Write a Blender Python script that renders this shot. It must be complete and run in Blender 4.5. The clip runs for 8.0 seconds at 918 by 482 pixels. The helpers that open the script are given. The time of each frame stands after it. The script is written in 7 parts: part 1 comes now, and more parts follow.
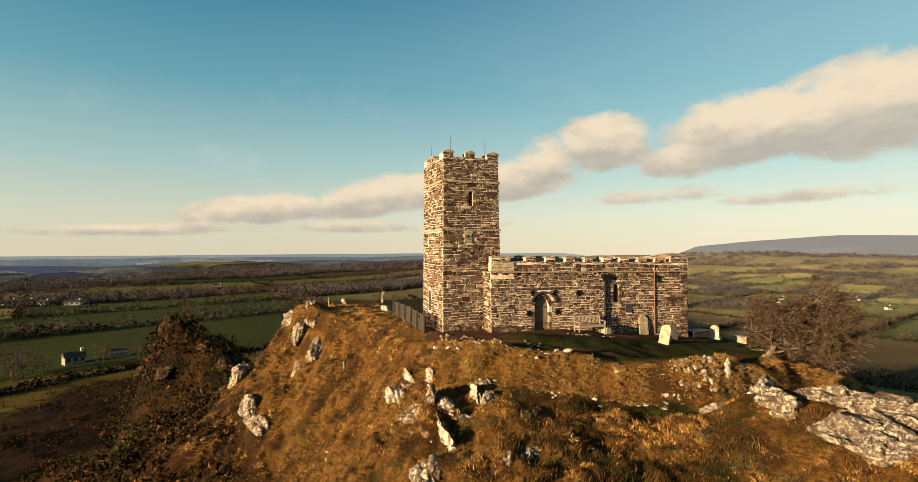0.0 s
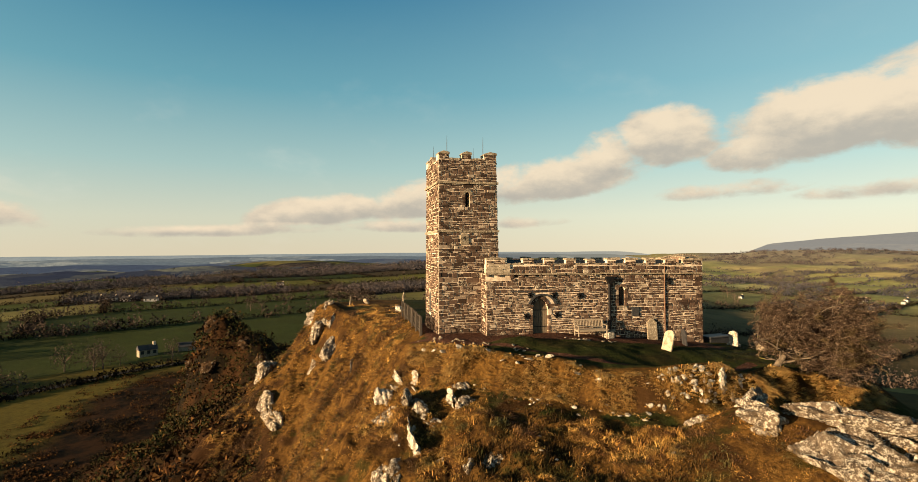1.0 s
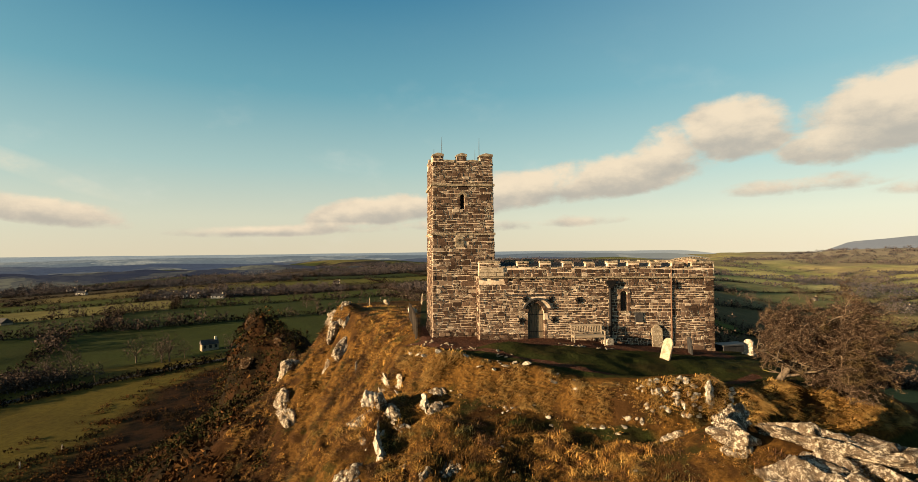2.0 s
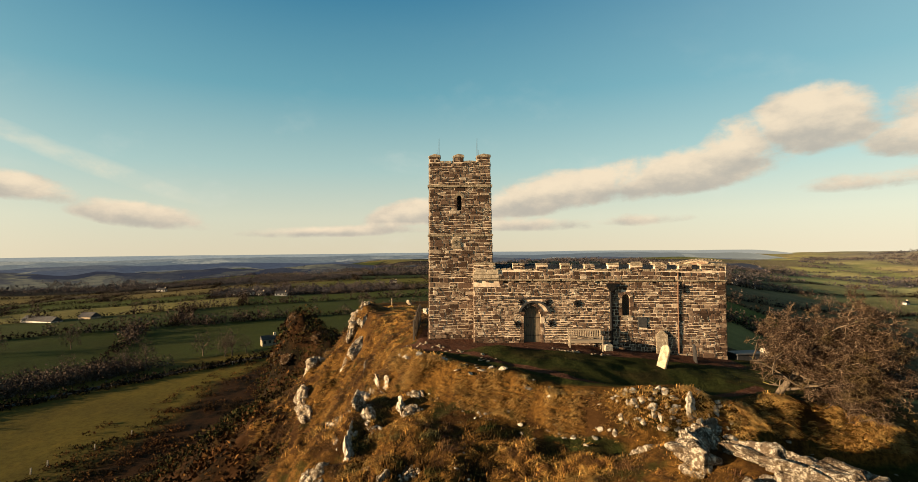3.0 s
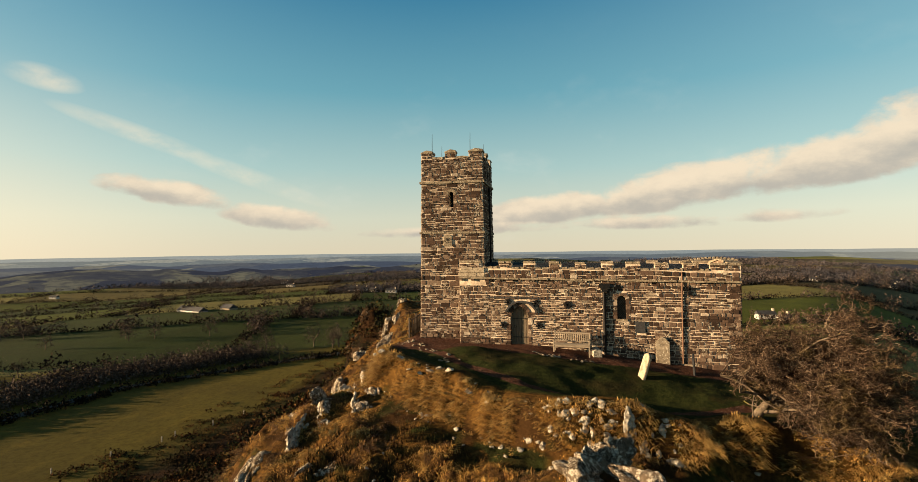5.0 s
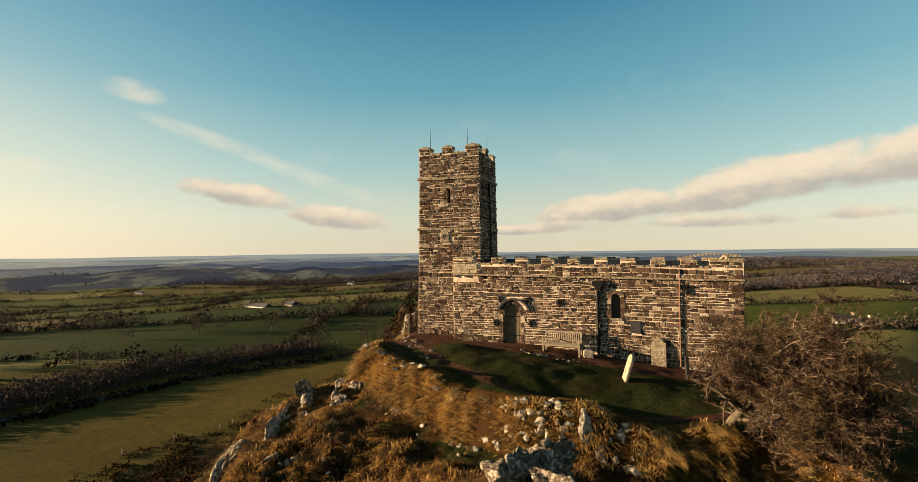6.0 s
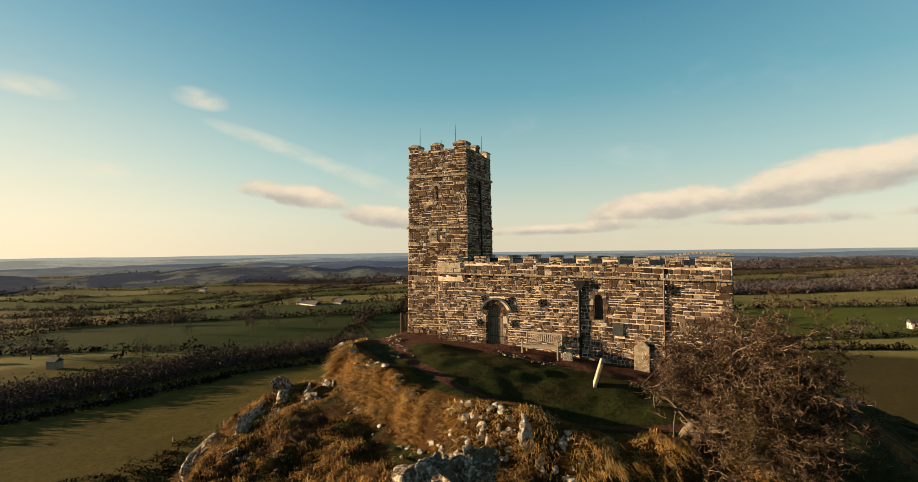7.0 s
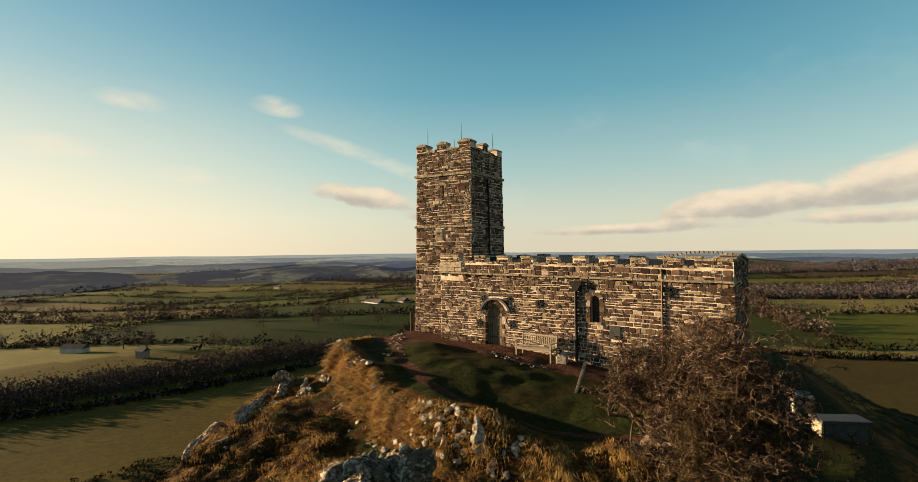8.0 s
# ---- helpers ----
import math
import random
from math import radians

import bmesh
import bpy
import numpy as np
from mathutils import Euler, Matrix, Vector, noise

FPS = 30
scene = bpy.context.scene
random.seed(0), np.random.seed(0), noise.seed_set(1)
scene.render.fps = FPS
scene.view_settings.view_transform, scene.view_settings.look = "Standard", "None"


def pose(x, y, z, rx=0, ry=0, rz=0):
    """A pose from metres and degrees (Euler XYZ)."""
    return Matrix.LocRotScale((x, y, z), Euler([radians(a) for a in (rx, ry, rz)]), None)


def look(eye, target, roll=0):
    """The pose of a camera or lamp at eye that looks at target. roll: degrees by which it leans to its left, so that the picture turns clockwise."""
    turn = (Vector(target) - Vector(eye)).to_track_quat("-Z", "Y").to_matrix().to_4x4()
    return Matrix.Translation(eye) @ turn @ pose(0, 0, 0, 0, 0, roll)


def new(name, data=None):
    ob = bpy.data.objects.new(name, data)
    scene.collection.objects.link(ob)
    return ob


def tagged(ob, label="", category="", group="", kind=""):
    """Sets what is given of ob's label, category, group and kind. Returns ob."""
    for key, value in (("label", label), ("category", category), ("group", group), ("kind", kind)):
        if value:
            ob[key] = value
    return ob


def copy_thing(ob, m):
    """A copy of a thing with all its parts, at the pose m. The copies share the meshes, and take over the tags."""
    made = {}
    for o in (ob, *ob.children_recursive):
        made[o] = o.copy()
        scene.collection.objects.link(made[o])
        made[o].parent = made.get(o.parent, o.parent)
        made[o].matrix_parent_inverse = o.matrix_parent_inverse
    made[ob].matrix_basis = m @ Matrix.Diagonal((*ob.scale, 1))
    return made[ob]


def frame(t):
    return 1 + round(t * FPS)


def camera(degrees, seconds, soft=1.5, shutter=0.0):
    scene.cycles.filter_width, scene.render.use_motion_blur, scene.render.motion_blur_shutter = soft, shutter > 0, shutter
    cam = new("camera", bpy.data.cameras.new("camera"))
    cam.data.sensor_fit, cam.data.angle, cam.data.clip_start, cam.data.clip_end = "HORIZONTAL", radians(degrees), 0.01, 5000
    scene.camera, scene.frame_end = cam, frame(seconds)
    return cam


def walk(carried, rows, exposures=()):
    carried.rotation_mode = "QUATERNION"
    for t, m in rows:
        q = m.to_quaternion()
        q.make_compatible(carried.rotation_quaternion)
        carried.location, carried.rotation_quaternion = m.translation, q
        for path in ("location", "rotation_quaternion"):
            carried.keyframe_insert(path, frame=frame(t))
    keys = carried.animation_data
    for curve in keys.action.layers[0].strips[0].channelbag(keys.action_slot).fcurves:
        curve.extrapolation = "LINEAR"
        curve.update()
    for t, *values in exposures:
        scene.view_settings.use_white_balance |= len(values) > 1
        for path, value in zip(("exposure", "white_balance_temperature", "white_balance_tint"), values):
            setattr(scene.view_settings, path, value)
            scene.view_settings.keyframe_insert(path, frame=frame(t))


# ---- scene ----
cam = camera(84.6, 8.0, soft=0.5)
METRES, EYE, TURN = 26.0, 4.45, -16.5
ROWS = [
    (0.0, 0.0, 0.0, 0.0, 0.01, 1.11, 0.29),
    (0.5, 0.0641, 0.0059, 0.0015, 3.24, 1.1, 0.39),
    (1.0, 0.1269, 0.0161, 0.0053, 6.41, 1.01, 0.51),
    (1.5, 0.1888, 0.0294, 0.009, 9.45, 0.97, 0.58),
    (3.0, 0.3699, 0.0902, 0.0149, 19.15, 0.99, 0.64),
    (3.5, 0.4272, 0.1177, 0.0147, 22.36, 0.98, 0.67),
    (4.0, 0.4814, 0.1475, 0.0144, 25.44, 0.97, 0.69),
    (4.5, 0.5318, 0.1806, 0.0123, 28.46, 1.02, 0.7),
    (6.0, 0.6795, 0.2961, 0.0016, 38.4, 1.02, 0.68),
    (6.5, 0.7229, 0.341, -0.0, 41.22, 1.03, 0.69),
    (7.0, 0.7627, 0.3893, -0.0012, 44.06, 1.01, 0.7),
    (7.5, 0.8011, 0.4348, -0.0016, 48.23, 1.04, 0.69),
    (8.0, 0.8367, 0.4817, -0.0041, 51.42, 1.09, 0.61),
]
walk(cam, [(t, pose(0, 0, EYE, 0, 0, TURN) @ pose(METRES * x, METRES * y, METRES * z, 90 + pitch, roll, yaw)) for t, x, y, z, yaw, pitch, roll in ROWS],
     exposures=[(0.0, 1.75, 7100, 13), (3.0, 1.78, 7050, 13), (8.0, 1.79, 7000, 13)])

# ---- world and sun ----
SUN_DIR = Vector((-0.945, -0.325, 0.0)).normalized()
SUN_EL = radians(8.5)
TO_SUN = Vector((SUN_DIR.x * math.cos(SUN_EL), SUN_DIR.y * math.cos(SUN_EL), math.sin(SUN_EL)))


class Nodes:
    """A small builder for node trees."""

    def __init__(self, tree):
        self.t = tree
        self.t.nodes.clear()

    def add(self, kind, ins=(), **props):
        n = self.t.nodes.new(kind)
        if "operation" in props:
            n.operation = props["operation"]
        if "use_clamp" in props:
            n.use_clamp = props["use_clamp"]
        if "data_type" in props:
            n.data_type, n.blend_type = props["data_type"], props["blend_type"]
        if "interpolation_type" in props:
            n.interpolation_type = props["interpolation_type"]
        if "attribute_name" in props:
            n.attribute_name = props["attribute_name"]
        for key, v in (ins.items() if isinstance(ins, dict) else enumerate(ins)):
            if v is None:
                continue
            if isinstance(v, bpy.types.NodeSocket):
                self.t.links.new(v, n.inputs[key])
            else:
                n.inputs[key].default_value = v
        return n

    def math(self, op, a, b=None, c=None, clamp=False):
        return self.add("ShaderNodeMath", [a, b, c], operation=op, use_clamp=clamp).outputs[0]

    def vmath(self, op, a, b=None):
        return self.add("ShaderNodeVectorMath", [a, b], operation=op).outputs[0]

    def mix(self, fac, a, b, blend="MIX"):
        n = self.add("ShaderNodeMix", {}, data_type="RGBA", blend_type=blend)
        for i, v in ((0, fac), (6, a), (7, b)):
            if isinstance(v, bpy.types.NodeSocket):
                self.t.links.new(v, n.inputs[i])
            elif i == 0:
                n.inputs[i].default_value = v
            else:
                n.inputs[i].default_value = (*v[:3], 1)
        return n.outputs[2]

    def noise(self, vec, scale, detail=4.0, rough=0.55, out=0, dist=0.0):
        return self.add("ShaderNodeTexNoise", {"Vector": vec, "Scale": scale, "Detail": detail, "Roughness": rough, "Distortion": dist}).outputs[out]

    def ramp(self, fac, stops, mode="LINEAR"):
        n = self.add("ShaderNodeValToRGB", [fac])
        n.color_ramp.interpolation = mode
        els = n.color_ramp.elements
        while len(els) < len(stops):
            els.new(0.5)
        for e, (p, c) in zip(els, stops):
            e.position = p
            e.color = (*c, 1) if len(c) == 3 else c
        return n.outputs[0]

    def step(self, v, lo, hi, a=0.0, b=1.0):
        n = self.add("ShaderNodeMapRange", [v, lo, hi, a, b], interpolation_type="SMOOTHSTEP")
        return n.outputs[0]


def make_world():
    world = bpy.data.worlds.new("sky")
    world.use_nodes = True
    scene.world = world
    n = Nodes(world.node_tree)
    d = n.add("ShaderNodeTexCoord").outputs["Generated"]
    d = n.vmath("NORMALIZE", d)
    s = n.add("ShaderNodeSeparateXYZ", [d])
    az = n.math("DEGREES", n.math("ARCTAN2", s.outputs[0], s.outputs[1]))
    el = n.math("DEGREES", n.math("ARCSINE", s.outputs[2]))
    tex = n.add("ShaderNodeTexSky")
    tex.sky_type, tex.sun_disc, tex.sun_elevation, tex.sun_rotation = "NISHITA", False, SUN_EL, math.atan2(SUN_DIR.x, SUN_DIR.y)
    tex.altitude, tex.air_density, tex.dust_density, tex.ozone_density = 300.0, 1.0, 1.4, 2.0
    sky = tex.outputs[0]
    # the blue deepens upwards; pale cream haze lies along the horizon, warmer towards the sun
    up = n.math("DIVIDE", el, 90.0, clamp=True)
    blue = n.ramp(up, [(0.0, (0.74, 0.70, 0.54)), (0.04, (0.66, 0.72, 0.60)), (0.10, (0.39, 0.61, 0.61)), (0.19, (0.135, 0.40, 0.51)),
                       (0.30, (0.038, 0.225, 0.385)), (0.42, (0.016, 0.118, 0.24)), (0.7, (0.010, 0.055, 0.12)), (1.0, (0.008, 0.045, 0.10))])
    towards = n.math("COSINE", n.math("RADIANS", n.math("SUBTRACT", az, math.degrees(math.atan2(SUN_DIR.x, SUN_DIR.y)))))
    across = n.math("POWER", n.math("ABSOLUTE", towards), 2.0)
    blue = n.mix(n.math("MULTIPLY", n.math("MULTIPLY", across, 0.30), n.step(el, 6.0, 20.0)), blue, (0.42, 0.56, 0.55))
    phase = n.math("ADD", 0.92, n.math("MULTIPLY", across, 0.30))
    blue = n.vmath("MULTIPLY", blue, n.add("ShaderNodeCombineXYZ", [phase, phase, phase]).outputs[0])
    near_sun = n.math("MULTIPLY", n.step(towards, 0.3, 1.05), n.math("MULTIPLY", n.step(el, 24.0, 1.0), 0.82))
    blue = n.mix(near_sun, blue, (1.0, 0.86, 0.60))
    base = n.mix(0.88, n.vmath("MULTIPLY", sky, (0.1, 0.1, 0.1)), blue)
    # clouds: azimuth, elevation, half width, half height, strength, tilt
    blobs = [
        (32.6, 11.0, 6.2, 4.4, 1.15, 0.0), (26.5, 9.6, 5.0, 3.6, 0.9, 0.1), (40.0, 8.6, 5.0, 2.4, 0.8, 0.0), (46.0, 11.0, 9.5, 5.2, 1.25, 0.05), (57.0, 11.6, 13.0, 6.2, 1.25, 0.04), (72.0, 12.5, 13.0, 6.5, 1.2, 0.03),
        (21.0, 7.3, 11.5, 3.5, 1.1, 0.1), (8.5, 5.8, 12.0, 3.3, 1.1, 0.13), (-5.0, 4.1, 10.0, 2.5, 1.05, 0.12),
        (-12.0, 2.2, 12.0, 1.0, 0.75, 0.02), (5.0, 2.6, 11.0, 1.1, 0.65, 0.0), (16.0, 2.9, 7.0, 1.0, 0.62, 0.02), (52.0, 5.0, 9.0, 1.3, 0.62, 0.03), (38.0, 5.6, 8.0, 1.3, 0.60, 0.03),
        (-45.0, 5.8, 6.8, 1.8, 0.95, -0.14), (-34.8, 3.5, 6.6, 2.0, 1.0, -0.12),
        (-47.0, 11.0, 8.0, 1.2, 0.40, -0.30), (-37.5, 7.6, 8.0, 1.3, 0.40, -0.34),
        (-20.0, 2.0, 7.0, 0.9, 0.6, 0.02),
        (-67.9, 14.3, 3.4, 1.3, 0.5, -0.05), (-54.7, 15.1, 3.0, 1.4, 0.5, -0.1), (-63.4, 7.6, 3.2, 1.2, 0.48, 0.0), (-74.0, 9.4, 4.0, 1.5, 0.52, 0.0),
    ]
    q = n.add("ShaderNodeCombineXYZ", [n.math("MULTIPLY", az, 0.15), n.math("MULTIPLY", el, 0.27), 3.7]).outputs[0]
    f1 = n.noise(q, 1.3, 9.0, 0.62, dist=0.2)
    total = low = veil = None
    for a, e, wa, we, k, tilt in blobs:
        da = n.math("SUBTRACT", az, a)
        dv = n.math("DIVIDE", n.math("SUBTRACT", n.math("SUBTRACT", el, e), n.math("MULTIPLY", da, tilt)), we)
        below = n.math("MULTIPLY", dv, n.math("ADD", n.math("MULTIPLY", n.math("LESS_THAN", dv, 0.0), 0.5), 1.0))
        r2 = n.math("ADD", n.math("POWER", n.math("ABSOLUTE", n.math("DIVIDE", da, wa)), 2.0), n.math("POWER", n.math("ABSOLUTE", below), 2.0))
        m = n.math("MULTIPLY", n.math("SUBTRACT", 1.0, r2, clamp=True), k)
        if k < 0.55:
            # thin high cirrus: a soft veil instead of a body
            veil = m if veil is None else n.math("MAXIMUM", veil, m)
            continue
        lw = n.math("MULTIPLY", m, dv)
        total = m if total is None else n.math("MAXIMUM", total, m)
        low = lw if low is None else n.math("ADD", low, lw)
    dens = n.math("ADD", total, n.math("MULTIPLY", n.math("SUBTRACT", f1, 0.5), 1.8))
    cover = n.math("MULTIPLY", n.step(dens, 0.12, 0.72), n.step(total, 0.0, 0.15))
    light = n.math("ADD", n.math("MULTIPLY", low, 1.3), n.math("MULTIPLY", n.math("SUBTRACT", n.noise(q, 2.4, 6.0, 0.62), 0.45), 1.3))
    cloud = n.mix(n.step(light, -0.45, 0.75), (0.43, 0.42, 0.38), (0.80, 0.70, 0.54))
    wisp = n.math("MULTIPLY", n.step(n.noise(q, 0.5, 5.0, 0.6), 0.52, 0.8), n.step(el, 26.0, 8.0))
    base = n.mix(n.math("MULTIPLY", wisp, 0.22), base, (0.75, 0.76, 0.70))
    base = n.mix(n.math("MULTIPLY", veil, n.step(f1, 0.3, 0.7, 0.2, 1.2), clamp=True), base, (0.86, 0.76, 0.58))
    base = n.mix(n.math("MULTIPLY", cover, 0.93), base, cloud)
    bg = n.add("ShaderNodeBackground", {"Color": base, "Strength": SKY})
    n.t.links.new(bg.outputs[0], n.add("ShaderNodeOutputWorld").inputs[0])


SKY = 0.325
make_world()
lamp = bpy.data.lights.new("sun", "SUN")
lamp.energy, lamp.angle, lamp.color = 5.0, radians(0.6), (1.0, 0.75, 0.47)
new("sun", lamp).matrix_world = look((-60, -25, 40), Vector((-60, -25, 40)) - TO_SUN)


# ---- materials ----
def material(name, build, rough=0.9, metallic=0.0, bump=None, tone=0.66):
    """build(n, vec) gives the colour and, if wanted, a height socket."""
    mat = bpy.data.materials.new(name)
    mat.use_nodes = True
    n = Nodes(mat.node_tree)
    geo = n.add("ShaderNodeNewGeometry")
    out = build(n, geo.outputs["Position"])
    colour, height = out if isinstance(out, tuple) else (out, None)
    colour = n.vmath("MULTIPLY", colour, (tone, tone, tone))
    b = n.add("ShaderNodeBsdfPrincipled", {"Base Color": colour, "Roughness": rough, "Metallic": metallic})
    b.inputs["Specular IOR Level"].default_value = 0.3 if rough < 0.88 else 0.03
    if height is not None and bump:
        n.t.links.new(n.add("ShaderNodeBump", {"Strength": bump[0], "Distance": bump[1], "Height": height}).outputs[0], b.inputs["Normal"])
    n.t.links.new(b.outputs[0], n.add("ShaderNodeOutputMaterial").inputs[0])
    return mat


def piece_random(n):
    a = n.add("ShaderNodeObjectInfo").outputs["Random"]
    b = n.add("ShaderNodeNewGeometry").outputs["Random Per Island"]
    return n.math("FRACT", n.math("ADD", n.math("MULTIPLY", a, 7.31), b))


def b_stone(n, v):
    r = piece_random(n)
    c = n.ramp(r, [(0.0, (0.030, 0.020, 0.015)), (0.25, (0.058, 0.036, 0.025)), (0.55, (0.095, 0.060, 0.042)), (0.8, (0.15, 0.100, 0.070)), (0.93, (0.22, 0.16, 0.112)), (1.0, (0.44, 0.36, 0.27))])
    g = n.noise(v, 9.0, 6.0, 0.65)
    c = n.mix(n.step(g, 0.35, 0.75, 0.0, 0.5), c, (0.028, 0.020, 0.015))
    lich = n.math("MULTIPLY", n.step(n.noise(v, 2.1, 3.0), 0.55, 0.68), n.step(n.noise(v, 16.0, 4.0, 0.6), 0.48, 0.6))
    c = n.mix(n.math("MULTIPLY", lich, 0.75), c, (0.56, 0.50, 0.38))
    return c, n.noise(v, 22.0, 6.0, 0.7)


def b_mortar(n, v):
    g = n.noise(v, 5.0, 5.0, 0.6)
    c = n.mix(n.step(g, 0.3, 0.7), (0.40, 0.31, 0.22), (0.68, 0.56, 0.42))
    c = n.mix(n.step(n.noise(v, 0.9, 5.0), 0.50, 0.74, 0.0, 0.7), c, (0.14, 0.10, 0.065))
    return c, n.noise(v, 35.0, 5.0, 0.7)


def b_ashlar(n, v):
    g = n.noise(v, 6.0, 6.0, 0.65)
    c = n.mix(n.step(g, 0.3, 0.7), (0.13, 0.10, 0.068), (0.34, 0.275, 0.19))
    c = n.mix(n.step(n.noise(v, 13.0, 5.0, 0.6), 0.55, 0.66, 0.0, 0.8), c, (0.58, 0.52, 0.40))
    return c, n.noise(v, 25.0, 6.0, 0.7)


def b_crag(n, v):
    sq = n.vmath("MULTIPLY", v, (1.0, 1.0, 0.5))
    g = n.noise(sq, 3.2, 9.0, 0.72, dist=0.5)
    c = n.mix(n.step(g, 0.32, 0.68), (0.040, 0.029, 0.020), (0.21, 0.155, 0.105))
    lich = n.math("MULTIPLY", n.step(n.noise(sq, 1.5, 5.0, 0.7, dist=0.8), 0.40, 0.52), n.step(n.noise(v, 8.0, 9.0, 0.8), 0.49, 0.56))
    c = n.mix(n.math("MULTIPLY", lich, 0.95), c, (0.68, 0.61, 0.48))
    c = n.mix(n.step(n.noise(v, 23.0, 5.0, 0.7), 0.58, 0.64, 0.0, 0.6), c, (0.55, 0.48, 0.37))
    moss = n.step(n.noise(v, 1.3, 6.0, 0.7), 0.57, 0.68, 0.0, 0.6)
    c = n.mix(moss, c, (0.075, 0.046, 0.017))
    return c, n.noise(sq, 6.0, 12.0, 0.8, dist=0.4)


def b_pale(n, v):
    g = n.noise(v, 4.0, 8.0, 0.75)
    c = n.mix(n.step(g, 0.35, 0.62), (0.14, 0.115, 0.085), (0.46, 0.405, 0.315))
    c = n.mix(n.step(n.noise(v, 9.0, 8.0, 0.78), 0.49, 0.58), c, (0.60, 0.55, 0.45))
    c = n.mix(n.step(n.noise(v, 5.0, 8.0, 0.78, dist=0.6), 0.52, 0.60, 0.0, 0.85), c, (0.055, 0.044, 0.032))
    return c, n.noise(v, 9.0, 12.0, 0.8)


def b_dressed(n, v):
    g = n.noise(v, 5.0, 7.0, 0.7)
    c = n.mix(n.step(g, 0.3, 0.68), (0.22, 0.175, 0.12), (0.46, 0.385, 0.28))
    return n.mix(n.step(n.noise(v, 14.0, 6.0, 0.7), 0.56, 0.64, 0.0, 0.7), c, (0.10, 0.080, 0.055)), n.noise(v, 18.0, 8.0, 0.75)


def b_greywood(n, v):
    w = n.noise(n.vmath("MULTIPLY", v, (30.0, 30.0, 1.6)), 1.0, 5.0, 0.6)
    return n.mix(n.step(w, 0.3, 0.7), (0.045, 0.038, 0.030), (0.12, 0.10, 0.082)), w


def attr(n, name):
    return n.add("ShaderNodeAttribute", attribute_name=name)


def b_ground(n, v):
    zone = n.add("ShaderNodeSeparateColor", [attr(n, "zone").outputs["Color"]])
    near, earth, slope = zone.outputs[0], zone.outputs[1], zone.outputs[2]
    field = attr(n, "field").outputs["Color"]
    big, fine = n.noise(v, 0.55, 6.0, 0.65), n.noise(v, 6.0, 6.0, 0.7)
    gold = n.mix(n.step(fine, 0.3, 0.7), (0.055, 0.027, 0.008), (0.235, 0.120, 0.030))
    gold = n.mix(n.step(big, 0.47, 0.60, 0.0, 0.9), gold, (0.050, 0.025, 0.010))
    gold = n.mix(n.step(n.noise(v, 0.9, 4.0), 0.56, 0.68, 0.0, 0.7), gold, (0.036, 0.038, 0.010))
    turf = n.mix(n.step(fine, 0.3, 0.7), (0.018, 0.024, 0.007), (0.048, 0.056, 0.015))
    turf = n.mix(n.step(big, 0.46, 0.62, 0.0, 0.7), turf, (0.050, 0.038, 0.014))
    soil = n.mix(n.step(fine, 0.3, 0.7), (0.060, 0.026, 0.016), (0.135, 0.062, 0.040))
    soil = n.mix(n.step(n.noise(v, 14.0, 4.0), 0.58, 0.66, 0.0, 0.7), soil, (0.26, 0.19, 0.13))
    bracken = n.mix(n.step(n.noise(v, 0.22, 6.0, 0.7), 0.42, 0.6), (0.046, 0.022, 0.009), (0.012, 0.009, 0.005))
    land = n.mix(n.step(n.noise(v, 0.05, 5.0, 0.6), 0.3, 0.7), field, n.mix(0.35, field, (0.045, 0.038, 0.015)))
    land = n.mix(n.step(n.noise(v, 0.9, 6.0, 0.75), 0.42, 0.66, 0.0, 0.55), land, n.vmath("MULTIPLY", land, (0.45, 0.45, 0.5)))
    land = n.mix(n.step(n.noise(n.vmath("MULTIPLY", v, (1.0, 0.4, 1.0)), 0.25, 6.0, 0.7), 0.5, 0.7, 0.0, 0.5), land, n.vmath("MULTIPLY", land, (1.5, 1.35, 1.2)))
    c = n.mix(slope, land, bracken)
    c = n.mix(n.step(near, 0.25, 0.5), c, gold)
    c = n.mix(n.step(near, 0.55, 0.85), c, turf)
    c = n.mix(n.step(n.math("ADD", earth, n.math("MULTIPLY", n.math("SUBTRACT", fine, 0.5), 0.7)), 0.4, 0.6), c, soil)
    return c, n.noise(v, 3.5, 8.0, 0.75)


def b_tussock(n, v):
    r = piece_random(n)
    clump = n.noise(v, 1.9, 5.0, 0.65)
    k = n.math("ADD", n.math("MULTIPLY", r, 0.30), n.math("MULTIPLY", n.step(clump, 0.34, 0.62), 0.75), clamp=True)
    c = n.ramp(k, [(0.0, (0.050, 0.022, 0.007)), (0.25, (0.15, 0.065, 0.014)), (0.48, (0.36, 0.175, 0.034)), (0.72, (0.50, 0.27, 0.056)), (1.0, (0.58, 0.36, 0.10))])
    big = n.noise(v, 0.42, 5.0, 0.65)
    c = n.mix(n.step(big, 0.48, 0.55, 0.0, 0.85), c, (0.055, 0.023, 0.009))
    return n.mix(n.step(n.noise(v, 0.7, 4.0), 0.53, 0.62, 0.0, 0.8), c, (0.060, 0.062, 0.014))


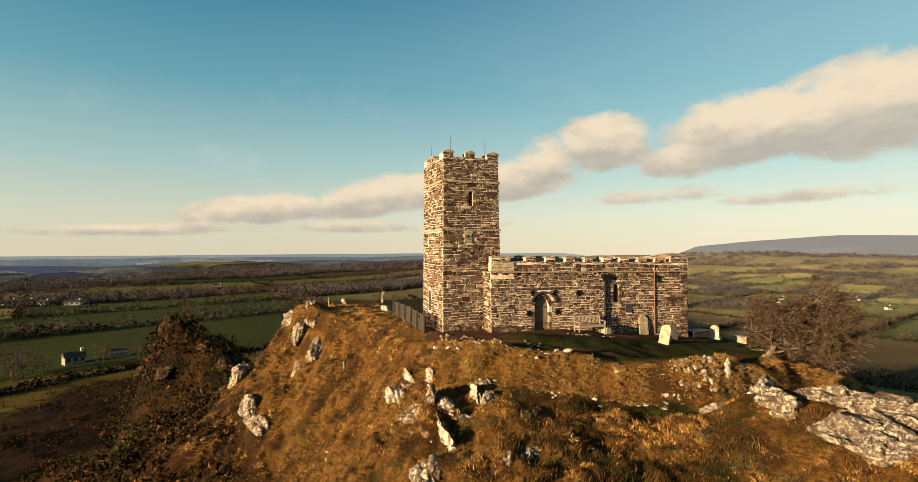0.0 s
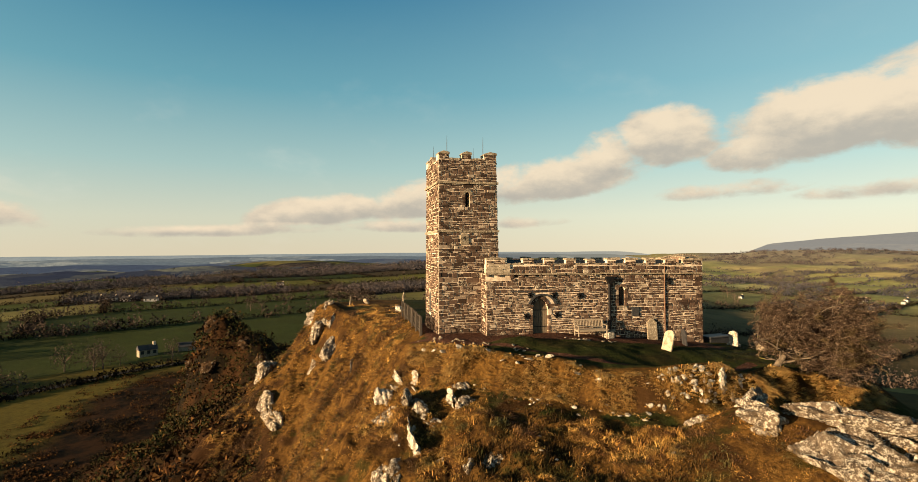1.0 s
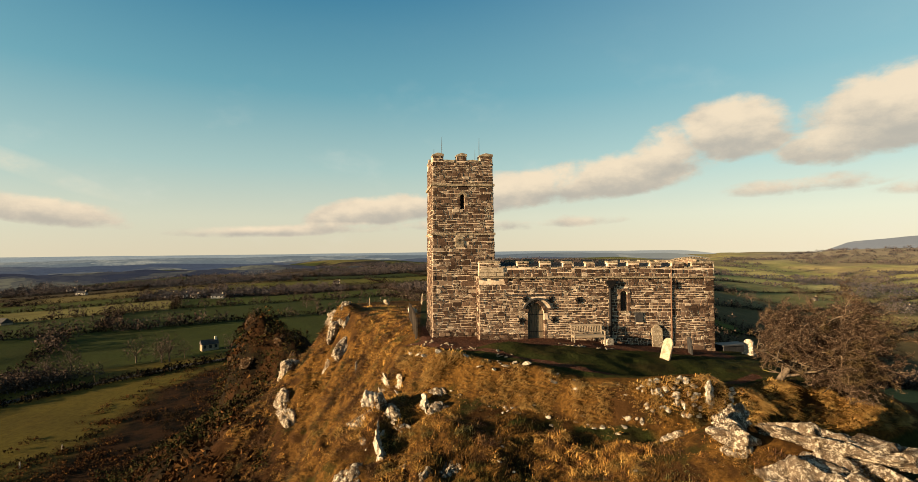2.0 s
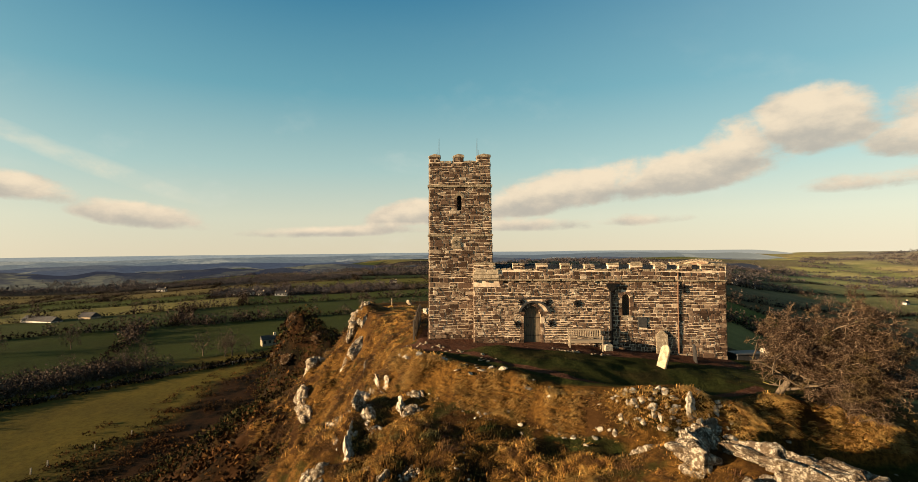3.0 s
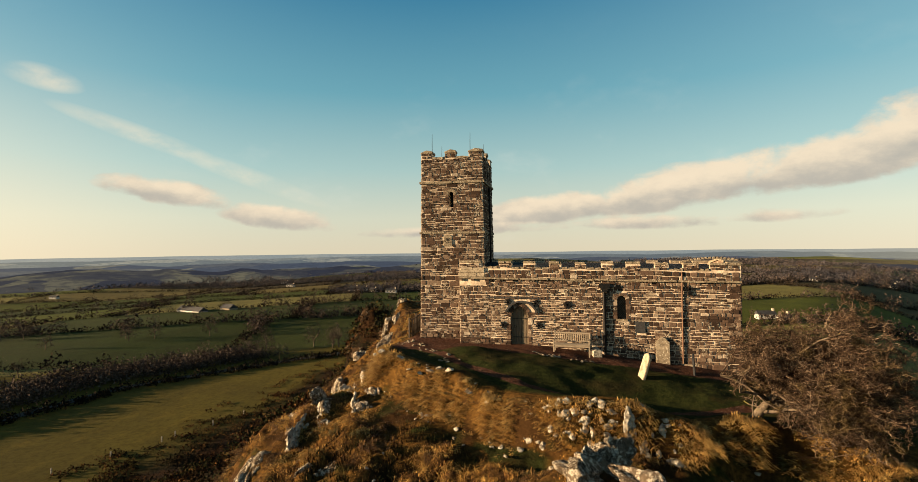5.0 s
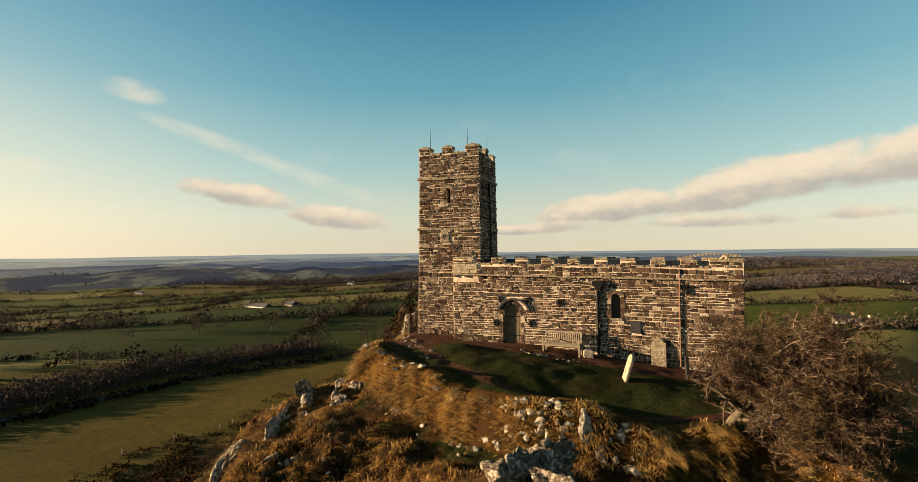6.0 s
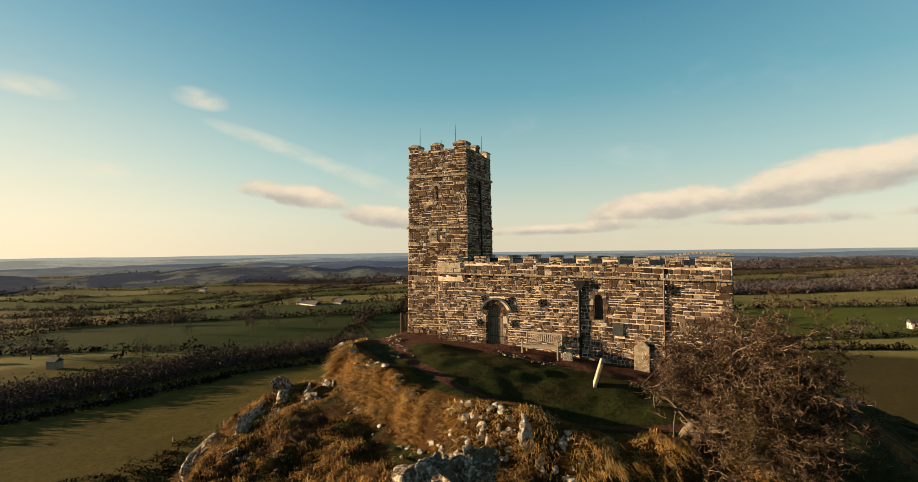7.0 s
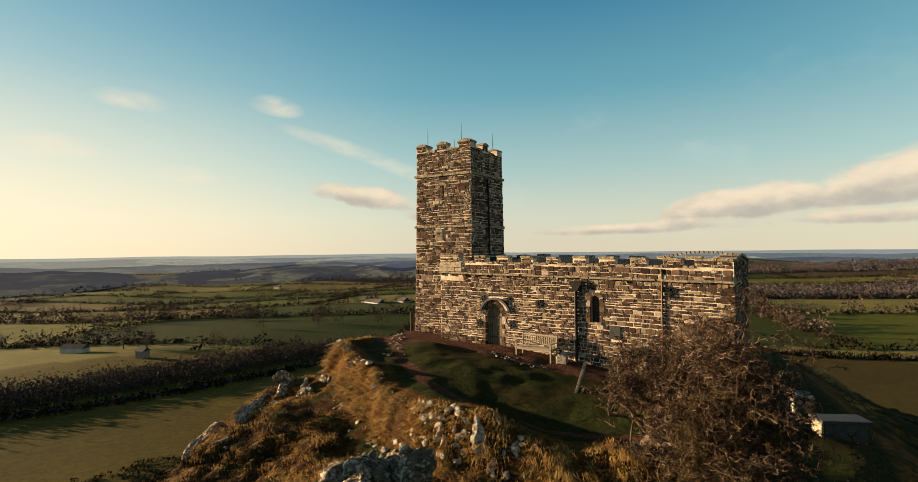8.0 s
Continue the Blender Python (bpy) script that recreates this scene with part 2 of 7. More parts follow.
def b_bank(n, v):
    r = piece_random(n)
    clump = n.noise(v, 2.2, 4.0, 0.6)
    k = n.math("ADD", n.math("MULTIPLY", r, 0.5), n.math("MULTIPLY", n.step(clump, 0.3, 0.7), 0.55), clamp=True)
    c = n.ramp(k, [(0.0, (0.13, 0.060, 0.016)), (0.3, (0.32, 0.165, 0.040)), (0.6, (0.50, 0.295, 0.080)), (1.0, (0.62, 0.41, 0.135))])
    return n.mix(n.step(n.noise(v, 1.3, 4.0), 0.58, 0.68, 0.0, 0.7), c, (0.075, 0.07, 0.018))


def b_winter(n, v):
    r = piece_random(n)
    c = n.ramp(r, [(0.0, (0.040, 0.028, 0.022)), (0.6, (0.105, 0.076, 0.060)), (1.0, (0.20, 0.15, 0.12))])
    return n.mix(n.step(n.noise(v, 0.03, 4.0), 0.45, 0.65, 0.0, 0.5), c, (0.045, 0.030, 0.022))


def b_turf(n, v):
    r = piece_random(n)
    c = n.ramp(r, [(0.0, (0.014, 0.020, 0.005)), (0.6, (0.036, 0.045, 0.011)), (0.9, (0.065, 0.066, 0.017)), (1.0, (0.13, 0.10, 0.035))])
    return n.mix(n.step(n.noise(v, 0.8, 6.0, 0.7), 0.47, 0.60, 0.0, 0.75), c, (0.050, 0.038, 0.013))


def b_bark(n, v):
    g = n.noise(v, 9.0, 6.0, 0.7)
    c = n.mix(n.step(g, 0.3, 0.7), (0.060, 0.045, 0.032), (0.20, 0.155, 0.11))
    c = n.mix(n.step(n.noise(v, 3.0, 4.0), 0.58, 0.7, 0.0, 0.8), c, (0.13, 0.12, 0.025))
    return c, n.noise(v, 30.0, 5.0, 0.7)


def b_twig(n, v):
    r = piece_random(n)
    c = n.ramp(r, [(0.0, (0.030, 0.020, 0.015)), (0.6, (0.10, 0.064, 0.041)), (0.86, (0.20, 0.138, 0.088)), (1.0, (0.34, 0.26, 0.18))])
    return n.mix(n.step(n.noise(v, 1.1, 4.0), 0.52, 0.66, 0.0, 0.5), c, (0.13, 0.095, 0.035))


def b_wood(n, v):
    w = n.noise(n.vmath("MULTIPLY", v, (30.0, 30.0, 1.6)), 1.0, 5.0, 0.6)
    r = piece_random(n)
    c = n.mix(n.step(w, 0.3, 0.7), (0.11, 0.078, 0.050), (0.26, 0.195, 0.13))
    return n.mix(n.math("MULTIPLY", r, 0.4), c, (0.08, 0.115, 0.08)), w


def b_bench(n, v):
    w = n.noise(n.vmath("MULTIPLY", v, (3.0, 30.0, 30.0)), 1.0, 5.0, 0.6)
    r = piece_random(n)
    c = n.mix(n.step(w, 0.3, 0.7), (0.24, 0.185, 0.125), (0.42, 0.345, 0.25))
    return n.mix(n.math("MULTIPLY", r, 0.3), c, (0.27, 0.22, 0.16)), w


def b_iron(n, v):
    g = n.noise(v, 12.0, 5.0)
    return n.mix(n.step(g, 0.45, 0.7), (0.012, 0.012, 0.013), (0.035, 0.028, 0.022)), g


def b_rust(n, v):
    g = n.noise(v, 9.0, 5.0)
    return n.mix(n.step(g, 0.35, 0.65), (0.12, 0.055, 0.030), (0.24, 0.135, 0.08)), g


def b_slate(n, v):
    g = n.noise(v, 7.0, 6.0, 0.65)
    return n.mix(n.step(g, 0.3, 0.7), (0.024, 0.024, 0.025), (0.060, 0.057, 0.055)), g


def b_lead(n, v):
    g = n.noise(v, 2.5, 6.0, 0.65)
    return n.mix(n.step(g, 0.3, 0.7), (0.035, 0.036, 0.038), (0.085, 0.085, 0.083)), g


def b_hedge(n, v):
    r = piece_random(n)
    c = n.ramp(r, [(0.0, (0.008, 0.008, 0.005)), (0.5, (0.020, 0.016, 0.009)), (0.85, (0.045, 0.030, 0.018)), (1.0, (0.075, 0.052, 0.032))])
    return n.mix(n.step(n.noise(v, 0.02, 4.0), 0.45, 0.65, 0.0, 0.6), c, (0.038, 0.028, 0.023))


# far brush in paler, bluer tones: aerial haze put into its colour
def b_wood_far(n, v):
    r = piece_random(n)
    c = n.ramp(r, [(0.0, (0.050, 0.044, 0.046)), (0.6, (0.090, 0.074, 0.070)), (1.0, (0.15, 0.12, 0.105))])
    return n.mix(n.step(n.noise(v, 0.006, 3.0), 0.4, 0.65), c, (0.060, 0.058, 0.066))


def b_gorse(n, v):
    r = piece_random(n)
    return n.ramp(r, [(0.0, (0.010, 0.014, 0.005)), (0.6, (0.030, 0.034, 0.011)), (0.88, (0.075, 0.052, 0.018)), (1.0, (0.15, 0.075, 0.022))])


def b_bracken(n, v):
    r = piece_random(n)
    c = n.ramp(r, [(0.0, (0.030, 0.014, 0.006)), (0.5, (0.080, 0.035, 0.013)), (0.85, (0.16, 0.072, 0.023)), (1.0, (0.27, 0.14, 0.045))])
    return n.mix(n.step(n.noise(v, 0.12, 5.0, 0.65), 0.46, 0.56, 0.0, 0.85), c, (0.022, 0.018, 0.009))


def b_mat(n, v):
    r = piece_random(n)
    c = n.ramp(r, [(0.0, (0.012, 0.009, 0.005)), (0.5, (0.040, 0.024, 0.010)), (0.85, (0.085, 0.046, 0.016)), (1.0, (0.20, 0.11, 0.032))])
    return n.mix(n.step(n.noise(v, 0.9, 4.0), 0.5, 0.62, 0.0, 0.7), c, (0.030, 0.034, 0.010))


def b_white(n, v):
    return n.mix(n.step(n.noise(v, 0.5, 4.0), 0.35, 0.7), (0.62, 0.59, 0.52), (0.45, 0.42, 0.37))


def b_roof(n, v):
    return n.mix(n.step(n.noise(v, 0.6, 5.0), 0.35, 0.7), (0.030, 0.030, 0.032), (0.062, 0.058, 0.055))


def b_road(n, v):
    return n.mix(n.step(n.noise(v, 1.5, 5.0), 0.35, 0.7), (0.045, 0.044, 0.042), (0.085, 0.080, 0.074))


def b_heath(n, v):
    g = n.noise(v, 1.2, 8.0, 0.72)
    c = n.mix(n.step(g, 0.35, 0.65), (0.020, 0.013, 0.008), (0.090, 0.052, 0.026))
    return n.mix(n.step(n.noise(v, 3.0, 8.0, 0.78), 0.54, 0.62, 0.0, 0.8), c, (0.30, 0.26, 0.20)), n.noise(v, 3.0, 10.0, 0.78)


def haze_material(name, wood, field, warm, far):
    """Glowing distant hills with painted haze: patches of field and wood, warmer and paler in the north-east."""
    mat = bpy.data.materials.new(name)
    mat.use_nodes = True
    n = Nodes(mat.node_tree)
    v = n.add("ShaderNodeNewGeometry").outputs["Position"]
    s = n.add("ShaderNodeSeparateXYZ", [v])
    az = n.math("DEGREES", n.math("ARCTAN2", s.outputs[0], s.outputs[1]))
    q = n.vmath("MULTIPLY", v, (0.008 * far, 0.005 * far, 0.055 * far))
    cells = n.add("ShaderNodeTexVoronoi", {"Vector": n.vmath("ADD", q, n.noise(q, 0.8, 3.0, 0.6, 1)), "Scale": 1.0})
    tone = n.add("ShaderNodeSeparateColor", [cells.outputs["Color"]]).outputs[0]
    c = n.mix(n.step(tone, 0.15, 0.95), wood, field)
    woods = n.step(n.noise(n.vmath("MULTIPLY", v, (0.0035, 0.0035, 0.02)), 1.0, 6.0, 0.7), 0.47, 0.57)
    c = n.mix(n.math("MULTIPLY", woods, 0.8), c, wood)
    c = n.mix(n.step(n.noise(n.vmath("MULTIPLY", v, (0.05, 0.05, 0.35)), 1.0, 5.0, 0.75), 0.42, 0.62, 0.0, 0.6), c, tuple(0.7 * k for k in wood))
    # the painted haze warms towards the sun and the north-east
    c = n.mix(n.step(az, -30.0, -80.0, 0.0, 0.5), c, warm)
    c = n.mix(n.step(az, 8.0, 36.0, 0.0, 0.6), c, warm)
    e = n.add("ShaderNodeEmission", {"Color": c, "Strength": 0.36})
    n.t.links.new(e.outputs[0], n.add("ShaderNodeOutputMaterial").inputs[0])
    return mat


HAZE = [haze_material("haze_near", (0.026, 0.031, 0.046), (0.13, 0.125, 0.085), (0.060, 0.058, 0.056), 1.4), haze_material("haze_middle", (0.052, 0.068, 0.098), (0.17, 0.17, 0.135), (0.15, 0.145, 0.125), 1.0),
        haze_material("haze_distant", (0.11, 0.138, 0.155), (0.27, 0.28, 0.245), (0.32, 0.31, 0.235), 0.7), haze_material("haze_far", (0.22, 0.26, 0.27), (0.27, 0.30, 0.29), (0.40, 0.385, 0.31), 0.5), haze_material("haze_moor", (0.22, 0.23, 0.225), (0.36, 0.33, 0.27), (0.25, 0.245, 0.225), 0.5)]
HEATH = material("heathery_crag", b_heath, 0.97, bump=(1.0, 0.3))
STONE = material("rubble_stone", b_stone, 0.92, bump=(0.55, 0.02), tone=0.95)
MORTAR = material("lime_mortar", b_mortar, 0.95, bump=(0.5, 0.015), tone=0.95)
ASHLAR = material("weathered_ashlar", b_ashlar, 0.92, bump=(0.5, 0.02), tone=0.84)
CRAG = material("lichened_crag", b_crag, 0.95, bump=(1.0, 0.16), tone=0.85)
PALE = material("pale_lichened_stone", b_pale, 0.95, bump=(0.9, 0.05), tone=0.8)
GROUND = material("hill_ground", b_ground, 0.97, bump=(0.8, 0.12), tone=0.55)
TUSSOCK = material("dry_tussock_grass", b_tussock, 0.85, tone=0.85)
BANK = material("golden_bank_grass", b_bank, 0.85, tone=0.88)
WINTER = material("bare_winter_crowns", b_winter, 0.95, tone=0.55)
TURF = material("short_turf", b_turf, 0.9, tone=0.55)
BARK = material("hawthorn_bark", b_bark, 0.95, bump=(0.7, 0.02))
TWIG = material("bare_twigs", b_twig, 0.95)
DRESSED = material("dressed_stone", b_dressed, 0.92, bump=(0.5, 0.02), tone=0.84)
GREYWOOD = material("grey_fence_wood", b_greywood, 0.9, bump=(0.4, 0.006))
WOOD = material("weathered_oak", b_wood, 0.85, bump=(0.4, 0.006))
BENCH = material("silvered_teak", b_bench, 0.8, bump=(0.3, 0.004))
IRON = material("black_iron", b_iron, 0.55, 0.6, bump=(0.3, 0.004))
RUST = material("brown_painted_pipe", b_rust, 0.7, bump=(0.3, 0.004))
SLATE = material("dark_slate", b_slate, 0.6, bump=(0.3, 0.006))
LEAD = material("grey_lead", b_lead, 0.6, bump=(0.3, 0.01))
HEDGE = material("winter_hedge", b_hedge, 0.97, tone=0.5)
FARWOOD = material("hazy_winter_woodland", b_wood_far, 0.97)
MAT = material("heather_mats", b_mat, 0.95)
GORSE = material("dark_gorse", b_gorse, 0.95)
BRACKEN = material("dead_bracken", b_bracken, 0.95, tone=0.5)
WHITE = material("white_render", b_white, 0.8)
ROOF = material("slate_roof", b_roof, 0.8)
ROAD = material("lane_asphalt", b_road, 0.9)


def glass_material():
    mat = bpy.data.materials.new("old_glass")
    mat.use_nodes = True
    b = mat.node_tree.nodes["Principled BSDF"]
    b.inputs["Base Color"].default_value = (0.02, 0.022, 0.022, 1)
    b.inputs["Roughness"].default_value = 0.12
    return mat


GLASS = glass_material()


# ---- building helpers ----
def part(name, bm, mat, parent=None, label="", smooth=False):
    """Links a bmesh (or a ready mesh) as one object under parent."""
    if isinstance(bm, bpy.types.Mesh):
        me = bm
    else:
        bmesh.ops.recalc_face_normals(bm, faces=bm.faces[:])
        me = bpy.data.meshes.new(name)
        bm.to_mesh(me)
        bm.free()
    if mat and not me.materials:
        me.materials.append(mat)
    if smooth:
        me.polygons.foreach_set("use_smooth", [True] * len(me.polygons))
    ob = new(name, me)
    ob.parent = parent
    if label:
        ob["label"] = label
    return ob


def thing(name, label, category, group="", kind="", at=None):
    ob = new(name)
    ob.empty_display_size = 0.3
    if at is not None:
        ob.matrix_basis = at
    return tagged(ob, label, category, group, kind)


def mesh_from(name, verts, faces, mat, smooth=False):
    me = bpy.data.meshes.new(name)
    me.from_pydata(verts, [], faces)
    me.materials.append(mat)
    if smooth:
        me.polygons.foreach_set("use_smooth", [True] * len(me.polygons))
    return me


def tri_mesh(name, verts, tris, mat):
    """A mesh from numpy arrays of vertices (n, 3) and triangles (m, 3)."""
    me = bpy.data.meshes.new(name)
    verts, tris = np.asarray(verts, np.float32), np.asarray(tris, np.int32)
    me.vertices.add(len(verts))
    me.vertices.foreach_set("co", verts.ravel())
    me.loops.add(tris.size)
    me.loops.foreach_set("vertex_index", tris.ravel())
    me.polygons.add(len(tris))
    me.polygons.foreach_set("loop_start", np.arange(0, tris.size, 3, dtype=np.int32))
    me.update(calc_edges=True)
    me.materials.append(mat)
    return me


def box(bm, x0, x1, y0, y1, z0, z1, bevel=0.0, jitter=0.0):
    vs = bmesh.ops.create_cube(bm, size=1.0)["verts"]
    for v in vs:
        v.co = Vector((x0 if v.co.x < 0 else x1, y0 if v.co.y < 0 else y1, z0 if v.co.z < 0 else z1))
        if jitter:
            v.co += Vector([random.uniform(-jitter, jitter) for _ in range(3)])
    if bevel:
        es = list({e for v in vs for e in v.link_edges})
        bmesh.ops.bevel(bm, geom=es, offset=bevel, segments=1, affect="EDGES")
    return bm


def tube(bm, pts, radii, sides=6, cap=True):
    """A tapered tube along points."""
    rings = []
    pts = [Vector(p) for p in pts]
    for i, p in enumerate(pts):
        d = (pts[min(i + 1, len(pts) - 1)] - pts[max(i - 1, 0)]).normalized()
        a = d.orthogonal().normalized()
        b = d.cross(a)
        rings.append([bm.verts.new(p + radii[i] * (a * math.cos(k * math.tau / sides) + b * math.sin(k * math.tau / sides))) for k in range(sides)])
    for r0, r1 in zip(rings, rings[1:]):
        # match the nearest corner of the next ring, so the skin does not twist
        off = min(range(sides), key=lambda o: (r1[o].co - r0[0].co).length)
        for k in range(sides):
            bm.faces.new((r0[k], r0[(k + 1) % sides], r1[(k + 1 + off) % sides], r1[(k + off) % sides]))
    if cap:
        bm.faces.new(rings[0])
        bm.faces.new(rings[-1])
    return bm


RNG = np.random.default_rng(7)
LATTICE = RNG.random((64, 64, 4))


def vnoise(x, y, ch=0):
    """Smooth value noise, 0 to 1."""
    x, y = np.asarray(x, float), np.asarray(y, float)
    xi, yi = np.floor(x).astype(int), np.floor(y).astype(int)
    fx, fy = x - xi, y - yi
    fx, fy = fx * fx * (3 - 2 * fx), fy * fy * (3 - 2 * fy)
    g = LATTICE[:, :, ch]
    a, b = g[xi % 64, yi % 64], g[(xi + 1) % 64, yi % 64]
    c, d = g[xi % 64, (yi + 1) % 64], g[(xi + 1) % 64, (yi + 1) % 64]
    return (a * (1 - fx) + b * fx) * (1 - fy) + (c * (1 - fx) + d * fx) * fy


def fbm(x, y, octaves=4, ch=0):
    s, amp, tot = 0.0, 1.0, 0.0
    for o in range(octaves):
        s = s + amp * vnoise(x * 2 ** o + 13.7 * o, y * 2 ** o + 7.1 * o, (ch + o) % 4)
        tot += amp
        amp *= 0.5
    return s / tot


def sstep(v, lo, hi):
    t = np.clip((np.asarray(v, float) - lo) / (hi - lo), 0, 1)
    return t * t * (3 - 2 * t)


# ---- the hill ----
# brow of the summit: x, y, height, then the fall outside it: slope, run, slope, run, slope
BROW = np.array([
    (6.7, 22.4, 0.0, 1.5, 2.4, 0.80, 4.0, 1.0), (7.0, 21.3, 0.08, 2.2, 0.5, 0.45, 4.5, 1.2), (9.5, 19.9, -0.15, 3.2, 0.38, 0.28, 5.2, 0.8), (10.9, 19.4, -0.14, 3.3, 0.38, 0.28, 5.4, 0.8), (12.5, 18.45, -0.74, 2.9, 0.36, 0.22, 6.0, 0.7),
    (14.0, 17.75, -0.55, 2.8, 0.40, 0.24, 6.0, 0.6), (15.3, 17.5, -0.40, 2.0, 0.62, 0.24, 6.0, 0.6), (16.2, 17.55, -0.32, 2.0, 0.65, 0.26, 6.0, 0.6), (17.0, 17.65, -0.40, 2.8, 0.42, 0.28, 6.0, 0.6), (18.4, 17.75, -0.80, 2.2, 0.42, 0.35, 6.0, 0.6), (19.2, 17.95, -1.15, 1.0, 0.7, 0.35, 6.0, 0.6),
    (20.2, 18.35, -0.78, 3.2, 0.55, 0.55, 6.0, 0.5), (22.6, 18.75, -1.35, 3.0, 0.55, 0.55, 6.0, 0.5), (24.5, 18.5, -1.95, 1.8, 0.6, 0.50, 8.0, 0.4), (27.2, 19.6, -2.3, 0.7, 4.0, 0.40, 14.0, 0.25),
    (26.6, 27.0, -2.0, 0.7, 4.0, 0.30, 26.0, 0.2), (24.0, 37.0, -1.7, 0.6, 5.0, 0.33, 24.0, 0.2), (14.0, 51.0, -0.7, 0.5, 6.0, 0.5, 20.0, 0.4),
    (4.0, 50.5, -0.3, 0.7, 5.0, 0.6, 20.0, 0.4), (-1.0, 45.0, 0.0, 1.5, 3.5, 0.7, 20.0, 0.4), (-0.1, 41.2, 0.0, 1.9, 1.4, 0.85, 20.0, 0.4),
    (1.6, 38.2, -0.15, 1.7, 3.0, 0.95, 18.0, 0.4), (3.4, 34.4, -0.30, 1.5, 6.0, 0.62, 20.0, 0.45), (4.6, 29.5, -0.65, 1.5, 6.0, 0.65, 20.0, 0.45), (5.6, 25.0, -0.4, 1.35, 4.6, 0.85, 15.0, 0.5)])
# the rocky rib before the bank: x, y, height of its earth
RIB = ((16.3, 16.1, -1.7), (16.2, 15.3, -0.85), (15.9, 14.4, -0.75), (16.9, 13.2, -0.75), (17.8, 12.3, -0.8), (18.3, 11.0, -1.0), (18.8, 9.4, -1.6), (19.6, 7.0, -3.0))


def rib_height(x, y):
    """The rib's earth: a gentle western and a steep eastern side."""
    best, out = np.full(np.shape(x), 1e9), np.full(np.shape(x), -99.0)
    for a, b in zip(RIB, RIB[1:]):
        dx, dy = b[0] - a[0], b[1] - a[1]
        t = np.clip(((x - a[0]) * dx + (y - a[1]) * dy) / (dx * dx + dy * dy), 0, 1)
        d = np.hypot(x - a[0] - t * dx, y - a[1] - t * dy)
        east = (dx * (y - a[1]) - dy * (x - a[0])) > 0
        z = a[2] + t * (b[2] - a[2]) - d * np.where(east, 1.5, 0.5)
        out = np.where(d < best, z, out)
        best = np.minimum(best, d)
    return out


def hummock(x, y):
    """Rounded tussock mounds with narrow gaps between them, 0 to 1."""
    wx, wy = x + 0.5 * (fbm(x / 1.1, y / 1.1, 2, 2) - 0.5), y + 0.5 * (fbm(x / 1.1 + 7, y / 1.1, 2, 3) - 0.5)
    b1 = np.abs(2 * vnoise(wx / 0.62 + 3, wy / 0.62 + 8, 3) - 1)
    b2 = np.abs(2 * vnoise(wx / 1.3 + 31, wy / 1.3 + 2, 1) - 1)
    return np.sqrt(np.clip(0.55 * b1 + 0.45 * b2, 0, 1))


def brow_field(x, y):
    """Signed distance to the brow (negative inside) and the brow's values at the nearest point."""
    x, y = np.asarray(x, float), np.asarray(y, float)
    best, vals = np.full(x.shape, 1e9), np.zeros(x.shape + (6,))
    inside = np.zeros(x.shape, bool)
    for a, b in zip(BROW, np.roll(BROW, -1, 0)):
        dx, dy = b[0] - a[0], b[1] - a[1]
        t = np.clip(((x - a[0]) * dx + (y - a[1]) * dy) / (dx * dx + dy * dy), 0, 1)
        d = np.hypot(x - a[0] - t * dx, y - a[1] - t * dy)
        m = d < best
        best = np.where(m, d, best)
        vals = np.where(m[..., None], a[2:] + t[..., None] * (b[2:] - a[2:]), vals)
        with np.errstate(divide="ignore", invalid="ignore"):
            inside ^= ((a[1] > y) != (b[1] > y)) & (x < dx * (y - a[1]) / (dy if dy else 1e-9) + a[0])
    return np.where(inside, -best, best), vals


def farmland(x, y):
    r = np.hypot(x - 10, y - 20)
    az = np.degrees(np.arctan2(x - 5, y - 5))
    z = -31 + 13 * (fbm(x / 330 + 5, y / 330 + 9, 3) - 0.5) - 0.045 * np.clip(-x - 170, 0, 320)
    z = z + sstep(r, 350, 1600) * (58 * (fbm(x / 900 + 3, y / 900 + 1, 3, 1) - 0.5))
    z = z + sstep(x, 20, 200) * 6 * sstep(az, 30, 20) + sstep(r, 420, 900) * 16 * (fbm(x / 240 + 1, y / 240 + 2, 3, 2) - 0.5)
    # the valley under the moor lies deeper and climbs slowly to the north-east
    ne = sstep(az, 22, 42) * sstep(az, 130, 100)
    z = z - ne * 24 * sstep(r, 70, 300) + ne * 34 * sstep(r, 600, 2600)
    return z - sstep(r, 1500, 2400) * 26 * sstep(az, 50, 34) - sstep(r, 2700, 3600) * 40 * sstep(az, 34, 50)


def path_mask(x, y):
    """The worn path over the turf and the bare soil along the church wall."""
    pts = [(5.6, 26.6), (8.2, 23.7), (10.6, 21.3), (13.2, 19.8), (15.0, 19.3), (18.6, 19.2), (21.0, 20.6)]
    d = np.full(np.shape(x), 1e9)
    for a, b in zip(pts, pts[1:]):
        dx, dy = b[0] - a[0], b[1] - a[1]
        t = np.clip(((x - a[0]) * dx + (y - a[1]) * dy) / (dx * dx + dy * dy), 0, 1)
        d = np.minimum(d, np.hypot(x - a[0] - t * dx, y - a[1] - t * dy))
    foot = sstep(y, 23.1, 24.3) * sstep(y, 33, 30) * sstep(x, 5.3, 7.2) * sstep(x, 23.2, 21.5)
    return np.maximum(sstep(d, 0.42, 0.1) * 0.85, foot)


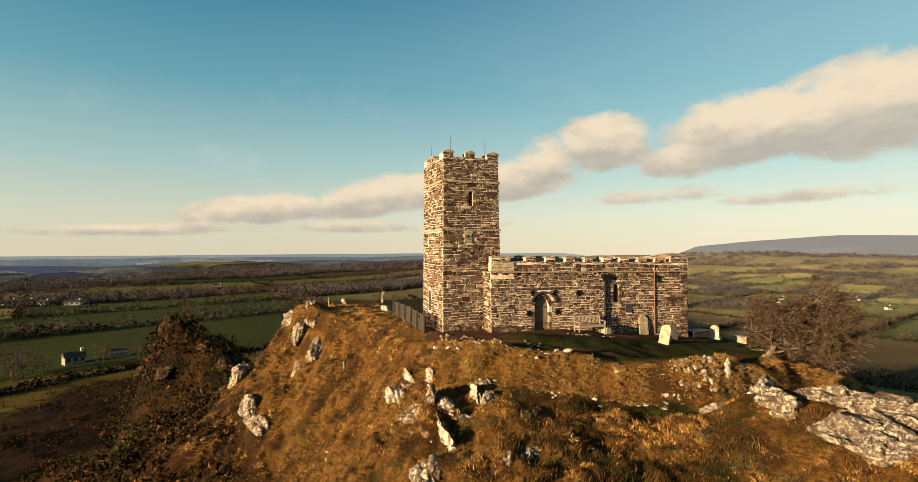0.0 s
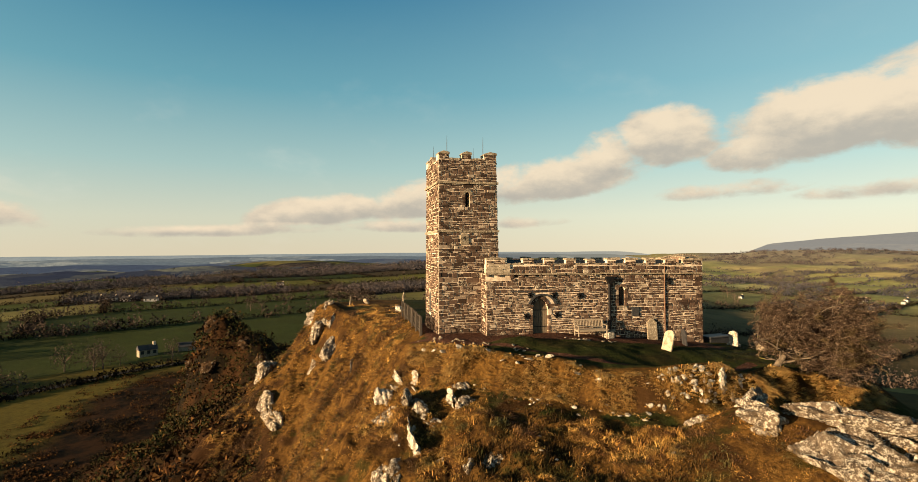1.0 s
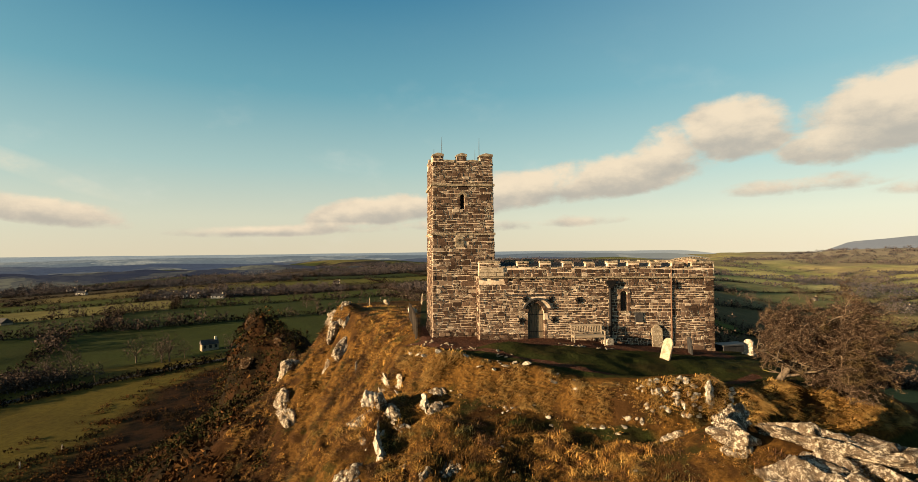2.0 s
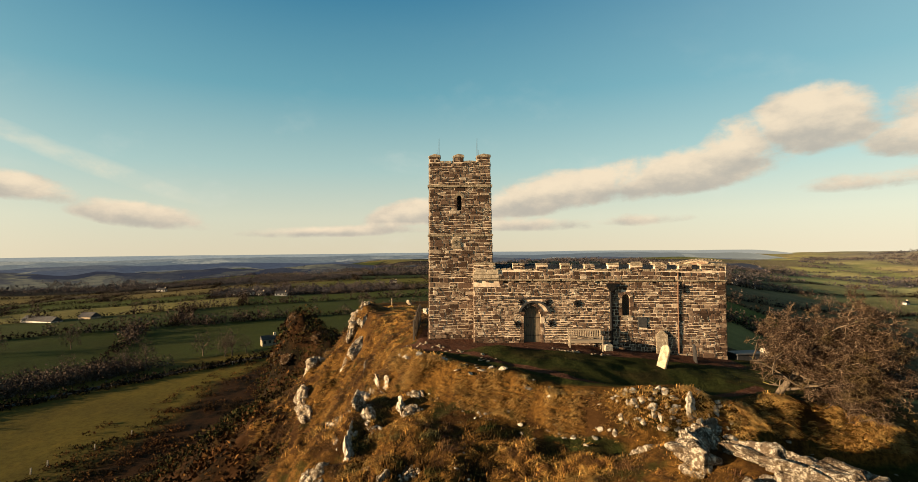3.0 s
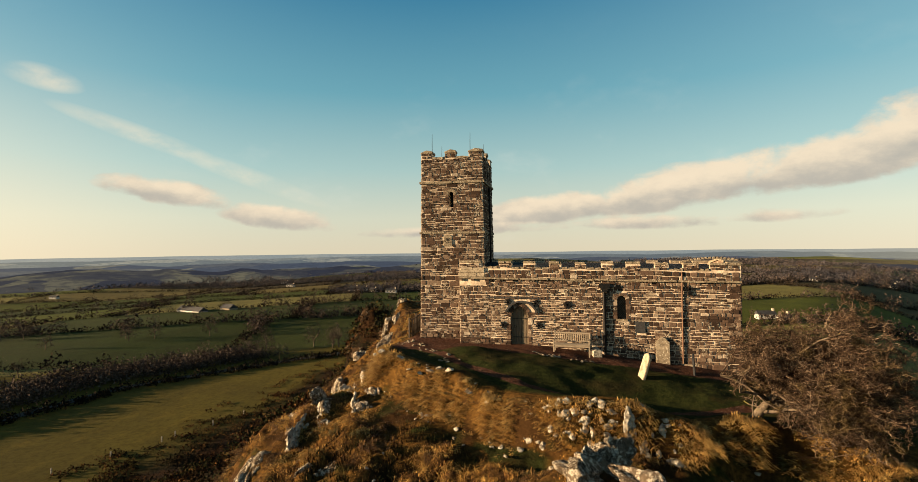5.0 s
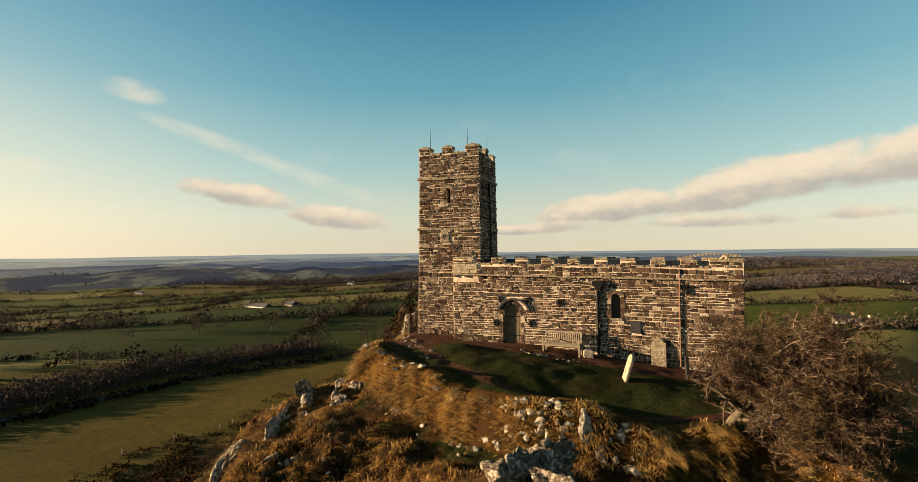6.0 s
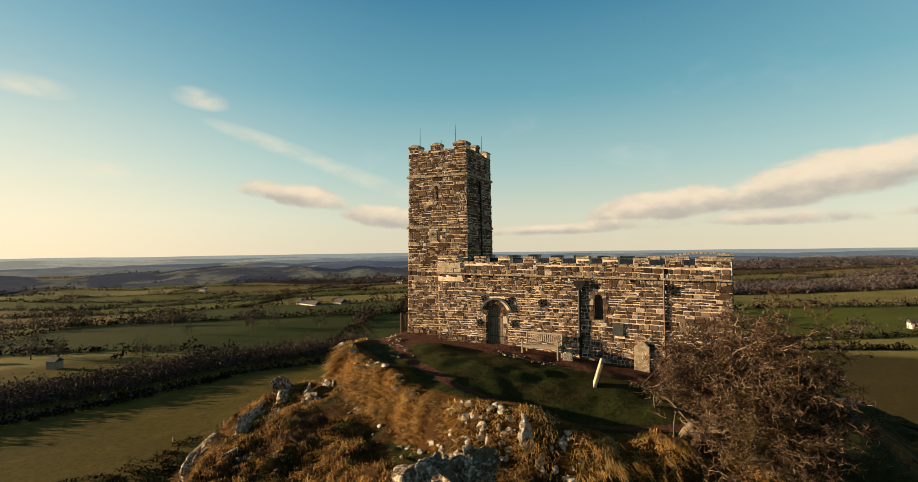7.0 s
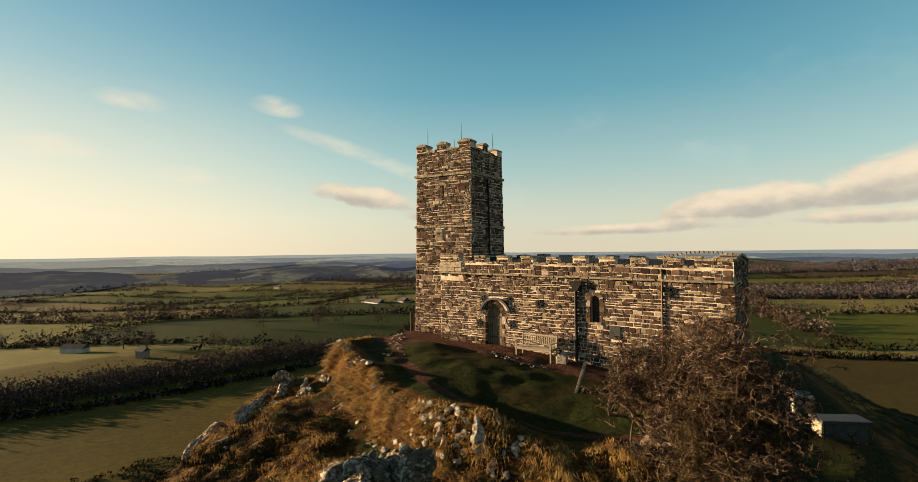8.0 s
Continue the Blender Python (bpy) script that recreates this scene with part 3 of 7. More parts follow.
def ground_z(x, y, detail=True):
    x, y = np.asarray(x, float), np.asarray(y, float)
    d, v = brow_field(x, y)
    top, s1, d1, s2, d2, s3 = [v[..., i] for i in range(6)]
    plate = -0.1 * np.clip(x - 13.4, 0, 14) - 0.03 * np.clip(x - 27.4, 0, 50) - 0.02 * np.clip(y - 34, 0, 20)
    plate = plate - 0.50 * np.exp(-((x - 16.5) / 4.0) ** 2 - ((y - 19.8) / 1.2) ** 2)
    lip = sstep(d, -1.5, 0.0)
    inner = plate * (1 - lip) + top * lip
    dd = np.clip(d, 0, None)
    fall = s1 * np.minimum(dd, d1) + s2 * np.clip(dd - d1, 0, d2) + s3 * np.clip(dd - d1 - d2, 0, None)
    z = np.where(d < 0, inner, top - fall)
    z = z + 0.26 * np.exp(-((d + 0.25) / 0.5) ** 2) * sstep(y, 28, 24)
    z = z + 0.34 * np.exp(-((x - 10.6) / 1.3) ** 2 - ((y - 23.2) / 1.0) ** 2)
    z = z + 0.45 * np.exp(-((x - 0.3) / 0.9) ** 2 - ((y - 41.6) / 1.2) ** 2)
    # outlying crag north-west of the summit, with its saddle
    z = z + 12.5 * np.exp(-((x + 16.4) / 4.6) ** 2 - ((y - 70.0) / 6.5) ** 2) + 6.0 * np.exp(-((x + 10.5) / 4.5) ** 2 - ((y - 66.0) / 5.5) ** 2)
    z = z + 4.0 * (fbm(x / 3.1 + 2, y / 3.1, 4, 3) - 0.5) * np.exp(-((x + 14.5) / 7.0) ** 2 - ((y - 68.0) / 8.0) ** 2)
    if detail:
        n1, n2, n3 = fbm(x / 2.3, y / 2.3, 3), fbm(x / 0.75 + 9, y / 0.75 + 4, 2, 1), fbm(x / 9.0, y / 9.0, 3, 2)
        rough = sstep(d, 0.5, 2.6)
        z = z + (0.26 * sstep(d, 0.0, -1.2) * sstep(y, 23.0, 21.3) + 0.06 + 0.60 * rough) * (n1 - 0.5) + (0.09 * sstep(y, 25.2, 24.4) + 0.03 + 0.42 * rough * sstep(d, 45, 20)) * (n2 - 0.5) + rough * 1.2 * sstep(d, 3, 12) * (n3 - 0.5)
        z = z + (0.22 * sstep(d, 0.05, 0.4) + 0.22 * sstep(d, 0.6, 1.3)) * sstep(d, 20, 9) * (hummock(x, y) - 0.62)
        z = z + 0.75 * sstep(d, 0.9, 2.2) * sstep(d, 13, 8) * sstep(x, 7.5, 5.0) * (fbm(x / 1.5 + 4, y / 1.5, 3, 3) - 0.5)
    rib = rib_height(x, y)
    k = 0.5
    h = np.clip(0.5 + 0.5 * (rib - z) / k, 0, 1)
    z = z * (1 - h) + rib * h + k * h * (1 - h)
    land = farmland(x, y)
    k = 2.5
    h = np.clip(0.5 + 0.5 * (land - z) / k, 0, 1)
    return z * (1 - h) + land * h + k * h * (1 - h)


def gz(x, y):
    return float(ground_z(np.array([x]), np.array([y]))[0])


def axis(lo, hi, step, ratio, far, back=0.0):
    inner = list(np.arange(lo, hi + 1e-6, step))
    sides = []
    for k in (back or ratio, ratio):
        out, s, p = [], step, 0.0
        while p < far:
            s *= k
            p += s
            out.append(p)
        sides.append(out)
    return np.array([lo - q for q in reversed(sides[0])] + inner + [hi + q for q in sides[1]])


# ---- farmland pattern: warped strips of fields ----
FIELD_W, FIELD_H, FIELD_A = 165.0, 84.0, radians(-24)


def to_field(x, y):
    wx = x + 60 * (fbm(x / 420 + 11, y / 420, 2, 1) - 0.5)
    wy = y + 60 * (fbm(x / 420, y / 420 + 17, 2, 2) - 0.5)
    u = wx * math.cos(FIELD_A) - wy * math.sin(FIELD_A)
    w = wx * math.sin(FIELD_A) + wy * math.cos(FIELD_A)
    j = np.floor(w / FIELD_H)
    u = u + FIELD_W * LATTICE[(j % 64).astype(int), 3, 2]
    return u / FIELD_W, w / FIELD_H


def from_field(u, w):
    j = np.floor(w + 1e-9)
    uu = u * FIELD_W - FIELD_W * LATTICE[(j % 64).astype(int), 3, 2]
    ww = w * FIELD_H
    gx, gy = uu * math.cos(FIELD_A) + ww * math.sin(FIELD_A), -uu * math.sin(FIELD_A) + ww * math.cos(FIELD_A)
    x, y = gx.copy(), gy.copy()
    for _ in range(4):
        x, y = gx - 60 * (fbm(x / 420 + 11, y / 420, 2, 1) - 0.5), gy - 60 * (fbm(x / 420, y / 420 + 17, 2, 2) - 0.5)
    return x, y


def cell_value(i, j, ch=1):
    return LATTICE[(i % 64).astype(int), (j % 61).astype(int), ch]


def is_wood(i, j, x, y):
    r = np.hypot(x, y)
    return (cell_value(i, j, 3) < 0.13 + 0.60 * sstep(r, 500, 950) * sstep(fbm(x / 700 + 2, y / 700 + 6, 2, 3), 0.45, 0.6)) & (r > 260)


FIELD_TINTS = np.array([(0.12, 0.14, 0.024), (0.050, 0.072, 0.017), (0.21, 0.20, 0.044), (0.060, 0.080, 0.020), (0.23, 0.18, 0.062), (0.090, 0.066, 0.032), (0.28, 0.245, 0.080), (0.09, 0.115, 0.022)])


def build_ground():
    xs, ys = axis(-5.0, 25.0, 0.13, 1.036, 4300), axis(9.0, 43.0, 0.13, 1.036, 4300, 1.1)
    X, Y = np.meshgrid(xs, ys, indexing="ij")
    Z = ground_z(X, Y)
    nx, ny = X.shape
    idx = np.arange(nx * ny).reshape(nx, ny)
    a, b, c, d = idx[:-1, :-1].ravel(), idx[1:, :-1].ravel(), idx[1:, 1:].ravel(), idx[:-1, 1:].ravel()
    me = tri_mesh("ground", np.stack([X, Y, Z], -1).reshape(-1, 3), np.concatenate([np.stack([a, b, c], 1), np.stack([a, c, d], 1)]), GROUND)
    me.polygons.foreach_set("use_smooth", np.ones(len(me.polygons), bool))
    x, y = X.ravel(), Y.ravel()
    dist, _ = brow_field(x, y)
    near = np.where(dist < 0, 0.45 + 0.55 * sstep(dist, -0.2, -1.3), 0.45 * np.where(y > 22, sstep(dist, 8.5, 4.5), sstep(dist, 14, 8)))
    near = np.where((dist < 0) & (x < 6.2) & (y > 27), 0.45, near)
    # green turf under the bank; painted shade in the hollow east of the rib
    shade_turf = sstep(dist, 0.35, 0.7) * np.maximum(sstep(dist, 2.6, 1.4) * sstep(x, 7.2, 8.4) * sstep(x, 15.2, 14.0), sstep(x, 18.0, 19.0) * sstep(dist, 34, 22)) * sstep(fbm(x / 1.1 + 2, y / 1.1, 3, 1), 0.32, 0.5)
    near = np.maximum(near, (0.45 + 0.5 * shade_turf) * (shade_turf > 0.05) * ((y < 22) | (x > 22)))
    slope = np.maximum(sstep(dist, 58, 40), sstep(x + 9 * vnoise(x / 9, y / 9), -60, -52) * sstep(x, 30, 10) * sstep(y, 168, 150) * sstep(y, -10, 10))
    zone = np.stack([near, path_mask(x, y), slope, np.ones_like(x)], 1).astype(np.float32)
    me.attributes.new("zone", "FLOAT_COLOR", "POINT").data.foreach_set("color", zone.ravel())
    u, w = to_field(x, y)
    i, j = np.floor(u), np.floor(w)
    tint = FIELD_TINTS[(cell_value(i, j) * len(FIELD_TINTS)).astype(int)]
    r = np.hypot(x, y)
    tint = np.where(is_wood(i, j, x, y)[:, None], np.array((0.022, 0.019, 0.017)), tint)
    big = (r < 190) & (x < 20)
    tint = np.where(big[:, None], np.array((0.150, 0.118, 0.024)), tint)
    tint = np.where(((r < 200) & (x >= 20))[:, None], np.array((0.085, 0.066, 0.020)), tint)
    # dry north-east pastures and moorland grass, paled with distance: haze put into the tint
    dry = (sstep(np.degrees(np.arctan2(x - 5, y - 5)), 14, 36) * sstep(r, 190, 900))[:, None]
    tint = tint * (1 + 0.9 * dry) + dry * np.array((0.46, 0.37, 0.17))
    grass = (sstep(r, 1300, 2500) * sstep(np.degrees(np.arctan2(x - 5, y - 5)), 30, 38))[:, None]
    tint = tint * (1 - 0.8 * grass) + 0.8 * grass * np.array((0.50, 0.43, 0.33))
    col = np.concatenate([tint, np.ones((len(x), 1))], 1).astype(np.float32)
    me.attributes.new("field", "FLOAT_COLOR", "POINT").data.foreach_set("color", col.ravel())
    tagged(new("ground", me), "rocky grass-topped hill falling to wide winter farmland", "ground", kind="structure")


build_ground()


# ---- the church ----
class Face:
    """A wall face: u along it, v up, p proud of it; place() gives the point in the world."""

    def __init__(self, place, length, z0, z1):
        self.place, self.length, self.z0, self.z1 = place, length, z0, z1


def lay_stones(face, seed, course=(0.09, 0.22), length=(0.18, 0.62), holes=(), split=0.22):
    """Rough courses of rubble as (u0, u1, v0, v1); holes are (u0, u1, v0, v1) left free."""
    rnd = random.Random(seed)
    out, v = [], face.z0
    while v < face.z1 - 0.05:
        h = min(rnd.uniform(*course) * (1.4 if rnd.random() < 0.18 else 1.0), face.z1 - v)
        u = -rnd.uniform(0, 0.3)
        while u < face.length - 0.04:
            w = rnd.uniform(*length) * rnd.uniform(0.55, 1.0) * (0.55 + 0.45 * h / course[1])
            if rnd.random() < 0.13:
                w *= 1.7
            lo, hi = v + (rnd.uniform(-0.014, 0.014) if v > face.z0 + 0.05 else 0), v + h + rnd.uniform(-0.016, 0.010)
            pieces = [(max(u, 0), min(u + w, face.length), lo, hi)]
            if h > 0.14 and rnd.random() < split:
                m = v + h * rnd.uniform(0.4, 0.6)
                pieces = [(max(u, 0), min(u + w, face.length), lo, m), (max(u, 0), min(u + w * rnd.uniform(0.8, 1.0), face.length), m, hi)]
            for q in pieces:
                a, b, c, d = q
                for hu0, hu1, hv0, hv1 in holes:
                    if c < hv1 - 0.03 and d > hv0 + 0.03 and a < hu1 and b > hu0:
                        if a < hu0 - 0.07:
                            b = hu0
                        elif b > hu1 + 0.07:
                            a = hu1
                        else:
                            b = a
                if b - a > 0.07:
                    out.append((a, b, c, d))
            u += w
        v += h
    return out


def stone_outline(rnd, w, h, gap):
    """Eight corners of one rubble stone about its middle."""
    hw, hh = w / 2 - 1.6 * gap, h / 2 - gap
    c = min(hw, hh)
    pts = []
    for sx, sy, flip in ((1, -1, 0), (1, 1, 1), (-1, 1, 0), (-1, -1, 1)):
        k1, k2 = c * rnd.uniform(0.12, 0.62), c * rnd.uniform(0.12, 0.5)
        pair = [(sx * (hw - k1), sy * hh), (sx * hw, sy * (hh - k2))]
        if flip:
            pair.reverse()
        pts += pair
    return [(x + rnd.uniform(-0.008, 0.008), y + rnd.uniform(-0.010, 0.010)) for x, y in pts]


def stones_mesh(name, face, stones, seed, proud=(0.010, 0.042), gap=(0.004, 0.013), mat=None):
    rnd = random.Random(seed)
    verts, faces = [], []
    for a, b, c, d in stones:
        wob = 0.13 * (float(vnoise(np.array([a * 0.7 + seed]), np.array([c * 1.1]))[0]) - 0.5)
        pts = stone_outline(rnd, b - a, d - c, min(rnd.uniform(*gap), 0.2 * (d - c)))
        p = rnd.uniform(*proud)
        tilt = rnd.uniform(-0.012, 0.012)
        k, mu, mv = len(verts), (a + b) / 2, (c + d) / 2 + wob
        for s, depth in ((1.0, -0.03), (1.0, p * 0.55), (0.88, p)):
            for x, y in pts:
                verts.append(face.place(mu + x * s, mv + y * s, depth + (tilt * x / (b - a) if depth > 0 else 0)))
        for r in (0, 8):
            faces += [(k + r + i, k + r + (i + 1) % 8, k + r + 8 + (i + 1) % 8, k + r + 8 + i) for i in range(8)]
        faces.append(tuple(range(k + 16, k + 24)))
    return mesh_from(name, verts, faces, mat or STONE)


def wall_block(bm, face, thick, rects=(), z0=None, z1=None, u0=0.0, u1=None):
    """A thick wall with square openings right through it."""
    z0, z1 = face.z0 if z0 is None else z0, face.z1 if z1 is None else z1
    u1 = face.length if u1 is None else u1
    us = sorted({u0, u1, *[c for r in rects for c in r[:2]]})
    vs = sorted({z0, z1, *[c for r in rects for c in r[2:]]})
    for a, b in zip(us, us[1:]):
        run = None
        for c, d in zip(vs, vs[1:]):
            mu, mv = (a + b) / 2, (c + d) / 2
            if any(r[0] < mu < r[1] and r[2] < mv < r[3] for r in rects):
                continue
            ps = [bm.verts.new(face.place(u, v, p)) for p in (0, -thick) for u, v in ((a, c), (b, c), (b, d), (a, d))]
            for f in ((0, 1, 2, 3), (7, 6, 5, 4), (0, 4, 5, 1), (1, 5, 6, 2), (2, 6, 7, 3), (3, 7, 4, 0)):
                bm.faces.new([ps[i] for i in f])
    return bm


def arch_height(x, half, rise, power=1.9):
    return rise * max(0.0, 1 - (abs(x) / half) ** power) ** (1 / power)


def arch_fill(bm, face, mid, half, spring, apex, thick, power=1.9, steps=8):
    """Fills the corners of a square opening above an arch."""
    for side in (-1, 1):
        for i in range(steps):
            x0, x1 = half * i / steps, half * (i + 1) / steps
            cols = [(mid + side * x, spring + arch_height(x, half, apex - spring, power)) for x in (x0, x1)]
            ps = [bm.verts.new(face.place(u, v, p)) for p in (0.002, -thick) for u, v in (cols[0], cols[1], (cols[1][0], apex + 0.004), (cols[0][0], apex + 0.004))]
            for f in ((0, 1, 2, 3), (7, 6, 5, 4), (0, 4, 5, 1), (1, 5, 6, 2), (2, 6, 7, 3), (3, 7, 4, 0)):
                bm.faces.new([ps[k] for k in f])


def prism(bm, face, ring, p0, p1):
    """A flat shape in (u, v) given depth."""
    a = [bm.verts.new(face.place(u, v, p1)) for u, v in ring]
    b = [bm.verts.new(face.place(u, v, p0)) for u, v in ring]
    bm.faces.new(a)
    bm.faces.new(b[::-1])
    for i in range(len(ring)):
        j = (i + 1) % len(ring)
        bm.faces.new((a[i], b[i], b[j], a[j]))
    return bm


church = thing("church", "small medieval stone church with a square west tower and battlemented nave", "church")

# tower frame: local x along the south face, y into the tower
TW, TD, TOWER = 3.54, 3.82, pose(6.95, 26.70, 0, 0, 0, 4.0)


def tower_point(x, y, z):
    k = 1 - 0.0070 * min(z, 8.3)
    return TOWER @ Vector((TW / 2 + (x - TW / 2) * k, TD / 2 + (y - TD / 2) * k, z))


T_SOUTH = Face(lambda u, v, p: tower_point(u, -p, v), TW, -0.4, 8.24)
T_WEST = Face(lambda u, v, p: tower_point(-p, TD - u, v), TD, -0.4, 8.24)
T_EAST = Face(lambda u, v, p: tower_point(TW + p, u, v), TD, -0.4, 8.24)
T_NORTH = Face(lambda u, v, p: tower_point(TW - u, TD + p, v), TW, -0.4, 8.24)
SLIT = (1.60, 1.86, 6.97, 7.80)


def tower_face_top(f):
    return Face(f.place, f.length, 8.36, 9.58)


def build_tower():
    bm = bmesh.new()
    wall_block(bm, T_SOUTH, 0.7, [SLIT])
    arch_fill(bm, T_SOUTH, 1.73, 0.13, 7.66, 7.80, 0.4)
    wall_block(bm, T_NORTH, 0.7)
    for f in (T_WEST, T_EAST):
        wall_block(bm, f, 0.7, u0=0.704, u1=TD - 0.704)
    for f in (T_SOUTH, T_NORTH):
        wall_block(bm, f, 0.42, z0=8.244, z1=9.58)
    for f in (T_WEST, T_EAST):
        wall_block(bm, f, 0.42, z0=8.244, z1=9.58, u0=0.424, u1=TD - 0.424)
    tower = part("tower_wall", bm, MORTAR, church, "square rubble tower with pale lime mortar")
    for k, f in enumerate((T_SOUTH, T_WEST, T_EAST)):
        holes = [SLIT, (1.24, 1.80, 4.87, 5.54)] if f is T_SOUTH else ([(1.2, 1.75, 0.9, 2.3)] if f is T_WEST else [])
        st = lay_stones(f, 31 + k, (0.09, 0.21), (0.16, 0.62), holes, 0.32)
        st = [s for s in st if not (5.56 < (s[2] + s[3]) / 2 < 5.66)]
        part("rubble_masonry", stones_mesh("rubble_masonry", f, st, 31 + k), STONE, tower)["kind"] = "stuff"
        g = tower_face_top(f)
        part("parapet_masonry", stones_mesh("parapet_masonry", g, lay_stones(g, 41 + k, (0.09, 0.2), (0.16, 0.5)), 41 + k), STONE, tower)["kind"] = "stuff"
    # blocked slit of the west side
    bm = bmesh.new()
    prism(bm, T_WEST, [(1.28, 0.95), (1.66, 0.95), (1.66, 2.0), (1.47, 2.25), (1.28, 2.0)], -0.05, 0.02)
    part("blocked_window", bm, SLATE, tower, "narrow dark blocked window")
    # black plate standing in for the slit's unlit inside, and its stone surround
    bm = bmesh.new()
    prism(bm, T_SOUTH, [(1.58, 6.95), (1.88, 6.95), (1.88, 7.82), (1.58, 7.82)], -0.62, -0.60)
    part("louvre", bm, IRON, tower)
    rnd = random.Random(4)
    for side in (0, 1):
        v = 6.97
        while v < 7.62:
            h = rnd.uniform(0.15, 0.26)
            u0, u1 = (1.60 - rnd.uniform(0.09, 0.22), 1.597) if side == 0 else (1.863, 1.86 + rnd.uniform(0.09, 0.2))
            part("jamb_stone", prism(bmesh.new(), T_SOUTH, [(u0, v + 0.008), (u1, v + 0.008), (u1, min(v + h, 7.64)), (u0, min(v + h, 7.64))], -0.03, rnd.uniform(0.012, 0.025)), STONE, tower)
            v += h
    for i in range(5):
        a0, a1 = math.pi * i / 5 + 0.03, math.pi * (i + 1) / 5 - 0.03
        ring = [(1.73 + r * math.cos(a), 7.64 + r * 1.08 * math.sin(a)) for r, a in ((0.145, a0), (0.145, a1), (0.30, a1), (0.30, a0))]
        part("arch_stone", prism(bmesh.new(), T_SOUTH, ring, -0.03, 0.04), ASHLAR, tower)
    # string courses
    for z, h, p in ((8.25, 0.12, 0.10), (5.56, 0.11, 0.07)):
        for f in (T_SOUTH, T_WEST, T_EAST, T_NORTH):
            u, bm = -p, bmesh.new()
            while u < f.length + p - 0.05:
                w = min(rnd.uniform(0.5, 1.1), f.length + p - u)
                dz, dp = rnd.uniform(-0.012, 0.012), rnd.uniform(-0.02, 0.015)
                prism(bm, f, [(u + 0.004, z + dz), (u + w - 0.004, z + dz), (u + w - 0.004, z + h + dz), (u + 0.004, z + h + dz)], -0.05, p + dp)
                u += w
            part("string_course", bm, ASHLAR, tower)
    # rough plinth
    for k, f in enumerate((T_SOUTH, T_WEST)):
        g = Face(f.place, f.length, -0.4, 0.42)
        part("plinth", stones_mesh("plinth", g, lay_stones(g, 51 + k, (0.12, 0.2), (0.2, 0.5)), 51, (0.05, 0.08)), MORTAR, tower)
    # battlements
    runs = ((0.0, 0.64), (1.40, 2.0), (2.76, 3.54))
    for f in (T_SOUTH, T_NORTH, T_WEST, T_EAST):
        for k, (a, b) in enumerate(runs):
            if f in (T_WEST, T_EAST) and k != 1:
                continue
            depth = 0.64 if k != 1 else 0.42
            bm = bmesh.new()
            wall_block(bm, f, depth, z0=9.58, z1=9.88, u0=a, u1=b)
            m = part("merlon", bm, MORTAR, tower)
            g = Face(lambda u, v, p, q=f, s=a: q.place(u + s, v, p), b - a, 9.58, 9.88)
            part("merlon_masonry", stones_mesh("merlon_masonry", g, lay_stones(g, 61 + k, (0.1, 0.18), (0.15, 0.35)), 61), STONE, m)["kind"] = "stuff"
            if f is T_EAST or f is T_WEST or k == 2:
                side = T_EAST if f is not T_WEST else T_WEST
            bm = bmesh.new()
            lift = rnd.uniform(-0.02, 0.05)
            prism(bm, f, [(a - 0.04, 9.88), (b + 0.04, 9.88), (b + 0.03, 9.96 + lift), ((a + b) / 2, 10.03 + lift), (a - 0.02, 9.95)], -depth - 0.03, 0.06)
            bmesh.ops.bevel(bm, geom=bm.edges[:], offset=0.018, segments=1, affect="EDGES")
            part("cap_stone", bm, ASHLAR, m, "lichened pale cap stone")
        # uneven sill stones in the gaps
        for a, b in ((0.64, 1.40), (2.0, 2.76)):
            u = a
            while u < b - 0.05:
                w = min(rnd.uniform(0.2, 0.42), b - u)
                bm = bmesh.new()
                prism(bm, f, [(u, 9.575), (u + w - 0.01, 9.575), (u + w - 0.015, 9.66 + rnd.uniform(-0.02, 0.05)), (u + 0.01, 9.65 + rnd.uniform(-0.02, 0.05))], -0.42, rnd.uniform(0.0, 0.05))
                part("sill_stone", bm, ASHLAR, tower)
                u += w
    bm = bmesh.new()
    vs = [bm.verts.new(tower_point(x, y, 9.2)) for x, y in ((0.3, 0.3), (TW - 0.3, 0.3), (TW - 0.3, TD - 0.3), (0.3, TD - 0.3))]
    bm.faces.new(vs)
    bmesh.ops.solidify(bm, geom=bm.faces[:], thickness=0.1)
    part("tower_roof", bm, LEAD, tower, "flat lead roof")
    # sundial panel
    bm = bmesh.new()
    ring = [(1.28, 4.90), (1.77, 4.90), (1.77, 5.38)] + [(1.525 + 0.245 * math.cos(a), 5.38 + 0.13 * math.sin(a)) for a in (0.5, 1.1, 1.57, 2.05, 2.65)] + [(1.28, 5.38)]
    prism(bm, T_SOUTH, ring, -0.04, 0.05)
    bmesh.ops.bevel(bm, geom=bm.edges[:], offset=0.01, segments=1, affect="EDGES")
    dial = part("sundial", bm, ASHLAR, church, "pale slate sundial panel with an iron gnomon")
    part("gnomon", tube(bmesh.new(), [T_SOUTH.place(1.52, 5.36, 0.04), T_SOUTH.place(1.52, 5.12, 0.26), T_SOUTH.place(1.52, 5.10, 0.04)], [0.012] * 3, 4), IRON, dial)
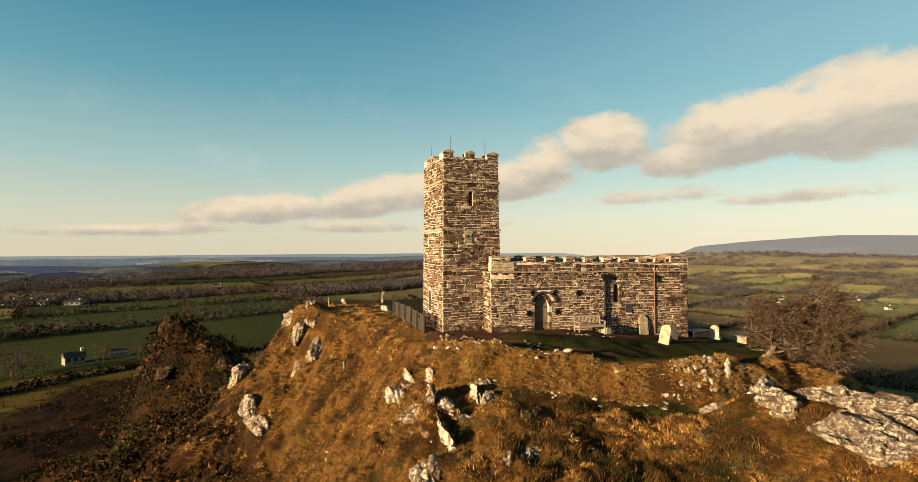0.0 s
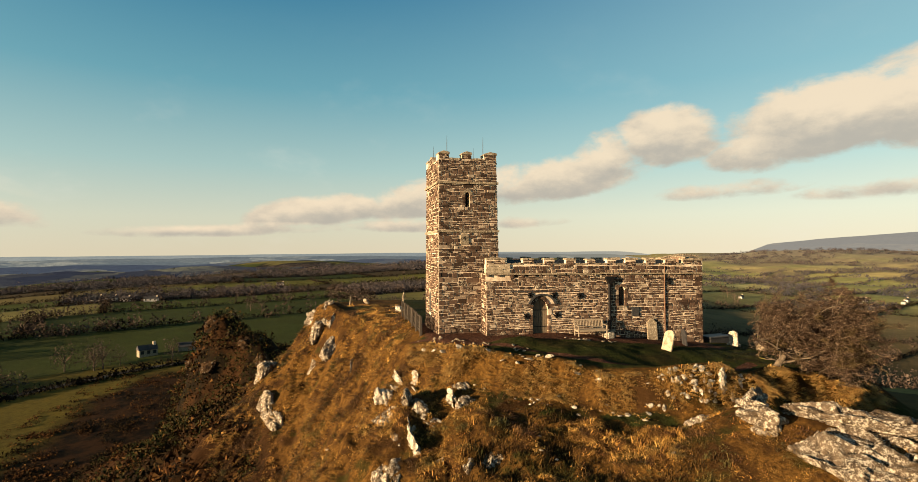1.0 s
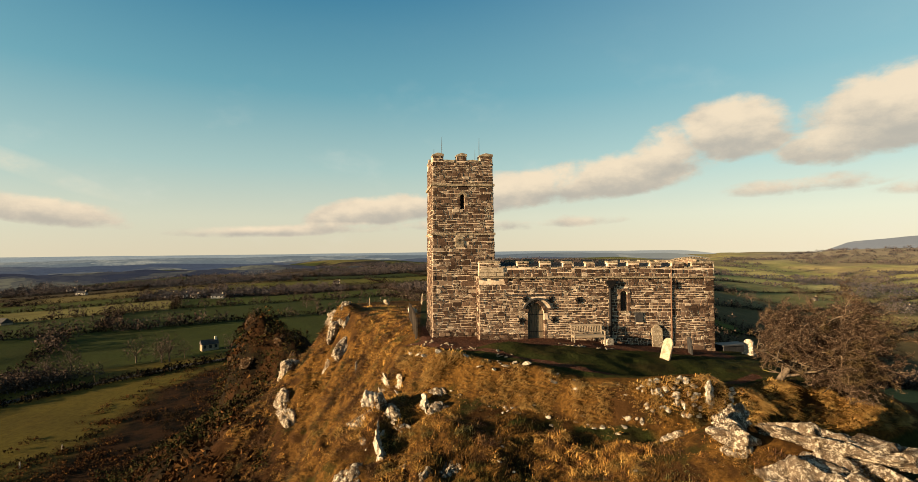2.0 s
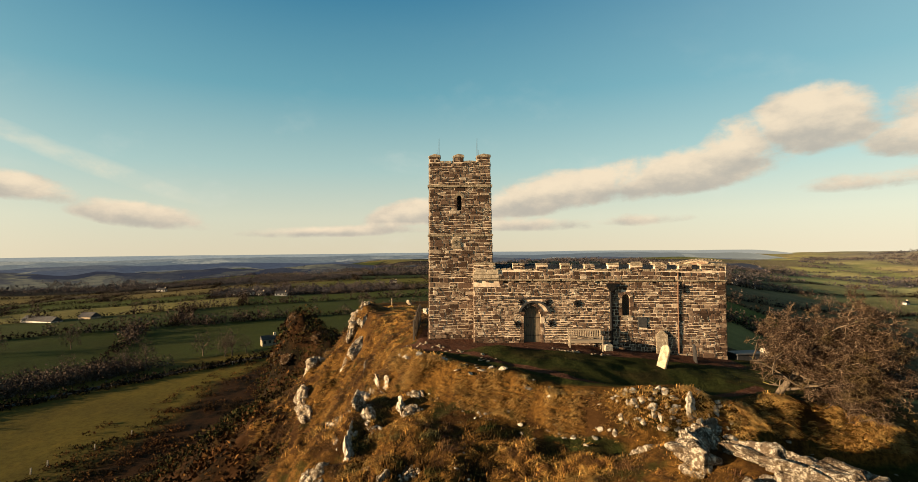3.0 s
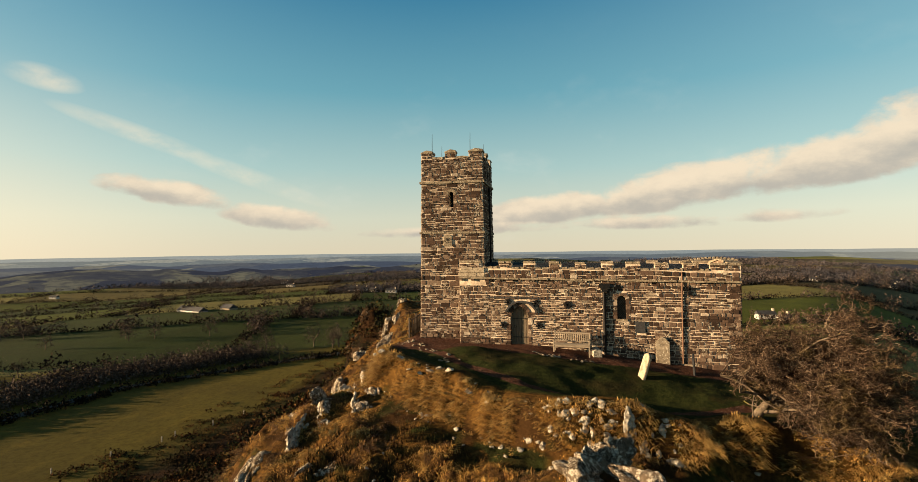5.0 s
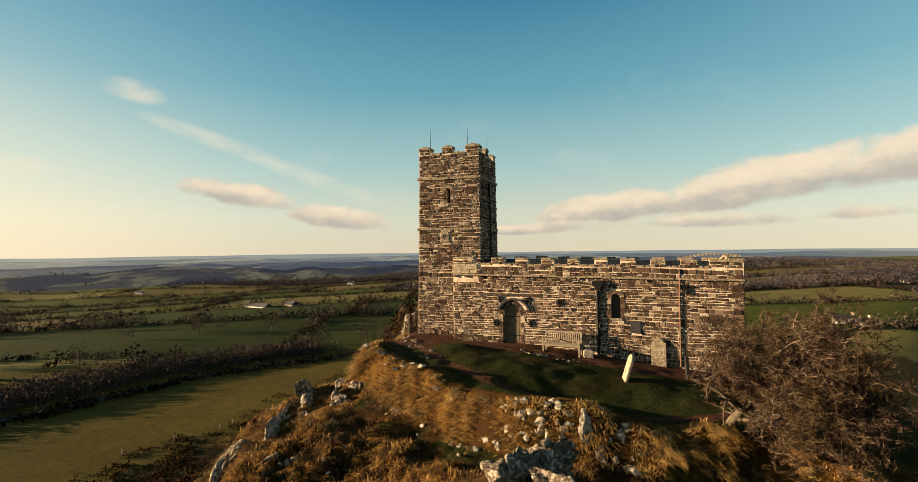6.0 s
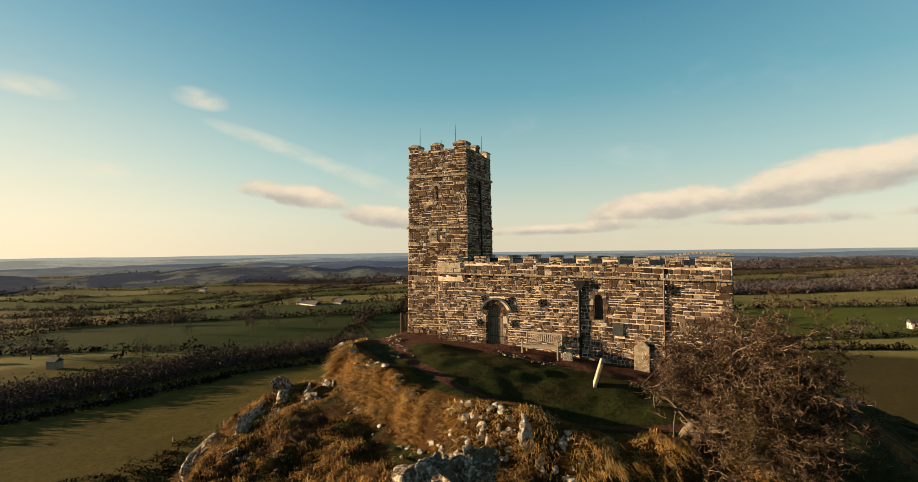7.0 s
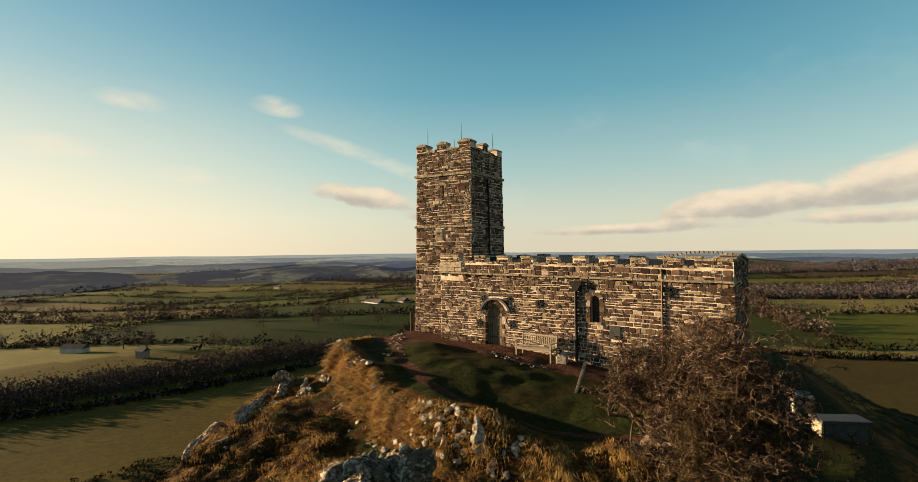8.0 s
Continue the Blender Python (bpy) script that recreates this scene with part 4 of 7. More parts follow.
    for i in range(7):
        a = math.radians(200 + 23 * i)
        part("hour_line", tube(bmesh.new(), [T_SOUTH.place(1.525 + 0.06 * math.cos(a), 5.34 + 0.06 * math.sin(a), 0.052), T_SOUTH.place(1.525 + 0.2 * math.cos(a), 5.32 + 0.3 * math.sin(a), 0.052)], [0.005] * 2, 4), IRON, dial)
    # rainwater pipe on the east side
    bm = bmesh.new()
    tube(bm, [T_EAST.place(1.75, 3.9, 0.12), T_EAST.place(1.75, 7.75, 0.12), T_EAST.place(1.62, 8.1, 0.14)], [0.055] * 3, 8)
    for z in (4.6, 6.0, 7.4):
        tube(bm, [T_EAST.place(1.75, z, 0.12), T_EAST.place(1.75, z + 0.07, 0.12)], [0.075] * 2, 8)
    part("downpipe", bm, IRON, church, "black iron tower downpipe")
    # lightning rods
    for x, y, z in ((0.58, 0.3, 11.0), (2.80, 0.3, 10.98), (0.4, 3.5, 10.95), (3.1, 3.5, 10.95)):
        bm = bmesh.new()
        tube(bm, [tower_point(x, y, 9.2), tower_point(x, y, z - 0.5), tower_point(x + 0.01, y, z)], [0.018, 0.014, 0.006], 5)
        part("lightning_rod", bm, IRON, church, "thin iron lightning rod")


# nave: x 9.4 to 22.2, south face at y 25.75
NX0, NX1, NY0, NY1 = 9.4, 22.2, 25.75, 30.2


def settle(x, z):
    return z - 0.012 * (x - 11) * max(0.0, min(z / 3.0, 1.2))


N_SOUTH = Face(lambda u, v, p: Vector((NX0 + u, NY0 - p, settle(NX0 + u, v))), NX1 - NX0, -1.3, 3.24)
N_EAST = Face(lambda u, v, p: Vector((NX1 + p, NY0 + u, settle(NX1, v))), NY1 - NY0, -1.6, 3.24)
N_NORTH = Face(lambda u, v, p: Vector((NX1 - u, NY1 + p, settle(NX1 - u, v))), NX1 - NX0, -1.3, 3.24)
N_WEST = Face(lambda u, v, p: Vector((NX0 - p, NY1 - u, settle(NX0, v))), NY1 - NY0, -1.0, 3.24)
DOOR_U, DOOR_Z = 12.42 - NX0, 1.92
WIN_U = 17.19 - NX0
DOOR = (DOOR_U - 0.44, DOOR_U + 0.44, -0.12, DOOR_Z)
WINDOW = (WIN_U - 0.20, WIN_U + 0.20, 1.42, 2.53)
MERLONS = ((9.42, 10.54), (11.44, 12.06), (12.65, 13.24), (13.89, 14.47), (15.11, 15.62), (16.30, 16.86), (17.41, 18.04), (18.65, 19.25), (19.86, 20.52), (20.95, 22.2))
LOOSE_STONES = []


def build_nave():
    rnd = random.Random(12)
    bm = bmesh.new()
    wall_block(bm, N_SOUTH, 0.75, [DOOR, WINDOW])
    arch_fill(bm, N_SOUTH, DOOR_U, 0.44, 1.34, DOOR_Z, 0.45, 1.6, 10)
    arch_fill(bm, N_SOUTH, WIN_U, 0.20, 2.30, 2.53, 0.3, 1.9, 8)
    wall_block(bm, N_NORTH, 0.7)
    wall_block(bm, N_EAST, 0.7, u0=0.754, u1=NY1 - NY0 - 0.704)
    wall_block(bm, N_WEST, 0.7, u0=0.704, u1=NY1 - NY0 - 0.754)
    nave = part("nave_wall", bm, MORTAR, church, "rubble nave wall with pale lime mortar")
    holes = [(DOOR[0] - 0.13, DOOR[1] + 0.13, -0.3, 1.36), (DOOR[0] - 0.10, DOOR[1] + 0.10, 1.3, 2.05), (DOOR_U - 0.7, DOOR_U + 0.82, 1.72, 2.04), (DOOR_U - 0.4, DOOR_U + 0.5, 2.0, 2.24),
             (WINDOW[0] - 0.11, WINDOW[1] + 0.11, 1.36, 2.55), (WINDOW[0] - 0.02, WINDOW[1] + 0.02, 2.5, 2.68), (17.77 - NX0, 18.22 - NX0, 0.77, 1.36), (0.05, 1.30, 2.9, 3.24)]
    west = lay_stones(Face(N_SOUTH.place, 6.9, -1.3, 3.24), 71, (0.075, 0.16), (0.12, 0.40), holes, 0.3)
    east = [(a + 6.9, b + 6.9, c, d) for a, b, c, d in lay_stones(Face(N_SOUTH.place, N_SOUTH.length - 6.9, -1.3, 3.24), 72, (0.09, 0.18), (0.15, 0.46), [(h[0] - 6.9, h[1] - 6.9, *h[2:]) for h in holes], 0.15)]
    loose = [s for s in west if 1.25 < s[0] and s[1] < 5.9 and s[2] > 0.02 and s[3] < 2.75]
    loose.sort(key=lambda s: abs((s[0] + s[1]) / 2 - 3.4))
    loose = loose[:290]
    keep = set(loose)
    LOOSE_STONES.extend(loose)
    part("rubble_masonry", stones_mesh("rubble_masonry", N_SOUTH, [s for s in west + east if s not in keep], 73), STONE, nave)["kind"] = "stuff"
    for k, f in enumerate((N_EAST, N_WEST)):
        part("rubble_masonry", stones_mesh("rubble_masonry", f, lay_stones(f, 75 + k, (0.1, 0.2), (0.2, 0.55)), 75 + k), STONE, nave)["kind"] = "stuff"
    # quoins on the south-east corner
    z = -0.9
    while z < 3.1:
        h = rnd.uniform(0.16, 0.3)
        for u0, u1 in ((N_SOUTH.length - rnd.uniform(0.25, 0.55), N_SOUTH.length),):
            bm = bmesh.new()
            prism(bm, N_SOUTH, [(u0 - 0.03 if u0 == 0 else u0, z + 0.01), (u1 + (0.03 if u0 else 0), z + 0.01), (u1 + (0.03 if u0 else 0), z + h - 0.012), (u0 - 0.03 if u0 == 0 else u0, z + h - 0.012)], -0.28, rnd.uniform(0.012, 0.022))
            bmesh.ops.bevel(bm, geom=bm.edges[:], offset=0.014, segments=1, affect="EDGES")
            part("quoin", bm, STONE, nave)
        z += h
    # battered footing
    g = Face(N_SOUTH.place, 2.6, -0.5, 0.30)
    part("footing", stones_mesh("footing", g, lay_stones(g, 77, (0.1, 0.17), (0.2, 0.5)), 77, (0.03, 0.06)), MORTAR, nave)
    # corbel course under the parapet
    u = -0.02
    while u < N_SOUTH.length:
        w = min(rnd.uniform(0.35, 0.85), N_SOUTH.length - u + 0.02)
        dz, p = rnd.uniform(-0.02, 0.015), rnd.uniform(0.11, 0.17)
        part("corbel_stone", prism(bmesh.new(), N_SOUTH, [(u, 3.235 + dz), (u + w - 0.012, 3.235 + dz), (u + w - 0.02, 3.315 + dz), (u, 3.315 + dz)], -0.1, p), ASHLAR, nave)
        if rnd.random() < 0.35:
            part("corbel", prism(bmesh.new(), N_SOUTH, [(u + 0.05, 3.13), (u + 0.18, 3.12), (u + 0.19, 3.235), (u + 0.04, 3.235)], -0.05, 0.10), STONE, nave)
        u += w
    # parapet with battlements, south and north
    par_s = Face(lambda a, v, p: N_SOUTH.place(a, v, p + 0.06), N_SOUTH.length, 3.32, 3.76)
    par_n = Face(lambda a, v, p: N_NORTH.place(a, v, p), N_NORTH.length, 3.24, 3.76)
    for k, f in enumerate((par_s, par_n)):
        parapet = part("parapet", wall_block(bmesh.new(), f, 0.38), MORTAR, church, "rubble battlemented parapet")
        if k == 0:
            hole = [(-0.1, 1.36, 3.25, 3.80)]
            part("parapet_masonry", stones_mesh("parapet_masonry", f, lay_stones(f, 81, (0.13, 0.24), (0.2, 0.5), hole), 81), STONE, parapet)["kind"] = "stuff"
        for i, (x0, x1) in enumerate(MERLONS):
            a, b = (x0 - NX0, x1 - NX0) if k == 0 else (NX1 - x1, NX1 - x0)
            top = 4.03 + rnd.uniform(-0.03, 0.03)
            m = part("merlon", wall_block(bmesh.new(), f, 0.38, z0=3.76, z1=top, u0=a, u1=b), MORTAR, parapet)
            g = Face(lambda q, v, p, s=a, ff=f: ff.place(q + s, v, p), b - a, 3.76, top)
            part("merlon_masonry", stones_mesh("merlon_masonry", g, lay_stones(g, 83 + i, (0.09, 0.16), (0.14, 0.36)), 83 + i), STONE, m)["kind"] = "stuff"
            q = a
            while q < b - 0.03:
                w = min(rnd.uniform(0.25, 0.6), b - q)
                bm = bmesh.new()
                l0, l1 = rnd.uniform(0, 0.05), rnd.uniform(0, 0.05)
                prism(bm, f, [(q - 0.01, top), (q + w, top), (q + w - 0.01, top + 0.07 + l1), (q, top + 0.07 + l0)], -0.42, rnd.uniform(0.02, 0.06))
                bmesh.ops.bevel(bm, geom=bm.edges[:], offset=0.012, segments=1, affect="EDGES")
                part("cap_stone", bm, ASHLAR, m, "lichened pale cap stone")
                q += w
        for (_, x0), (x1, _) in zip(MERLONS, MERLONS[1:]):
            a, b = (x0 - NX0, x1 - NX0) if k == 0 else (NX1 - x1, NX1 - x0)
            q = a + 0.01
            while q < b - 0.06:
                w = min(rnd.uniform(0.2, 0.45), b - q)
                bm = bmesh.new()
                prism(bm, f, [(q, 3.758), (q + w - 0.01, 3.758), (q + w - 0.04, 3.82 + rnd.uniform(0, 0.06)), (q + 0.03, 3.81 + rnd.uniform(0, 0.05))], -0.38, rnd.uniform(0.01, 0.05))
                part("sill_stone", bm, ASHLAR, parapet)
                q += w
    # west end of the parapet: long dressed blocks
    for u0, u1, z0, z1 in ((-0.02, 0.92, 3.33, 3.52), (0.93, 1.32, 3.33, 3.50), (0.02, 1.0, 3.53, 3.66), (0.10, 0.70, 3.67, 3.80), (0.72, 1.30, 3.54, 3.78)):
        bm = bmesh.new()
        prism(bm, par_s, [(u0, z0), (u1, z0), (u1, z1), (u0, z1)], -0.1, rnd.uniform(0.05, 0.075))
        bmesh.ops.bevel(bm, geom=bm.edges[:], offset=0.012, segments=1, affect="EDGES")
        part("dressed_block", bm, DRESSED, nave, "long pale dressed block")
    # east gable, low, with a coping
    bm = bmesh.new()
    gy = (NY1 - NY0) / 2 - 0.3
    prism(bm, N_EAST, [(0, 3.24), (NY1 - NY0, 3.24), (NY1 - NY0, 3.95), (gy, 4.22), (0, 4.05)], -0.42, 0.0)
    gable = part("east_gable", bm, STONE, church, "low rubble east gable with coping stones")
    g = Face(N_EAST.place, NY1 - NY0, 3.3, 4.0)
    part("rubble_masonry", stones_mesh("rubble_masonry", g, lay_stones(g, 91, (0.1, 0.2), (0.2, 0.5)), 91), STONE, gable)["kind"] = "stuff"
    for s in range(9):
        a, b = s / 9 * (NY1 - NY0), (s + 1) / 9 * (NY1 - NY0)
        top = lambda q: 4.05 + 0.17 * q / gy if q < gy else 4.22 - 0.27 * (q - gy) / (NY1 - NY0 - gy)
        bm = bmesh.new()
        prism(bm, N_EAST, [(a, top(a)), (b - 0.01, top(b)), (b - 0.01, top(b) + 0.09), (a, top(a) + 0.09 + rnd.uniform(-0.02, 0.03))], -0.5, 0.07)
        part("coping_stone", bm, ASHLAR, gable)
    # a low heap of coping stones climbing to the gable along the south parapet
    for i in range(16):
        x = 19.75 + i * 0.15
        t = i / 15
        bm = bmesh.new()
        z = 4.10 + 0.20 * math.sin(t * math.pi * 0.8)
        prism(bm, N_SOUTH, [(x - NX0, z), (x - NX0 + 0.13, z), (x - NX0 + 0.10 + rnd.uniform(-0.03, 0.03), z + 0.09), (x - NX0 + 0.02, z + 0.07)], -0.40, -0.16)
        part("coping_stone", bm, ASHLAR, gable)
    bm = bmesh.new()
    ps = [bm.verts.new((x, y, z)) for x, y, z in ((NX0 + 0.4, NY0 + 0.2, 3.45), (NX1 - 0.3, NY0 + 0.2, 3.3), (NX1 - 0.3, 28.0, 3.86), (NX0 + 0.4, 28.0, 4.02), (NX1 - 0.3, NY1 - 0.2, 3.3), (NX0 + 0.4, NY1 - 0.2, 3.45))]
    bm.faces.new(ps[:4])
    bm.faces.new((ps[3], ps[2], ps[4], ps[5]))
    bmesh.ops.solidify(bm, geom=bm.faces[:], thickness=0.12)
    part("nave_roof", bm, LEAD, church, "low-pitched grey lead roof")


def build_openings():
    rnd = random.Random(21)
    # doorway: jambs, arch ring, hood mould and the boarded door
    doorway = part("doorway", prism(bmesh.new(), N_SOUTH, [(DOOR[0], -0.14), (DOOR[1], -0.14), (DOOR[1], -0.02), (DOOR[0], -0.02)], -0.5, 0.05), ASHLAR, church, "pointed stone doorway under a hood mould")
    for side in (-1, 1):
        z = -0.05
        while z < 1.30:
            h = min(rnd.uniform(0.2, 0.36), 1.36 - z)
            e = DOOR_U + side * 0.435
            o = DOOR_U + side * (0.44 + rnd.uniform(0.12, 0.24))
            bm = prism(bmesh.new(), N_SOUTH, [(min(e, o), z + 0.008), (max(e, o), z + 0.008), (max(e, o), z + h - 0.008), (min(e, o), z + h - 0.008)], -0.2, 0.03)
            bmesh.ops.bevel(bm, geom=bm.edges[:], offset=0.012, segments=1, affect="EDGES")
            part("jamb_stone", bm, STONE, doorway)
            z += h
    rim = lambda x: (DOOR_U + x, 1.34 + arch_height(x, 0.44, 0.58, 1.6))
    for i in range(12):
        a0, a1 = math.pi * (i + 0.06) / 12, math.pi * (i + 0.94) / 12
        x0, x1 = 0.44 * math.cos(a0), 0.44 * math.cos(a1)
        p0, p1 = rim(x0), rim(x1)
        out = lambda p, a: (p[0] + 0.17 * math.cos(a) * 1.0, p[1] + 0.17 * (0.35 + 0.65 * math.sin(a)))
        part("arch_stone", prism(bmesh.new(), N_SOUTH, [p0, p1, out(p1, a1), out(p0, a0)], -0.2, 0.028), STONE, doorway)
    bm = bmesh.new()
    cx, cz, rx, rz = DOOR_U + 0.10, 1.45, 0.80, 0.72
    for i in range(16):
        a0, a1 = math.radians(14 + 9.5 * i), math.radians(14 + 9.5 * (i + 1))
        ring = [(cx + rx * k * math.cos(a), cz + rz * k * math.sin(a)) for k, a in ((0.90, a0), (0.90, a1), (1.02, a1), (1.02, a0))]
        prism(bm, N_SOUTH, ring, -0.05, 0.13)
    part("hood_mould", bm, SLATE, doorway, "dark weathered hood mould")
    door = part("door", prism(bmesh.new(), N_SOUTH, [(DOOR[0] + 0.002, -0.1), (DOOR[1] - 0.002, -0.1), (DOOR[1] - 0.002, DOOR_Z), (DOOR[0] + 0.002, DOOR_Z)], -0.24, -0.20), WOOD, church, "closed boarded oak door")
    for i in range(7):
        u0 = DOOR[0] + 0.005 + i * 0.125
        bm = prism(bmesh.new(), N_SOUTH, [(u0 + 0.006, -0.08), (u0 + 0.114, -0.08), (u0 + 0.114, 1.9), (u0 + 0.006, 1.9)], -0.20, -0.18 + rnd.uniform(-0.004, 0.004))
        bmesh.ops.bevel(bm, geom=bm.edges[:], offset=0.005, segments=1, affect="EDGES")
        part("plank", bm, WOOD, door)
    ring = bmesh.new()
    pts = [N_SOUTH.place(DOOR_U - 0.24 + 0.06 * math.cos(a), 0.88 + 0.06 * math.sin(a), -0.16) for a in [k * math.tau / 12 for k in range(13)]]
    part("ring_handle", tube(ring, pts, [0.009] * 13, 5, False), IRON, door)
    for z in (0.35, 1.25):
        part("hinge_strap", prism(bmesh.new(), N_SOUTH, [(DOOR[0] + 0.1, z), (DOOR[1] - 0.01, z), (DOOR[1] - 0.01, z + 0.045), (DOOR[0] + 0.1, z + 0.03)], -0.18, -0.165), IRON, door)
    # drip ledge over the doorway
    u = 10.75 - NX0
    bm = bmesh.new()
    while u < 13.35 - NX0:
        w = rnd.uniform(0.3, 0.6)
        dz = rnd.uniform(-0.008, 0.008)
        prism(bm, N_SOUTH, [(u, 2.30 + dz), (u + w - 0.01, 2.30 + dz), (u + w - 0.01, 2.345 + dz), (u, 2.345 + dz)], -0.04, 0.07)
        u += w
    part("drip_ledge", bm, SLATE, church)
    # window: sill, jambs, arch stones, leaded lattice
    win = part("window", prism(bmesh.new(), N_SOUTH, [(WINDOW[0], 1.42), (WINDOW[1], 1.42), (WINDOW[1], 2.53), (WINDOW[0], 2.53)], -0.26, -0.25), GLASS, church, "narrow round-headed leaded window")
    part("window_sill", prism(bmesh.new(), N_SOUTH, [(WINDOW[0] - 0.06, 1.33), (WINDOW[1] + 0.06, 1.33), (WINDOW[1] + 0.06, 1.42), (WINDOW[0] - 0.06, 1.42)], -0.24, 0.06), ASHLAR, win)
    for side in (-1, 1):
        z = 1.42
        while z < 2.26:
            h = min(rnd.uniform(0.14, 0.3), 2.32 - z)
            e, o = WIN_U + side * 0.197, WIN_U + side * (0.20 + rnd.uniform(0.1, 0.2))
            part("jamb_stone", prism(bmesh.new(), N_SOUTH, [(min(e, o), z + 0.006), (max(e, o), z + 0.006), (max(e, o), z + h - 0.006), (min(e, o), z + h - 0.006)], -0.12, 0.03), STONE, win)
            z += h
    for i in range(11):
        a0, a1 = math.pi * (i + 0.1) / 11, math.pi * (i + 0.9) / 11
        r1 = 0.37 + rnd.uniform(-0.03, 0.03)
        ring = [(WIN_U + r * math.cos(a), 2.31 + r * (1.12 if r < 0.3 else 1.0) * math.sin(a)) for r, a in ((0.20, a0), (0.20, a1), (r1, a1), (r1, a0))]
        part("arch_stone", prism(bmesh.new(), N_SOUTH, ring, -0.12, 0.035), STONE, win)
    lat = bmesh.new()
    for i in range(-9, 10):
        for s in (-1, 1):
            pts = []
            for t in np.linspace(0, 1, 2):
                u, v = (-0.2 + 0.4 * t), i * 0.125 + s * (0.4 * t - 0.2) * 1.25
                pts.append((u, v + 1.97))
            (ua, va), (ub, vb) = pts
            def cut(u, v, u2, v2):
                k = max(1.43, min(2.5, v))
                return (u if v2 == v else u + (u2 - u) * (k - v) / (v2 - v), k)
            a, b = cut(ua, va, ub, vb), cut(ub, vb, ua, va)
            if max(va, vb) < 1.44 or min(va, vb) > 2.48:
                continue
            tube(lat, [N_SOUTH.place(WIN_U + a[0], a[1], -0.235), N_SOUTH.place(WIN_U + b[0], b[1], -0.235)], [0.009] * 2, 4)
    part("lattice", lat, LEAD, win, "diamond lead lattice")
    # iron wall anchors
    for x, z in ((11.87, 2.10), (13.21, 2.07), (11.61, 0.97), (13.37, 0.99), (14.73, 2.03)):
        bm = bmesh.new()
        for k in range(6):
            a = k * math.pi / 3 + 0.2
            c, s = math.cos(a), math.sin(a)
            ring = [(x - NX0 + 0.03 * -s, z + 0.03 * c), (x - NX0 + 0.03 * s, z - 0.03 * c), (x - NX0 + 0.15 * c + 0.04 * s, z + 0.15 * s - 0.04 * c), (x - NX0 + 0.19 * c, z + 0.19 * s), (x - NX0 + 0.15 * c - 0.04 * s, z + 0.15 * s + 0.04 * c)]
            prism(bm, N_SOUTH, ring, -0.02, 0.07)
        part("wall_anchor", bm, IRON, church, "black iron cross-shaped wall anchor")
    # downpipes
    u = 16.42 - NX0
    bm = bmesh.new()
    tube(bm, [N_SOUTH.place(u, -0.35, 0.095), N_SOUTH.place(u, 2.62, 0.095), N_SOUTH.place(u + 0.02, 2.75, 0.11)], [0.07] * 3, 10)
    for z in (0.5, 1.4, 2.3):
        tube(bm, [N_SOUTH.place(u, z, 0.095), N_SOUTH.place(u, z + 0.08, 0.095)], [0.09] * 2, 10)
    pipe = part("downpipe", bm, IRON, church, "black iron downpipe with a wide hopper")
    bm = bmesh.new()
    hop = [[N_SOUTH.place(u + 0.02 + du, z, p) for du, p in ((-w, 0.02), (w, 0.02), (w, 0.22), (-w, 0.22))] for w, z in ((0.10, 2.70), (0.13, 2.80), (0.25, 2.97), (0.25, 3.10))]
    rings = [[bm.verts.new(c) for c in r] for r in hop]
    for r0, r1 in zip(rings, rings[1:]):
        for k in range(4):
            bm.faces.new((r0[k], r0[(k + 1) % 4], r1[(k + 1) % 4], r1[k]))
    bm.faces.new(rings[0])
    bm.faces.new(rings[-1])
    part("hopper", bm, IRON, pipe)
    part("spout", prism(bmesh.new(), N_SOUTH, [(u + 0.2, 2.92), (u + 0.5, 2.96), (u + 0.52, 3.03), (u + 0.2, 3.06)], 0.0, 0.16), LEAD, pipe, "grey lead spout")
    u = 19.80 - NX0
    bm = bmesh.new()
    tube(bm, [N_SOUTH.place(u, -0.55, 0.06), N_SOUTH.place(u, 2.5, 0.06), N_SOUTH.place(u + 0.01, 3.2, 0.07), N_SOUTH.place(u, 3.7, 0.10)], [0.035] * 4, 8)
    for z in (0.4, 1.6, 2.8):
        tube(bm, [N_SOUTH.place(u, z, 0.07), N_SOUTH.place(u, z + 0.05, 0.07)], [0.048] * 2, 8)
    part("downpipe", bm, RUST, church, "slim brown downpipe")
    bm = bmesh.new()
    for ring in ([(0.14, 2.84), (0.52, 2.90), (0.52, 2.98), (0.14, 2.92)], [(0.28, 2.66), (0.36, 2.66), (0.36, 3.0), (0.28, 3.0)], [(0.24, 2.62), (0.42, 2.62), (0.40, 2.70), (0.26, 2.70)]):
        prism(bm, N_SOUTH, [(u + a, z) for a, z in ring], -0.02, 0.09)
    part("wall_anchor", bm, IRON, church, "black iron bracket")
    # slate notice plaque with lines of small writing
    plaque = part("plaque", prism(bmesh.new(), N_SOUTH, [(17.79 - NX0, 0.80), (18.20 - NX0, 0.80), (18.20 - NX0, 1.34), (17.79 - NX0, 1.34)], -0.02, 0.07), SLATE, church, "dark slate wall plaque")
